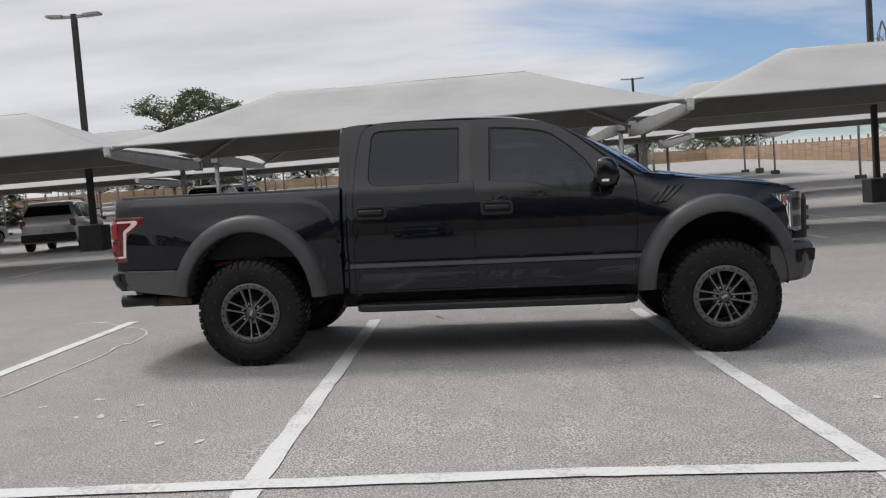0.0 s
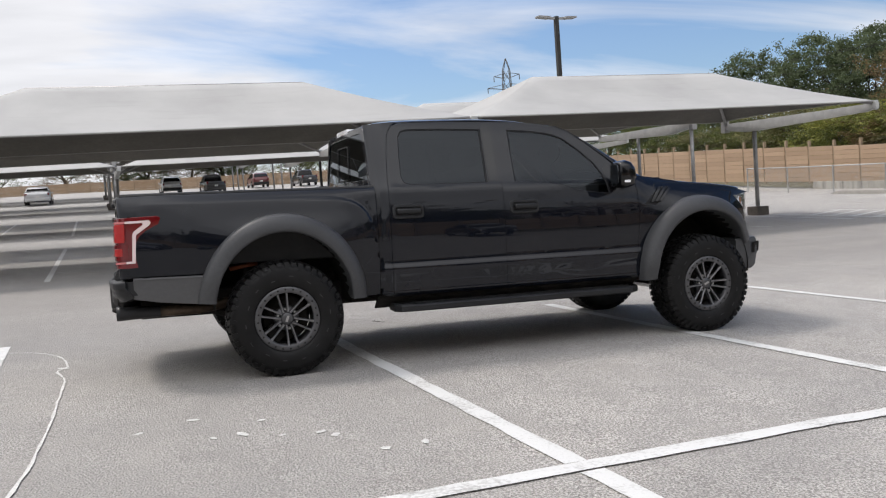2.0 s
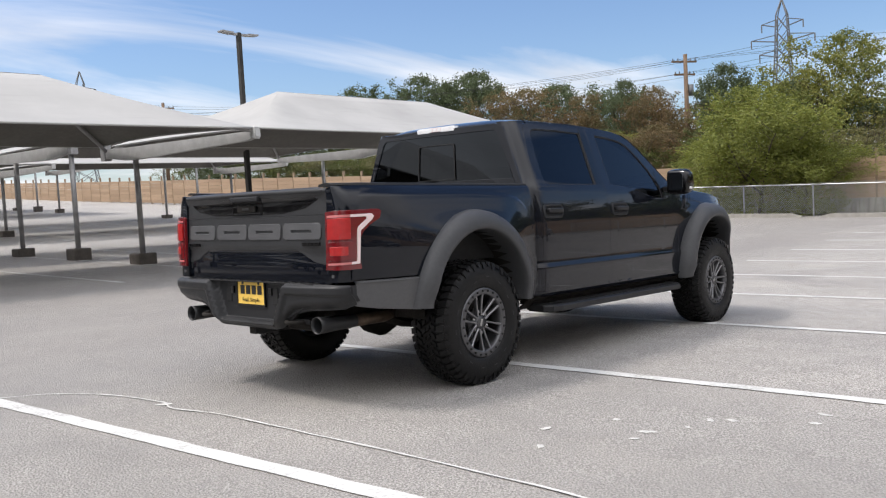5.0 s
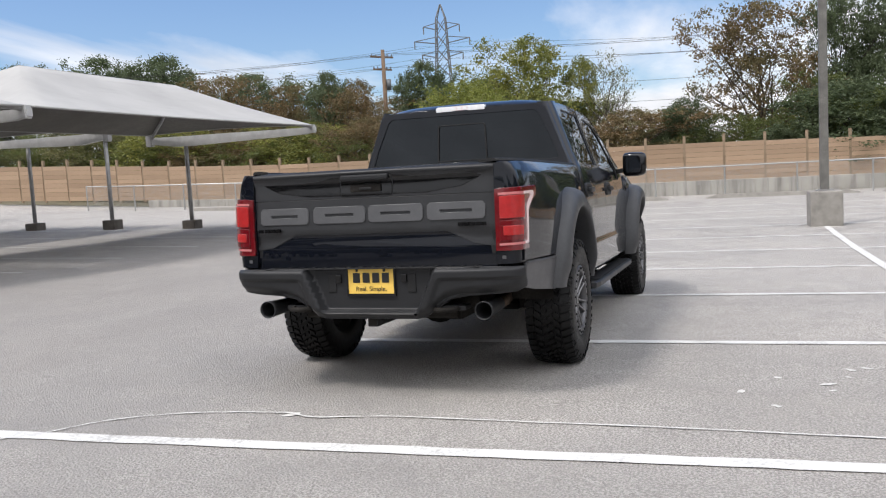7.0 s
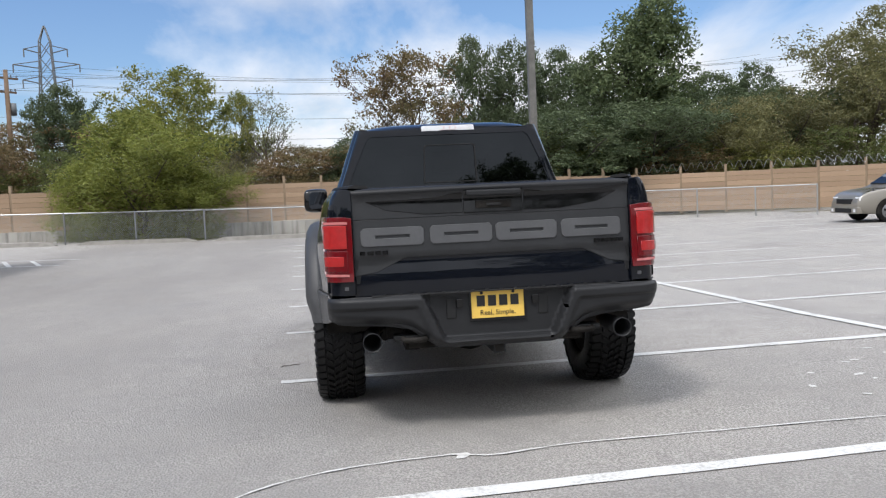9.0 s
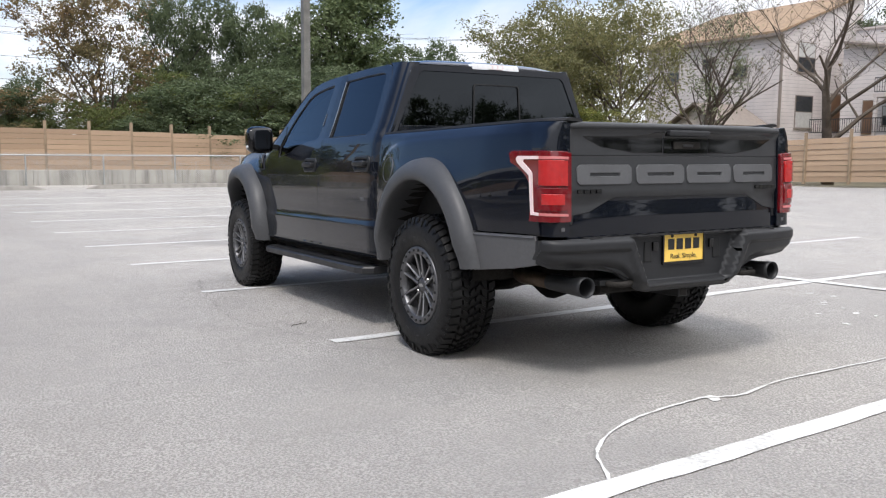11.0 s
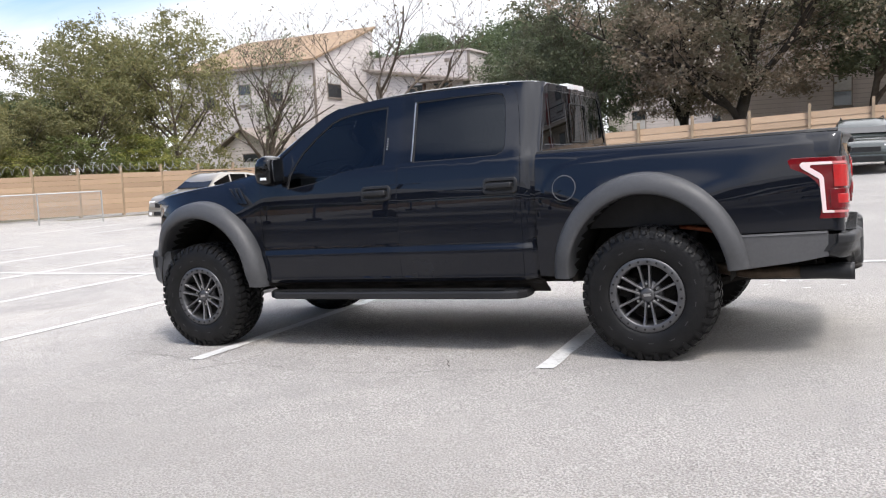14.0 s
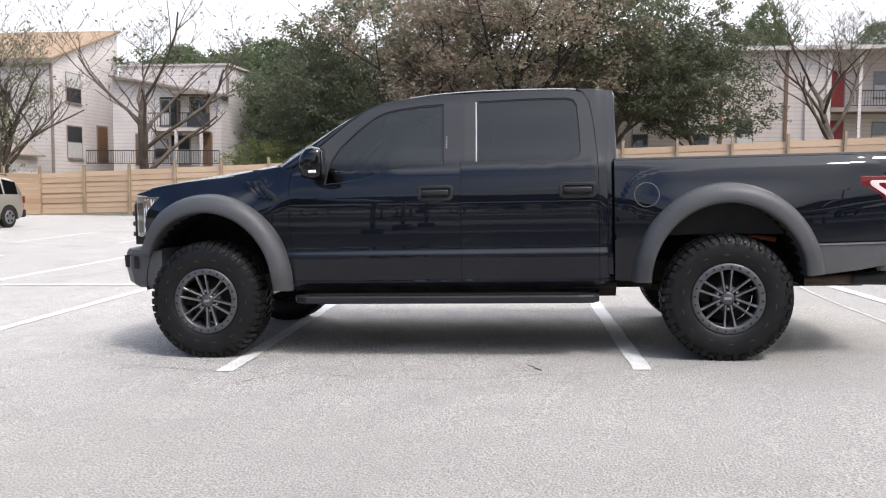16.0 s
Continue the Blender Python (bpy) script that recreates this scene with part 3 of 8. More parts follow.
# ================================================================ the pickup truck
# x towards the nose, y to its left, z up from the ground under it, origin between the axles
truck = tagged(empty("pickup_truck", TILT), "black four-door pickup truck with grey wheel flares parked across stall lines", "pickup truck")
AXLE, TYRE_R = 1.854, 0.437
M_SHOCK = simple("faded_orange_metal", (0.30, 0.085, 0.035), 0.5, 0.3, var=0.4, scale=16)
M_HEAD = simple("headlight_lens", (0.10, 0.11, 0.125), 0.12, 0.4, var=0.25, scale=22, coat=1.0)

door_profile = curve([(0.46, 0.90), (0.53, 0.955), (0.556, 0.981), (0.562, 0.984), (0.576, 0.974), (0.584, 0.976), (0.66, 0.981), (0.74, 0.9865), (0.752, 0.987), (0.758, 0.9855), (0.788, 0.974), (0.794, 0.9725), (0.80, 0.9722),
                      (0.90, 0.9728), (1.00, 0.9722), (1.10, 0.970), (1.15, 0.9672), (1.20, 0.9617), (1.24, 0.956), (1.30, 0.9455), (1.36, 0.9335), (1.40, 0.9135), (1.45, 0.892), (1.88, 0.735), (1.95, 0.705)])
CREASE = (0.556, 0.562, 0.576, 0.584, 0.752, 0.758, 0.773, 0.788, 0.794)
fender_profile = curve([(0.46, 0.90), (0.70, 0.945), (0.90, 0.955), (1.05, 0.955), (1.15, 0.948), (1.24, 0.930), (1.31, 0.895), (1.36, 0.850), (1.42, 0.78)])
bed_profile = curve([(0.46, 0.92), (0.60, 0.955), (0.80, 0.973), (1.00, 0.976), (1.08, 0.9745), (1.13, 0.971), (1.18, 0.9645), (1.26, 0.952), (1.32, 0.942), (1.352, 0.935), (1.374, 0.926), (1.388, 0.914), (1.397, 0.90), (1.403, 0.872), (1.41, 0.84)])
haunch_edge = curve([(-2.95, 1.362), (-2.40, 1.358), (-1.70, 1.348), (-1.42, 1.334), (-1.30, 1.305), (-1.22, 1.25), (-1.17, 1.17), (-1.14, 1.05), (-1.10, 0.80)])
haunch_swell = curve([(0.50, 0.034), (1.00, 0.032), (1.20, 0.024), (1.33, 0.014), (1.36, 0.008), (1.385, 0.0), (1.42, 0.0)])
corner_lean = curve([(1.20, 0.0), (1.25, 0.004), (1.33, 0.022), (1.375, 0.044), (1.40, 0.066)])
hood_line = curve([(1.15, 1.43), (1.35, 1.405), (1.82, 1.335), (2.20, 1.285), (2.40, 1.255), (2.52, 1.215), (2.58, 1.17)])
roof_line = curve([(-1.12, 1.895), (-1.05, 1.925), (-0.95, 1.948), (-0.70, 1.965), (-0.20, 1.970), (0.20, 1.955), (0.42, 1.925), (0.58, 1.888), (0.70, 1.85)])


def swell(x, z, cx, half, z0, z1):
    # the body swells out round each wheel to meet its flare
    d = abs(x - cx) / half
    return math.cos(d * math.pi / 2) ** 2 * smooth(0.0, 1.0, (z1 - z) / (z1 - z0)) if d < 1 else 0.0


def side_y(x, z):
    y = door_profile(z) - 0.006 * (x / 1.2) ** 2
    if x < -0.98:
        y -= 0.045 * ((-0.98 - x) / 0.11) ** 2
    if x > 1.15:
        k = smooth(1.15, 1.65, x)
        y = y * (1 - k) + fender_profile(z) * k - 0.16 * max(0.0, (x - 1.95) / 0.65) ** 2
        y += 0.070 * swell(x, z, AXLE, 0.66, 1.06, 1.31)
    return y


def bed_y(x, z):
    y = bed_profile(z)
    # the haunch over the wheel stands proud of an edge that runs along under the rail and curves down ahead of the fuel door
    y += 0.011 * smooth(-0.004, 0.034, haunch_edge(x) - z) - 0.011
    y += haunch_swell(z) * smooth(-1.12, -1.55, x) * smooth(-2.86, -2.45, x)
    y += 0.040 * swell(x, z, -AXLE, 0.78, 0.98, 1.24)
    return y - 0.035 * max(0.0, (-2.45 - x) / 0.45) ** 2 - corner_lean(max(1.20, z)) * max(0.0, (-2.68 - x) / 0.22) ** 2


def mapped(fn, s):
    return lambda x, z: (x, s * fn(x, z), z)


def arch(cx, a, b, t0, t1, n=20, cz=0.55):
    return [(cx + a * math.cos(radians(t0 + (t1 - t0) * k / n)), cz + b * math.sin(radians(t0 + (t1 - t0) * k / n))) for k in range(n + 1)]


WIN_FRONT = [(0.962, 1.268), (0.945, 1.37), (0.915, 1.45), (0.857, 1.54), (0.74, 1.655), (0.60, 1.762), (0.52, 1.795), (0.42, 1.815), (0.27, 1.832), (0.095, 1.842), (0.085, 1.402), (0.30, 1.385), (0.45, 1.368), (0.54, 1.348),
             (0.62, 1.318), (0.70, 1.298), (0.80, 1.284), (0.90, 1.272)]
WIN_REAR = [(-0.140, 1.850), (-0.50, 1.858), (-0.78, 1.856), (-0.835, 1.842), (-0.862, 1.80), (-0.878, 1.62), (-0.884, 1.47), (-0.868, 1.425), (-0.82, 1.402), (-0.50, 1.399), (-0.150, 1.400)]
DOOR_FRONT = [(1.185, 0.530), (1.198, 0.70), (1.215, 0.90), (1.228, 1.10), (1.225, 1.28), (1.205, 1.385), (1.160, 1.425), (1.07, 1.495), (0.94, 1.605), (0.80, 1.72), (0.66, 1.815), (0.54, 1.862), (0.42, 1.885), (0.20, 1.902), (-0.031, 1.908), (-0.031, 1.40), (-0.035, 0.530)]
DOOR_REAR = [(-0.040, 0.530), (-0.037, 1.40), (-0.037, 1.908), (-0.50, 1.914), (-0.82, 1.908), (-0.90, 1.888), (-0.945, 1.82), (-0.972, 1.66), (-0.992, 1.46), (-1.000, 1.30), (-1.002, 0.530)]
CAB_CORNER = [(-1.008, 0.530), (-1.006, 1.30), (-0.998, 1.46), (-0.978, 1.66), (-0.951, 1.824), (-0.905, 1.893), (-0.86, 1.918), (-1.06, 1.905), (-1.075, 1.85), (-1.085, 1.45), (-1.09, 1.10), (-1.09, 0.545)]

front_arch = arch(AXLE - 0.02, 0.575, 0.60, 180, 30, 20)
FENDER = [(1.19, 0.53)] + front_arch + [(2.33, 0.83), (2.37, 0.90), (2.385, 1.00), (2.36, 1.10), (2.25, 1.20), (2.40, 1.225), (2.47, 1.232)]
FENDER += [(x, hood_line(x) - 0.006) for x in (2.35, 2.2, 2.0, 1.82, 1.6, 1.4, 1.3)] + [(1.215, 1.402), (1.232, 1.28), (1.234, 1.10), (1.221, 0.90), (1.204, 0.70)]
bed_arch = arch(-AXLE, 0.575, 0.61, 0, 155, 22)
BED = [(-1.112, 0.560), (-1.112, 1.10), (-1.112, 1.396), (-1.5, 1.400), (-2.2, 1.404), (-2.87, 1.406), (-2.885, 0.815), (-2.42, 0.812)] + bed_arch[::-1] + [(-1.2, 0.556)]
VENT = [(1.60, 1.305), (1.47, 1.310), (1.335, 1.205), (1.295, 1.165), (1.40, 1.155), (1.52, 1.235)]
fender_lip = curve([(1.40, 1.30), (1.42, 1.330), (1.47, 1.349), (1.67, 1.342), (1.90, 1.324), (2.08, 1.305), (2.22, 1.288), (2.36, 1.266)])

for s in (1, -1):
    out = (0, s, 0.1)
    sheet("fender", [FENDER], mapped(side_y, s), M_BLACK, truck, out=out, cuts=CREASE)
    fd = sheet("front_door", [DOOR_FRONT, WIN_FRONT], mapped(side_y, s), M_BLACK, truck, out=out, cuts=CREASE)
    rd = sheet("rear_door", [DOOR_REAR, WIN_REAR], mapped(side_y, s), M_BLACK, truck, out=out, cuts=CREASE)
    sheet("cab_corner", [CAB_CORNER], mapped(side_y, s), M_BLACK, truck, out=out, cuts=CREASE)
    sheet("bed_side", [BED], mapped(bed_y, s), M_BLACK, truck, 0.018, out=out, cuts=(1.345, 1.352))
    for door, win, mt in ((fd, WIN_FRONT, M_TINT_FRONT), (rd, WIN_REAR, M_TINT)):
        big = [(x, z) for x, z in win]
        cx, cz = sum(p[0] for p in big) / len(big), sum(p[1] for p in big) / len(big)
        grown = [(cx + (x - cx) * 1.03, cz + (z - cz) * 1.03) for x, z in big]
        pane = sheet("window_pane", [grown], mapped(side_y, s), mt, door, 0.08, 0.003, -0.011, "dark tinted side window", out=out)
        pane.visible_shadow = False
        inner = [(cx + (x - cx) * 0.972, cz + (z - cz) * 0.965) for x, z in big]
        sheet("window_seal", [[(cx + (x - cx) * 1.012, cz + (z - cz) * 1.012) for x, z in big], inner], mapped(side_y, s), M_TRIM, door, 0.08, 0.006, -0.005, "matt black rubber window seal", out=out, edge=0.002)
    # the division bar ahead of the rear window, and the little grille of the front one
    sheet("pillar_trim", [[(-0.045, 1.895), (-0.045, 1.41), (0.075, 1.405), (0.085, 1.845), (0.075, 1.89)]], mapped(side_y, s), M_GLOSS, fd, 0.1, 0.002, -0.001, "gloss black pillar cover", out=out, edge=0.001)
    sheet("pillar_trim", [[(-0.052, 1.895), (-0.058, 1.41), (-0.142, 1.41), (-0.135, 1.85), (-0.125, 1.892)]], mapped(side_y, s), M_GLOSS, rd, 0.1, 0.002, 0.003, "gloss black pillar cover", out=out, edge=0.001)
    if s > 0:
        sheet("bright_strip", [[(-0.137, 1.845), (-0.146, 1.41), (-0.153, 1.41), (-0.144, 1.845)]], mapped(side_y, s), M_STEEL, rd, 0.1, 0.002, 0.004, "thin bright strip beside the rear window", out=out, edge=0.001)
    # handles: a recessed cup, with a bar across it
    for door, x0 in ((fd, 0.035), (rd, -0.965)):
        y = s * side_y(x0 + 0.11, 1.19)
        m = Matrix.Translation((x0, y, 1.192))
        ring = [(x0 - 0.014, 1.158), (x0 - 0.014, 1.226), (x0 + 0.004, 1.241), (x0 + 0.211, 1.241), (x0 + 0.229, 1.226), (x0 + 0.229, 1.158), (x0 + 0.211, 1.143), (x0 + 0.004, 1.143)]
        hole = [(x0 + 0.1075 + (x - x0 - 0.1075) * 0.90, 1.192 + (z - 1.192) * 0.76) for x, z in ring]
        cup = sheet("handle_cup", [ring], mapped(side_y, s), M_TRIM, door, 0.1, 0.002, 0.0015, "dark door handle cup", out=out, edge=0.001)
        sheet("handle_surround", [ring, hole], mapped(side_y, s), M_SATIN_DARK, cup, 0.1, 0.010, 0.012, "satin black handle surround", out=out, edge=0.008)
        bm = bmesh.new()
        add_box(bm, 0.012, 0.203, s * 0.020 if s > 0 else -0.040, 0.040 if s > 0 else -0.020, -0.015, 0.022, m, 0.0095)
        add_box(bm, 0.012, 0.045, min(0, s * 0.034), max(0, s * 0.034), -0.012, 0.018, m, 0.005)
        add_box(bm, 0.17, 0.203, min(0, s * 0.034), max(0, s * 0.034), -0.012, 0.018, m, 0.005)
        part("door_handle", bm, M_SATIN_DARK, door, "black pull handle", True)
    # mirror
    mir = part("mirror_arm", loft([[(1.00, s * 0.90, 1.33), (1.06, s * 0.90, 1.33), (1.06, s * 0.90, 1.375), (1.00, s * 0.90, 1.375)],
                                   [(0.955, s * 1.03, 1.345), (1.01, s * 1.03, 1.345), (1.01, s * 1.03, 1.39), (0.955, s * 1.03, 1.39)]]), M_TRIM, truck, "black mirror arm")
    prof = [(0.925, 1.318), (0.915, 1.335), (0.914, 1.42), (0.915, 1.505), (0.926, 1.525), (0.985, 1.540), (1.035, 1.525), (1.075, 1.475), (1.085, 1.39), (1.065, 1.325), (0.99, 1.303)]
    rings = []
    for yy, g, sh in ((0.998, 0.70, 0.016), (1.004, 0.86, 0.012), (1.018, 0.96, 0.006), (1.06, 1.0, 0), (1.10, 1.01, -0.001), (1.14, 1.0, -0.005), (1.18, 0.97, -0.010), (1.205, 0.90, -0.016), (1.220, 0.78, -0.020), (1.228, 0.58, -0.022)):
        rings.append([(0.985 + (x - 0.985) * g + sh, s * yy, 1.42 + (z - 1.42) * g) for x, z in prof])
    part("mirror_housing", loft(rings), M_GLOSS, mir, "gloss black mirror housing", True)
    gl = [(y, z) for y, z in ((1.035, 1.345), (1.035, 1.495), (1.055, 1.508), (1.155, 1.503), (1.175, 1.485), (1.175, 1.355), (1.155, 1.338))]
    sheet("mirror_glass", [gl], lambda a, b: (0.910 - (a - 1.1) * 0.12, s * a, b), M_MIRROR, mir, 0.2, 0.004, 0.0, "mirror glass", out=(-1, 0, 0))
    part("turn_lens", box(0.935, 0.99, s * 1.226 - 0.006, s * 1.226 + 0.006, 1.352, 1.372, None, 0.004), M_CLEAR, mir, "clear turn signal lens")
    # sail panel in the corner of the window
    sheet("sail_panel", [[(1.10, 1.30), (1.105, 1.40), (0.955, 1.535), (0.925, 1.47), (0.955, 1.33), (0.965, 1.29)]], mapped(side_y, s), M_GLOSS, fd, 0.1, 0.003, 0.004, "gloss black mirror base panel", out=out)
    # vent in the fender
    v = sheet("fender_vent", [VENT], mapped(side_y, s), M_TRIM, truck, 0.08, 0.004, 0.003, "black vent behind the wheel arch", out=out)
    for k in range(3):
        o = 0.056 * k
        sheet("vent_blade", [[(1.583 - o, 1.297), (1.560 - o, 1.300), (1.425 - o * 0.72, 1.185 - 0.004 * k), (1.450 - o * 0.72, 1.180 - 0.004 * k)]], mapped(side_y, s), M_GLOSS, v, 0.08, 0.014, 0.020, "", out=(0.4, s, 0.1))
    # raised lip where the fender meets the hood
    part("fender_lip", loft([[(x, s * (side_y(x, fender_lip(x)) - 0.02), fender_lip(x) - 0.016), (x, s * (side_y(x, fender_lip(x)) + 0.006), fender_lip(x) - 0.008), (x, s * (side_y(x, fender_lip(x)) + 0.004), fender_lip(x) - 0.002), (x, s * (side_y(x, fender_lip(x)) - 0.016), fender_lip(x) + 0.010), (x, s * (side_y(x, fender_lip(x)) - 0.04), fender_lip(x) + 0.008)] for x in np.linspace(1.40, 2.34, 48)]), M_BLACK, truck, "", True)
    # lower rear cladding
    sheet("rear_cladding", [[(-2.40, 0.798), (-2.885, 0.802), (-2.885, 0.655), (-2.72, 0.625), (-2.42, 0.588)]], mapped(bed_y, s), M_SATIN_LIGHT, truck, 0.08, 0.02, 0.004, "grey plastic lower bed cladding", out=out)
    part("cladding_edge", loft([[(x, s * (bed_y(x, z) + 0.004), z), (x, s * (bed_y(x, z) + 0.011), z), (x, s * (bed_y(x, z) + 0.009), z + 0.007), (x, s * (bed_y(x, z) + 0.003), z + 0.009)] for x, z in ((-2.41, 0.789), (-2.60, 0.791), (-2.75, 0.792), (-2.88, 0.793))]), M_SATIN_LIGHT, truck, "raised edge of the cladding")
    sh = part("shock_absorber", tube([(-2.12, s * 0.70, 0.86), (-2.06, s * 0.69, 0.62), (-1.99, s * 0.68, 0.42)], 0.032, 12), M_DARK, truck, "dark rear shock absorber", True)
    part("reservoir", tube([(-2.02, s * 0.74, 0.848), (-2.10, s * 0.745, 0.838), (-2.23, s * 0.74, 0.815)], 0.017, 10), M_SHOCK, sh, "faded orange reservoir", True)
    # rocker below the doors, and the step
    sheet("rocker", [[(1.22, 0.524), (-1.12, 0.524), (-1.12, 0.43), (1.22, 0.43)]], lambda x, z: (x, s * (0.70 + (z - 0.36) * 1.30), z), M_DARK, truck, 0.2, 0.01, 0.0, "dark rocker sill", out=out)
    step = [(1.02, 0.408), (1.035, 0.418), (1.035, 0.452), (1.022, 0.464), (0.90, 0.470), (0.875, 0.462), (0.875, 0.425), (0.90, 0.412)]
    rings = [[(1.22, s * (y - 0.14), z) for y, z in step], [(1.19, s * (y - 0.07), z) for y, z in step], [(1.10, s * y, z) for y, z in step], [(-0.86, s * y, z) for y, z in step], [(-0.96, s * (y - 0.02), z) for y, z in step], [(-1.00, s * (y - 0.09), z) for y, z in step]]
    st = part("running_board", loft(rings), M_SATIN_DARK, truck, "satin black running board", False)
    part("step_tread", box(-0.85, 1.08, min(s * 0.905, s * 1.015), max(s * 0.905, s * 1.015), 0.4705, 0.4735), M_TRIM, st, "ribbed black step tread")
    for x in (-0.75, 0.0, 0.9):
        part("step_bracket", box(x - 0.03, x + 0.03, min(s * 0.55, s * 0.9), max(s * 0.55, s * 0.9), 0.43, 0.465), M_DARK, st)
    # wheel flares
    for cx, a0, a1, t0, t1, nm in ((-AXLE, 0.505, 0.630, 0, 176, "rear"), (AXLE - 0.01, 0.505, 0.635, 24, 184, "front")):
        rings = []
        n = 40
        for k in range(n + 1):
            t = radians(t0 + (t1 - t0) * k / n)
            c, sn = math.cos(t), math.sin(t)
            end = smooth(0, 0.10, k / n) * smooth(0, 0.10, 1 - k / n) if nm == "rear" else smooth(0, 0.18, k / n) * smooth(0, 0.08, 1 - k / n)
            puff = 0.55 + 0.45 * end
            ring = []
            for r, y in ((1.0, 0.962), (0.985, 0.985), (0.93, 1.035), (0.80, 1.078), (0.50, 1.108), (0.20, 1.118), (0.06, 1.116), (0.0, 1.100), (0.0, 1.05), (0.02, 0.80)):
                ax, az = a0 + (a1 - a0) * r, (a0 + 0.03) + (0.675 - a0 - 0.03) * r
                px_, pz_ = cx + (a0 + (a1 - a0)) * c, 0.55 + 0.675 * sn
                skin = (bed_y(px_, max(0.6, pz_)) if nm == "rear" else side_y(max(1.2, px_), max(0.6, pz_))) - 0.012
                yy = skin + (1.092 + 0.004 * puff - skin) * (y - 0.962) / 0.156 if y > 0.955 else y
                if nm == "front" and cx + ax * c > 2.0:
                    yy -= (0.13 * ((cx + ax * c - 2.0) / 0.5) ** 1.6) * (y - 0.9) / 0.22 if y > 0.955 else 0
                if y > 0.97:
                    yy -= 0.035 * (1 - end) * (y - 0.97) / 0.15
                ring.append((cx + ax * c, s * yy, 0.55 + az * sn))
            rings.append(ring)
        bm = loft(rings, closed=False, cap=False)
        part("wheel_flare", bm, M_SATIN, truck, "satin charcoal plastic wheel flare", True)
        bm = bmesh.new()
        lin = []
        for k in range(25):
            t = radians(-4 + 188 * k / 24)
            lin.append([(cx + 0.507 * math.cos(t), s * y, 0.55 + 0.537 * math.sin(t)) for y in (0.45, 0.97)])
        part("wheel_well", loft(lin, closed=False, cap=False), M_DARK, truck, "dark wheel well liner")
        part("inner_guard", prism([(cx + 0.51 * math.cos(radians(180 * k / 16)), 0.55 + 0.54 * math.sin(radians(180 * k / 16))) for k in range(17)], 0.01, Matrix.Translation((0, s * 0.46, 0))), M_DARK, truck, "dark inner guard")
    # taillight, wrapped round the corner of the bed
    def corner(a, z, s=s):
        r = 0.075
        bow = 0.012 * (z - 1.06)
        lean = max(0.0, corner_lean(max(1.20, z)))
        keep = 1 - lean / 0.14
        if a < 0.065:
            return (-2.952 + bow, s * (0.795 + a * keep), z)
        if a < 0.065 + r * math.pi / 2:
            t = (a - 0.065) / r
            return (-2.952 + r - r * math.cos(t) + bow, s * (0.795 + (0.065 + r * math.sin(t)) * keep), z)
        return (-2.952 + r + (a - 0.065 - r * math.pi / 2) + bow, s * (0.935 - lean + 0.09 * min(0.2, a - 0.065 - r * math.pi / 2)), z)
    BODY = [(-0.005, 0.80), (-0.005, 1.372), (0.02, 1.380), (0.12, 1.388), (0.30, 1.394), (0.30, 0.81)]
    sheet("bed_corner", [BODY], corner, M_BLACK, truck, 0.03, 0.02, -0.006, out=(-1, s, 0))
    tl = sheet("taillight", [[(0.0, 0.878), (0.0, 1.226), (0.05, 1.232), (0.372, 1.240), (0.386, 1.228), (0.376, 1.186), (0.348, 1.163), (0.288, 1.113), (0.281, 1.09), (0.271, 0.925), (0.256, 0.881)]], corner, M_RED, truck, 0.03, 0.02, 0.012, "red taillight with a milky light bar", out=(-1, s, 0))
    sheet("light_bar", [[(0.170, 1.2095), (0.322, 1.213), (0.333, 1.198), (0.322, 1.178), (0.240, 1.113), (0.230, 0.914), (0.170, 0.9115), (0.170, 0.924), (0.210, 0.927), (0.218, 1.120), (0.229, 1.139), (0.286, 1.183), (0.282, 1.198), (0.170, 1.1965)]], corner, M_LIGHTBAR, tl, 0.03, 0.004, 0.017, "milky white light bar", out=(-1, s, 0), edge=0.001)
    for z0, z1, z2, z3 in ((1.194, 1.1965, 1.2095, 1.206), (0.906, 0.9115, 0.924, 0.917)):
        sheet("light_bar", [[(0.022, z0), (0.168, z1), (0.168, z2), (0.022, z3)]], corner, M_ROSE, tl, 0.03, 0.004, 0.017, "rosy light bar behind the red lens", out=(-1, s, 0), edge=0.001)
    sheet("reflector", [[(0.03, 1.062), (0.03, 1.185), (0.165, 1.19), (0.165, 1.065)]], corner, M_RED_BRIGHT, tl, 0.03, 0.006, 0.022, "bright red brake reflector", out=(-1, s, 0))
    sheet("reflector", [[(0.03, 0.935), (0.03, 1.045), (0.185, 1.05), (0.185, 0.94)]], corner, M_RED, tl, 0.03, 0.006, 0.020, "dark red lower lens", out=(-1, s, 0))
    sheet("reversing_lens", [[(0.05, 0.965), (0.05, 1.015), (0.15, 1.018), (0.15, 0.968)]], corner, M_RED_BRIGHT, tl, 0.03, 0.003, 0.024, "", out=(-1, s, 0))
    sheet("lens_fin", [[(0.30, 1.238), (0.46, 1.245), (0.44, 1.215), (0.385, 1.185), (0.365, 1.19), (0.375, 1.225)]], corner, M_GLOSS, tl, 0.03, 0.004, 0.004, "gloss black fin ahead of the lens", out=(-1, s, 0))
    part("parking_sensor", box(-2.951, -2.943, s * 0.835 - 0.012, s * 0.835 + 0.012, 0.828, 0.848, None, 0.003), M_SATIN_LIGHT, truck, "small grey marker")

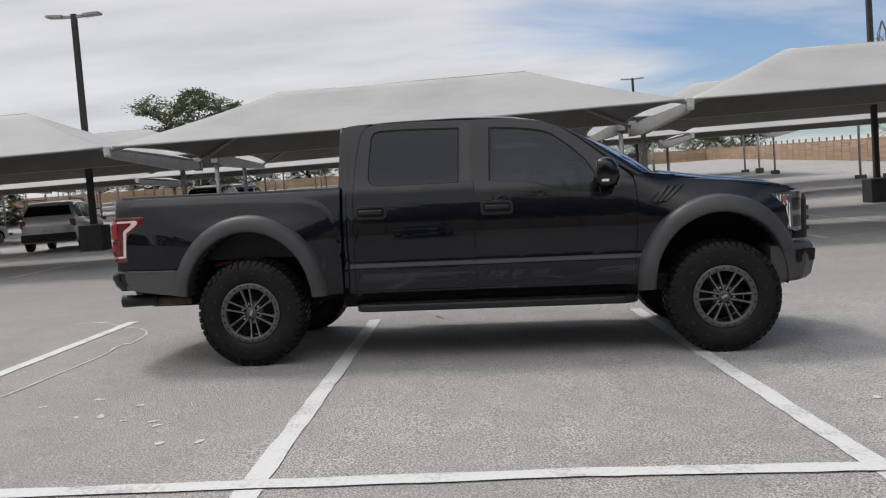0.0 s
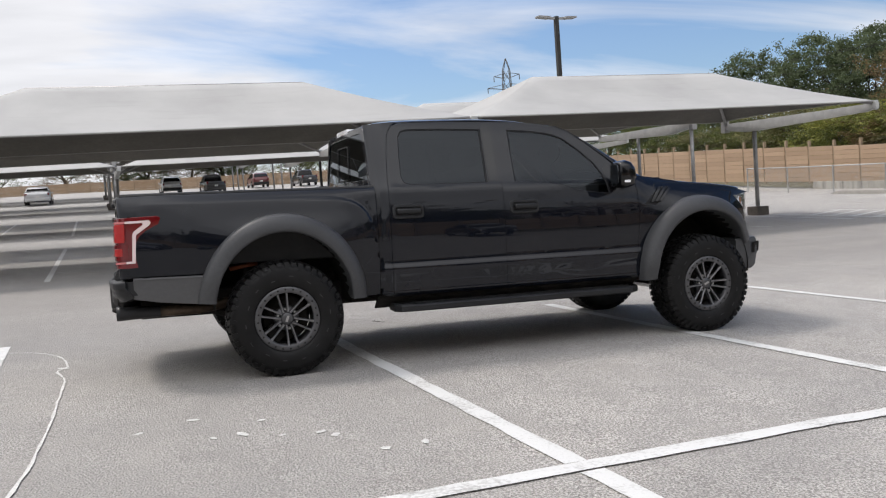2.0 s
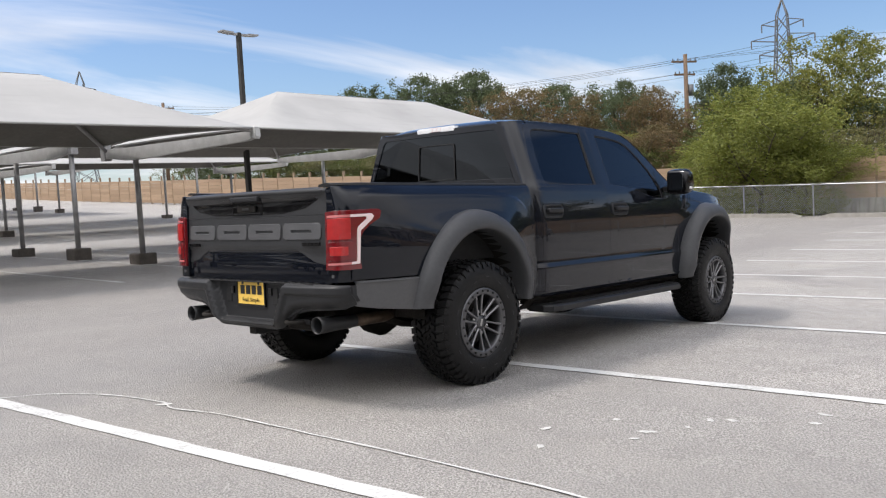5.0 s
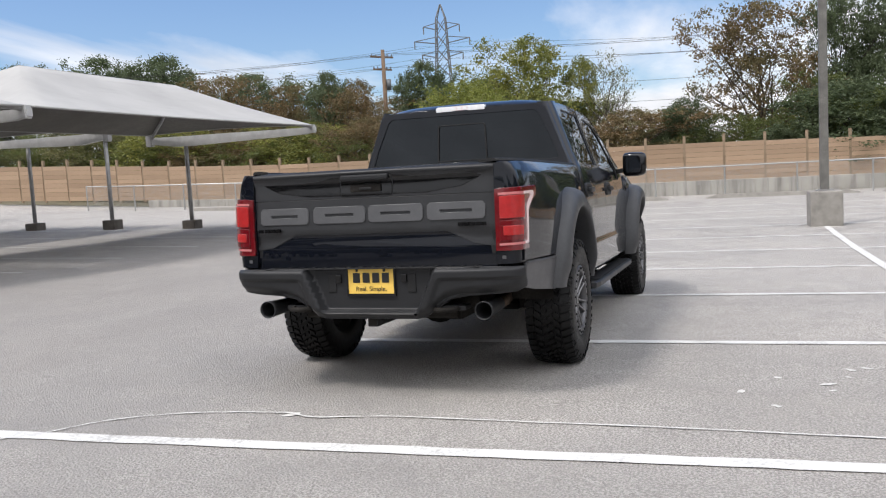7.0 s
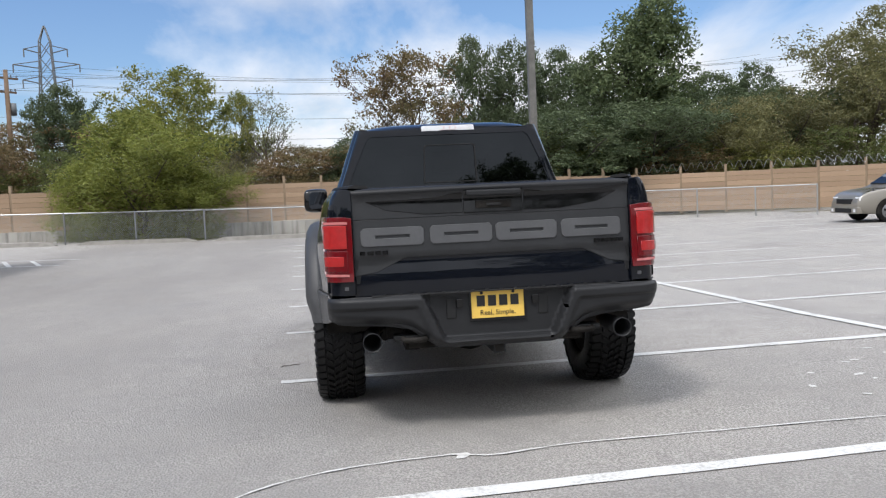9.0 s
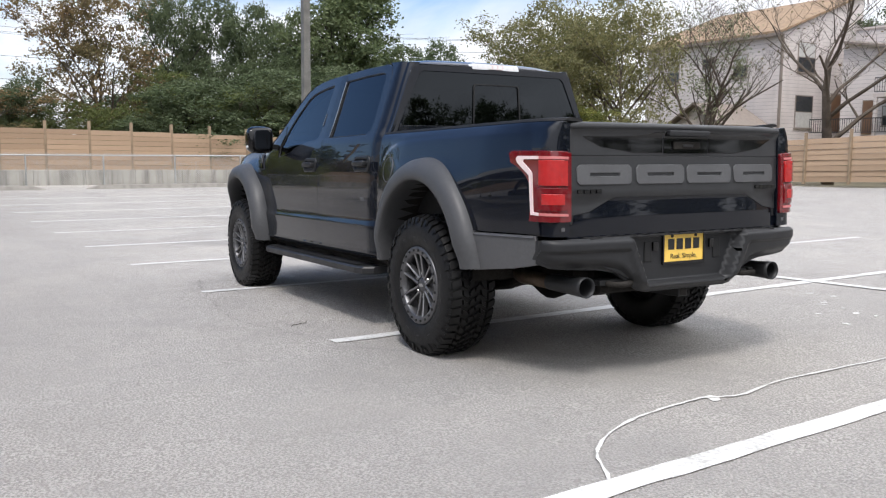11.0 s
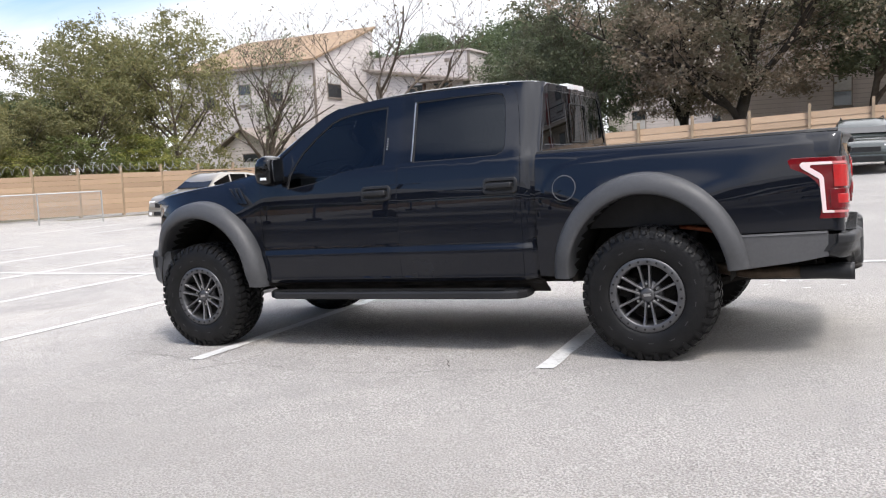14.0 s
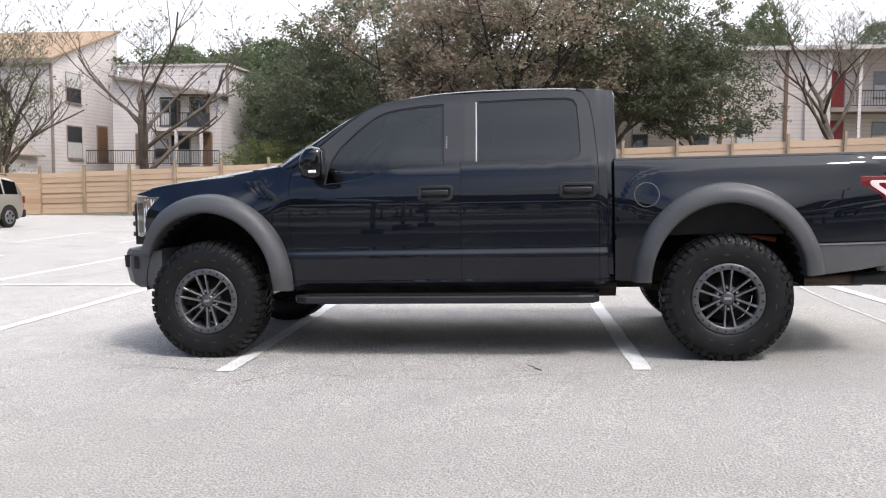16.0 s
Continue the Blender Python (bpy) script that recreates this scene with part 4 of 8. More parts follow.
kp = sheet("keypad", [[(0.058, 1.50), (0.061, 1.60), (0.080, 1.60), (0.077, 1.50)]], mapped(side_y, 1), M_GLOSS, truck, 0.05, 0.003, 0.003, "small gloss black keypad on the pillar", out=(0, 1, 0.1), edge=0.001)
for k in range(5):
    z = 1.512 + 0.019 * k
    sheet("key", [[(0.063, z), (0.063, z + 0.008), (0.074, z + 0.008), (0.074, z)]], mapped(side_y, 1), M_WHITE_INK, kp, 0.05, 0.001, 0.005, "", out=(0, 1, 0.1), edge=0.0005)

# fuel door on the driver's side
f_ring = [(-1.325 + 0.0845 * math.cos(2 * math.pi * k / 28), 1.150 + 0.0845 * math.sin(2 * math.pi * k / 28)) for k in range(28)]
f_in = [(-1.325 + 0.080 * math.cos(2 * math.pi * k / 28), 1.150 + 0.080 * math.sin(2 * math.pi * k / 28)) for k in range(28)]
fu = sheet("fuel_door", [f_in], mapped(bed_y, 1), M_BLACK, truck, 0.05, 0.006, 0.003, "round black fuel door", out=(0, 1, 0))
# the seam's highlight is drawn as a ring of paler material
sheet("fuel_door_seam", [f_ring, f_in], mapped(bed_y, 1), M_SATIN_LIGHT, fu, 0.05, 0.004, 0.0045, "thin pale ring drawn as the highlight along the fuel door seam", out=(0, 1, 0), edge=0.0015)

# roof, windscreen, pillars, back wall
roof_drop = curve([(0, 0), (0.40, 0.006), (0.58, 0.024), (0.655, 0.048), (0.70, 0.078), (0.72, 0.10)])
roof_z = lambda x, y: (x, y, roof_line(x) - roof_drop(abs(y)))
sheet("roof", [[(-1.095, -0.60), (-1.07, -0.69), (-0.9, -0.708), (0.2, -0.708), (0.45, -0.70), (0.56, -0.62), (0.635, -0.3), (0.645, 0), (0.635, 0.3), (0.56, 0.62), (0.45, 0.70), (0.2, 0.708), (-0.9, 0.708), (-1.07, 0.69), (-1.095, 0.60)]], roof_z, M_BLACK, truck, 0.06, 0.02, out=(0, 0, 1))
for s in (1, -1):
    part("roof_moulding", tube([(x, s * 0.655, roof_line(x) - roof_drop(0.655) + 0.004) for x in np.linspace(-1.0, 0.5, 16)], 0.007, 6), M_TRIM, truck, "black roof ditch moulding", True)
top = lambda y: Vector((0.645 - 0.22 * (y / 0.62) ** 2 * 0.5, y, 1.872 - 0.03 * (y / 0.62) ** 2))
base = lambda y: Vector((1.52 - 0.24 * (y / 0.80) ** 2, y * 1.24, 1.405))
ws = lambda y, k: tuple(top(y) * (1 - k) + base(y) * k + Vector((0.05, 0, 0.05)) * (4 * k * (1 - k)) * 0.6)
wsp = sheet("windscreen", [[(-0.60, 0.0), (0.60, 0.0), (0.61, 1.0), (-0.61, 1.0)]], ws, M_WIND, truck, 0.1, 0.004, 0, "clear windscreen", out=(1, 0, 1))
wsp.visible_shadow = False
PIL = [(0.54, 1.866), (0.66, 1.820), (0.80, 1.726), (0.94, 1.612), (1.07, 1.502), (1.16, 1.432), (1.235, 1.395)]
for s in (1, -1):
    rings = []
    for i, (x, z) in enumerate(PIL):
        k = i / (len(PIL) - 1)
        o = Vector((x + 0.004, s * (side_y(min(x, 1.15), z) + 0.002), z + 0.004))
        i_ = Vector(ws(s * 0.605, 0.0 + k * 1.0))
        mid = (o + i_) / 2 + Vector((0.012, s * 0.012, 0.012))
        rings.append([tuple(o - Vector((0, s * 0.03, 0.02))), tuple(o), tuple(mid), tuple(i_), tuple(i_ - Vector((0.02, 0, 0.02)))])
    part("windscreen_pillar", loft(rings, closed=False, cap=False), M_BLACK, truck, "", True)
back = lambda y, z: (-1.115 - 0.028 * (1 - (y / 0.85) ** 2) - 0.05 * max(0.0, 1.88 - z) * 0.6, y, z)
bw = [(-0.62, 1.888), (0.62, 1.888), (0.69, 1.86), (0.845, 1.45), (0.90, 1.30), (0.905, 0.60), (-0.905, 0.60), (-0.90, 1.30), (-0.845, 1.45), (-0.69, 1.86)]
GL = [(-0.60, 1.842), (0.60, 1.842), (0.635, 1.815), (0.79, 1.475), (0.775, 1.455), (-0.775, 1.455), (-0.79, 1.475), (-0.635, 1.815)]
bwall = sheet("back_wall", [bw, GL], back, M_BLACK, truck, 0.08, 0.02, out=(-1, 0, 0))
bg = sheet("rear_window", [[(y * 1.012, 1.65 + (z - 1.65) * 1.03) for y, z in GL]], back, M_TINT_REAR, bwall, 0.1, 0.003, -0.008, "dark tinted rear window with a sliding pane", out=(-1, 0, 0))
bg.visible_shadow = False
SL = [(-0.19, 1.765), (0.18, 1.765), (0.195, 1.75), (0.205, 1.47), (-0.215, 1.47), (-0.205, 1.75)]
sheet("slider_frame", [SL, [(y * 0.955, 1.62 + (z - 1.62) * 0.955) for y, z in SL]], back, M_TRIM, bg, 0.1, 0.004, 0.002, "black frame of the sliding pane", out=(-1, 0, 0), edge=0.001)
for s in (1, -1):
    rings = []
    for z in np.linspace(0.6, 1.90, 27):
        yo, xo = side_y(-1.07, z), -1.075
        bx = back(0.80, z)[0]
        by = min(0.905, yo - 0.035)
        rings.append([(xo + 0.012, s * (yo + 0.001), z), (xo - 0.012, s * (yo - 0.003), z), (xo * 0.45 + bx * 0.55 - 0.012, s * (yo - 0.014), z), (bx - 0.003, s * (yo - 0.04), z), (bx, s * (yo - 0.07), z)])
    part("cab_pillar", loft(rings, closed=False, cap=False), M_BLACK, truck, "", True)
ch = part("high_brake_light", loft([[(-1.105 + dx, y, z) for y, z in ((-0.215 + i, 1.872), (0.215 - i, 1.872), (0.20 - i, 1.912), (-0.20 + i, 1.912))] for dx, i in ((0.05, 0), (-0.03, 0), (-0.038, 0.01))]), M_CLEAR, truck, "clear white high brake light on the roof edge")
for k in range(9):
    part("lens_rib", box(-1.145, -1.142, -0.19 + k * 0.045, -0.155 + k * 0.045, 1.880, 1.904), M_CLEAR, ch)
part("cargo_lamp_seam", box(-1.1445, -1.1425, -0.062, 0.062, 1.876, 1.908), M_LIGHTBAR, ch)

# tailgate
M_APPLIQUE = simple("satin_grey_applique", (0.028, 0.029, 0.031), 0.40, var=0.12, scale=4, bump=0.08, bump_scale=240, spec=0.35)
tg_prof = curve([(0.77, -2.957), (0.90, -2.955), (0.985, -2.950), (1.02, -2.962), (1.19, -2.957), (1.222, -2.957), (1.30, -2.954), (1.332, -2.956), (1.350, -2.973), (1.365, -2.979), (1.378, -2.966), (1.386, -2.94)])
tgf = lambda y, z: (tg_prof(z) + 0.030 * (y / 0.79) ** 4, y, z)
tg = sheet("tailgate", [[(-0.788, 0.775), (0.788, 0.775), (0.788, 1.372), (0.70, 1.382), (-0.70, 1.382), (-0.788, 1.372)]], tgf, M_BLACK, truck, 0.03, 0.03, 0, "black tailgate with a grey applique", out=(-1, 0, 0))
sheet("applique", [[(-0.784, 1.210), (0.784, 1.210), (0.784, 0.905), (0.66, 0.925), (0.50, 1.000), (-0.50, 1.000), (-0.66, 0.925), (-0.784, 0.905)]], tgf, M_APPLIQUE, tg, 0.05, 0.004, 0.005, "satin grey tailgate panel", out=(-1, 0, 0))
sheet("spoiler_band", [[(-0.786, 1.352), (0.786, 1.352), (0.786, 1.372), (0.70, 1.383), (-0.70, 1.383), (-0.786, 1.372)]], tgf, M_SATIN_DARK, tg, 0.05, 0.004, 0.004, "satin black tailgate lip", out=(-1, 0, 0.3))
sheet("upper_panel", [[(-0.784, 1.216), (0.784, 1.216), (0.784, 1.349), (-0.784, 1.349)]], tgf, M_APPLIQUE, tg, 0.05, 0.004, 0.005, "satin grey upper tailgate panel", out=(-1, 0, 0))
for s in (1, -1):
    sheet("inset", [[(s * 0.745, 1.330), (s * 0.175, 1.346), (s * 0.175, 1.232), (s * 0.38, 1.232), (s * 0.60, 1.262)]], tgf, M_GLOSS, tg, 0.04, 0.004, 0.0085, "gloss black tailgate inset", out=(-1, 0, 0))
hc = sheet("handle_panel", [[(-0.165, 1.228), (0.165, 1.228), (0.165, 1.349), (-0.165, 1.349)]], tgf, M_GLOSS, tg, 0.04, 0.004, 0.0105, "gloss black tailgate handle panel", out=(-1, 0, 0))
part("handle_pocket", box(-2.978, -2.962, -0.10, 0.10, 1.248, 1.292, None, 0.006), M_DARK, hc, "dark handle pocket")
part("pull_lip", box(-3.000, -2.965, -0.155, 0.155, 1.318, 1.352, None, 0.01), M_SATIN_DARK, hc, "black pull lip above the handle")
part("lock_barrel", box(-2.983, -2.97, -0.04, 0.04, 1.262, 1.276, None, 0.003), M_TRIM, hc)
# four raised maker's plates: plain stepped shapes
for k, y0 in enumerate((0.742, 0.360, -0.010, -0.385)):
    w, z0, z1, c = 0.345, 1.066, 1.164, 0.016
    y1 = y0 - w
    outer = [(y0, z0 + c), (y0, z1 - c), (y0 - c, z1), (y1 + c, z1), (y1, z1 - c), (y1, z0 + c), (y1 + c, z0), (y0 - c, z0)]
    hole = [(y0 - 0.075, 1.104), (y0 - 0.075, 1.126), (y1 + 0.075, 1.126), (y1 + 0.075, 1.104)]
    sheet("name_plate", [outer, hole], tgf, simple("pale_grey_badge", (0.092, 0.093, 0.097), 0.36, 0.2) if k == 0 else bpy.data.materials["pale_grey_badge"], tg, 0.08, 0.007, 0.013, "raised grey badge plate", out=(-1, 0, 0))
bm = bmesh.new()
for y0, w in ((-0.585, 0.03), (-0.62, 0.03), (-0.655, 0.03), (-0.69, 0.03), (-0.725, 0.03)):
    add_box(bm, -2.968, -2.958, y0 - w / 2, y0 + w / 2, 1.026, 1.046)
part("model_badge", bm, M_GLOSS, tg, "small black badge bars")
bm = bmesh.new()
for y0, w in ((0.74, 0.03), (0.695, 0.035), (0.655, 0.03), (0.615, 0.03)):
    add_box(bm, -2.968, -2.958, y0 - w / 2, y0 + w / 2, 1.018, 1.040)
part("model_badge", bm, M_GLOSS, tg, "small black badge bars")

# rear bumper: two wings with a raised upper band, and a recess between them for the plate
wing_x = curve([(0.0, -3.068), (0.47, -3.068), (0.70, -3.054), (0.86, -3.030), (0.91, -3.005), (0.94, -2.965), (0.96, -2.90)])
wing_low = curve([(0.0, 0.487), (0.30, 0.487), (0.36, 0.497), (0.42, 0.545), (0.50, 0.600), (0.62, 0.622), (0.80, 0.632), (0.90, 0.642), (0.95, 0.668)])


def bumper_x(y, z):
    a = abs(y)
    w = 0.285 + 0.44 * (z - 0.52)
    x = wing_x(a) + 0.028 * smooth(0.762, 0.792, z) ** 2
    x += 0.017 * smooth(0.731, 0.712, z) * smooth(w + 0.065, w + 0.10, a)
    x += 0.050 * smooth(wing_low(a) + 0.075, wing_low(a), z) ** 2
    r = smooth(w + 0.035, w - 0.002, a) * smooth(0.512, 0.545, z)
    return x * (1 - r) - 2.985 * r


half = [(a, wing_low(a)) for a in (0.15, 0.30, 0.36, 0.42, 0.50, 0.62, 0.80, 0.90, 0.942)] + [(0.948, 0.70), (0.948, 0.770), (0.940, 0.786), (0.80, 0.790), (0.40, 0.790)]
bp = sheet("rear_bumper", [half + [(-a, z) for a, z in half[::-1]]], lambda y, z: (bumper_x(y, z), y, z), M_SATIN_DARK, truck, 0.017, 0.09, 0.0, "satin charcoal rear bumper with stepped ends", out=(-1, 0, 0.1), edge=0.004)
rings = []
for y in (-0.940, -0.92, -0.86, -0.60, -0.42, -0.34, 0.34, 0.42, 0.60, 0.86, 0.92, 0.940):
    xo, zb = (wing_x(abs(y)) + 0.05 if abs(y) > 0.4 else -2.955), wing_low(abs(y)) + 0.02
    rings.append([(-2.84, y, 0.782), (xo, y, 0.782), (xo, y, zb), (-2.84, y, zb)])
part("bumper_core", loft(rings), M_SATIN_DARK, bp)
part("step_pad", box(-3.035, -2.95, -0.70, 0.70, 0.786, 0.793, None, 0.003), M_TRIM, bp, "ribbed black step pad")
for k in range(34):
    part("pad_rib", box(-3.03, -2.96, -0.68 + k * 0.0405, -0.662 + k * 0.0405, 0.793, 0.797), M_TRIM, bp) if k % 2 == 0 else None
for s in (1, -1):
    part("tow_hook", tube([(-2.90, s * 0.40, 0.545), (-3.03, s * 0.42, 0.540), (-3.045, s * 0.47, 0.540), (-3.03, s * 0.53, 0.540), (-2.90, s * 0.55, 0.545)], 0.016, 8), M_DARK, bp, "black tow hook", True)
    part("hook_plate", box(-2.98, -2.86, s * 0.48 - 0.11, s * 0.48 + 0.11, 0.53, 0.56, None, 0.006), M_TRIM, bp)
    part("plate_lamp", box(-3.0, -2.985, s * 0.215 - 0.018, s * 0.215 + 0.018, 0.70, 0.75, None, 0.004), M_GLOSS, bp, "small gloss black lamp")
    part("bumper_socket", box(-2.992, -2.98, s * 0.262 - 0.028, s * 0.262 + 0.028, 0.64, 0.755, None, 0.006), M_TRIM, bp)
    ex = part("exhaust_tip", (lambda b: (add_spin(b, [(0.044, 0.30), (0.049, 0.12), (0.053, 0.03), (0.054, 0.0), (0.050, 0.0), (0.047, 0.03), (0.044, 0.22), (0.0, 0.23)], 28, "x", (-3.02, s * 0.71, 0.535)), b)[1])(bmesh.new()), M_SATIN_DARK, truck, "round black exhaust tip", True)
    part("exhaust_pipe", tube([(-2.74, s * 0.71, 0.535), (-2.45, s * 0.68, 0.53), (-2.2, s * 0.60, 0.56), (-1.7, s * 0.52, 0.62), (-0.8, s * 0.35, 0.50)], 0.042, 10), M_RUST, truck, "heat-browned exhaust pipe", True)
hi = part("hitch_receiver", (lambda b: (add_box(b, -2.995, -2.7, -0.034, 0.034, 0.432, 0.500, None, 0.006), b)[1])(bmesh.new()), M_TRIM, truck, "square hitch receiver")
part("hitch_hole", box(-2.998, -2.994, -0.025, 0.025, 0.441, 0.491), M_DARK, hi)
part("hitch_beam", tube([(-2.85, -0.50, 0.50), (-2.85, 0.50, 0.50)], 0.035, 8), M_DARK, truck, "dark cross beam")
# dealer's plate: its name as plain bars, its slogan lettered
pl = part("licence_plate", box(-2.993, -2.987, -0.152, 0.152, 0.630, 0.788, None, 0.002), M_YELLOW, truck, "yellow dealer plate in a dark frame")
fr = bmesh.new()
for r in ((-0.160, 0.160, 0.786, 0.796), (-0.160, 0.160, 0.620, 0.634), (-0.160, -0.150, 0.634, 0.786), (0.150, 0.160, 0.634, 0.786)):
    add_box(fr, -2.999, -2.986, r[0], r[1], r[2], r[3])
part("plate_frame", fr, M_GLOSS, pl, "dark plate frame")
for k in range(4):
    y = 0.118 - k * 0.064
    part("name_bar", box(-2.9955, -2.9925, y - 0.046, y, 0.700, 0.760), M_INK, pl, "dark bar")
txt = bpy.data.curves.new("plate_slogan", "FONT")
txt.body, txt.size, txt.align_x, txt.extrude = "Real. Simple.", 0.040, "CENTER", 0.0008
to = new("plate_slogan", txt)
to.matrix_basis = Matrix(((0, 0, -1, -2.9945), (-1, 0, 0, 0), (0, 1, 0, 0.650), (0, 0, 0, 1)))
dg = bpy.context.evaluated_depsgraph_get()
tm = bpy.data.meshes.new_from_object(to.evaluated_get(dg))
tmw = to.matrix_basis.copy()
bpy.data.objects.remove(to)
tm.transform(tmw)
tm.materials.clear()
part_mesh("slogan", tm, M_INK, pl, "black lettering Real. Simple.")
for s in (1, -1):
    part("plate_bolt", (lambda b: (add_spin(b, [(0.009, 0.0), (0.009, -0.006), (0.0, -0.008)], 10, "x", (-2.993, s * 0.09, 0.775)), b)[1])(bmesh.new()), M_INK, pl)

# bed inside
part("bed_liner", box(-2.90, -1.13, -0.80, 0.80, 0.86, 0.90), M_TRIM, truck, "dark bed floor")
for s in (1, -1):
    part("bed_wall", box(-2.92, -1.12, min(s * 0.77, s * 0.83), max(s * 0.77, s * 0.83), 0.86, 1.380, None, 0.01), M_TRIM, truck, "dark inner bed wall")
    part("rail_cap", loft([[(x, s * (0.785 - k), 1.385), (x, s * (0.795 - k), 1.402), (x, s * (0.86 - k), 1.409), (x, s * (0.892 - k), 1.405), (x, s * (0.900 - k), 1.392)] for x, k in ((x, 0.035 * max(0.0, (-2.45 - x) / 0.45) ** 2 + 0.05 * max(0.0, (-2.68 - x) / 0.22) ** 2) for x in np.linspace(-2.92, -1.115, 22))]), M_TRIM, truck, "matt black bed rail cap")
part("bed_front", box(-1.15, -1.12, -0.87, 0.87, 0.86, 1.40), M_TRIM, truck, "dark front bed wall")
part("tailgate_back", box(-2.93, -2.90, -0.78, 0.78, 0.86, 1.36), M_TRIM, truck, "dark inner tailgate face")

# hood and nose
hood = lambda x, y: (x, y, hood_line(x) + 0.035 * (1 - (abs(y) / 0.84) ** 2.5) + 0.022 * (smooth(0.52, 0.40, abs(y))) * smooth(2.5, 2.3, x))
sheet("hood", [[(1.30, -0.80), (1.60, -0.825), (1.95, -0.82), (2.30, -0.765), (2.46, -0.70), (2.56, -0.40), (2.585, 0), (2.56, 0.40), (2.46, 0.70), (2.30, 0.765), (1.95, 0.82), (1.60, 0.825), (1.30, 0.80), (1.47, 0.55), (1.52, 0), (1.47, -0.55)]], hood, M_BLACK, truck, 0.06, 0.02, 0.004, "black hood with a raised middle", out=(0, 0, 1))
part("cowl", box(1.18, 1.55, -0.80, 0.80, 1.36, 1.395), M_TRIM, truck, "black cowl panel")
for s in (1, -1):
    part("wiper", tube([(1.46, s * 0.1, 1.425), (1.38, s * 0.35, 1.43), (1.30, s * 0.66, 1.44)], 0.008, 6), M_TRIM, truck, "black wiper arm")
gr = part("grille", loft([[(x, y, z) for y, z in ((-w, 0.84), (w, 0.84), (w, 1.15), (w - 0.04, 1.19), (-w + 0.04, 1.19), (-w, 1.15))] for x, w in ((2.42, 0.72), (2.58, 0.66), (2.615, 0.60))]), M_TRIM, truck, "black grille")
for z in (0.92, 1.0, 1.08):
    part("grille_bar", box(2.60, 2.635, -0.60, 0.60, z - 0.018, z + 0.018, None, 0.006), M_SATIN, gr)
for s in (1, -1):
    def nose(a, z, s=s):
        return (2.55 - 1.10 * a ** 1.7, s * (0.66 + 0.565 * a), z)
    hl = sheet("headlight", [[(0.02, 0.915), (0.02, 1.195), (0.10, 1.215), (0.46, 1.205), (0.44, 1.165), (0.36, 1.10), (0.34, 0.93), (0.22, 0.905)]], nose, M_HEAD, truck, 0.03, 0.03, 0.004, "grey-clear headlight with pale light bars and an amber corner", out=(1, s, 0))
    sheet("light_bar", [[(0.43, 1.195), (0.42, 1.165), (0.335, 1.10), (0.32, 0.935), (0.285, 0.935), (0.295, 1.12), (0.36, 1.175), (0.30, 1.19)]], nose, M_CLEAR, hl, 0.04, 0.003, 0.004, "pale light bar", out=(1, s, 0))
    sheet("lamp_lens", [[(0.05, 1.07), (0.05, 1.165), (0.27, 1.165), (0.27, 1.07)]], nose, M_GLOSS, hl, 0.04, 0.003, 0.005, "", out=(1, s, 0))
    sheet("amber_marker", [[(0.335, 1.125), (0.335, 1.185), (0.385, 1.185), (0.355, 1.13)]], nose, M_AMBER, hl, 0.04, 0.003, 0.006, "", out=(1, s, 0))
    sheet("lamp_lens", [[(0.05, 0.94), (0.05, 1.03), (0.26, 1.03), (0.26, 0.94)]], nose, M_GLOSS, hl, 0.04, 0.003, 0.005, "", out=(1, s, 0))
    part("nose_panel", loft([[(2.30, s * 0.86, z), (2.45, s * 0.76, z), (2.53, s * 0.62, z)] for z in (0.79, 0.86, 0.91)], closed=False, cap=False), M_BLACK, truck)
rings = []
for y, xo, zt, zb in ((-0.97, 2.27, 0.80, 0.52), (-0.955, 2.38, 0.81, 0.525), (-0.90, 2.50, 0.815, 0.53), (-0.78, 2.60, 0.815, 0.535), (-0.45, 2.70, 0.81, 0.55), (0, 2.73, 0.81, 0.55), (0.45, 2.70, 0.81, 0.55), (0.78, 2.60, 0.815, 0.535), (0.90, 2.50, 0.815, 0.53), (0.955, 2.38, 0.81, 0.525), (0.97, 2.27, 0.80, 0.52)):
    rings.append([(2.22, y, zt), (xo - 0.02, y, zt), (xo, y, zt - 0.03), (xo + 0.005, y, (zt + zb) / 2), (xo - 0.02, y, zb + 0.03), (xo - 0.06, y, zb), (2.22, y, zb)])
fb = part("front_bumper", loft(rings), M_SATIN, truck, "satin grey front bumper")
for s in (1, -1):
    part("bumper_opening", loft([[(x - 0.006, s * y, z) for x, y, z in ((2.425, 0.948, 0.672), (2.425, 0.948, 0.765), (2.525, 0.894, 0.775), (2.60, 0.80, 0.765), (2.59, 0.81, 0.675))], [(x + 0.012, s * (y - 0.004), z) for x, y, z in ((2.425, 0.948, 0.672), (2.425, 0.948, 0.765), (2.525, 0.894, 0.775), (2.60, 0.80, 0.765), (2.59, 0.81, 0.675))]]), M_DARK, fb, "dark opening in the bumper")
part("skid_plate", loft([[(2.50, y, 0.55), (2.55, y, 0.50), (2.1, y, 0.38), (1.7, y, 0.36), (1.7, y, 0.39), (2.1, y, 0.42)] for y in (-0.55, 0.55)]), M_STEEL, truck, "pale steel skid plate")

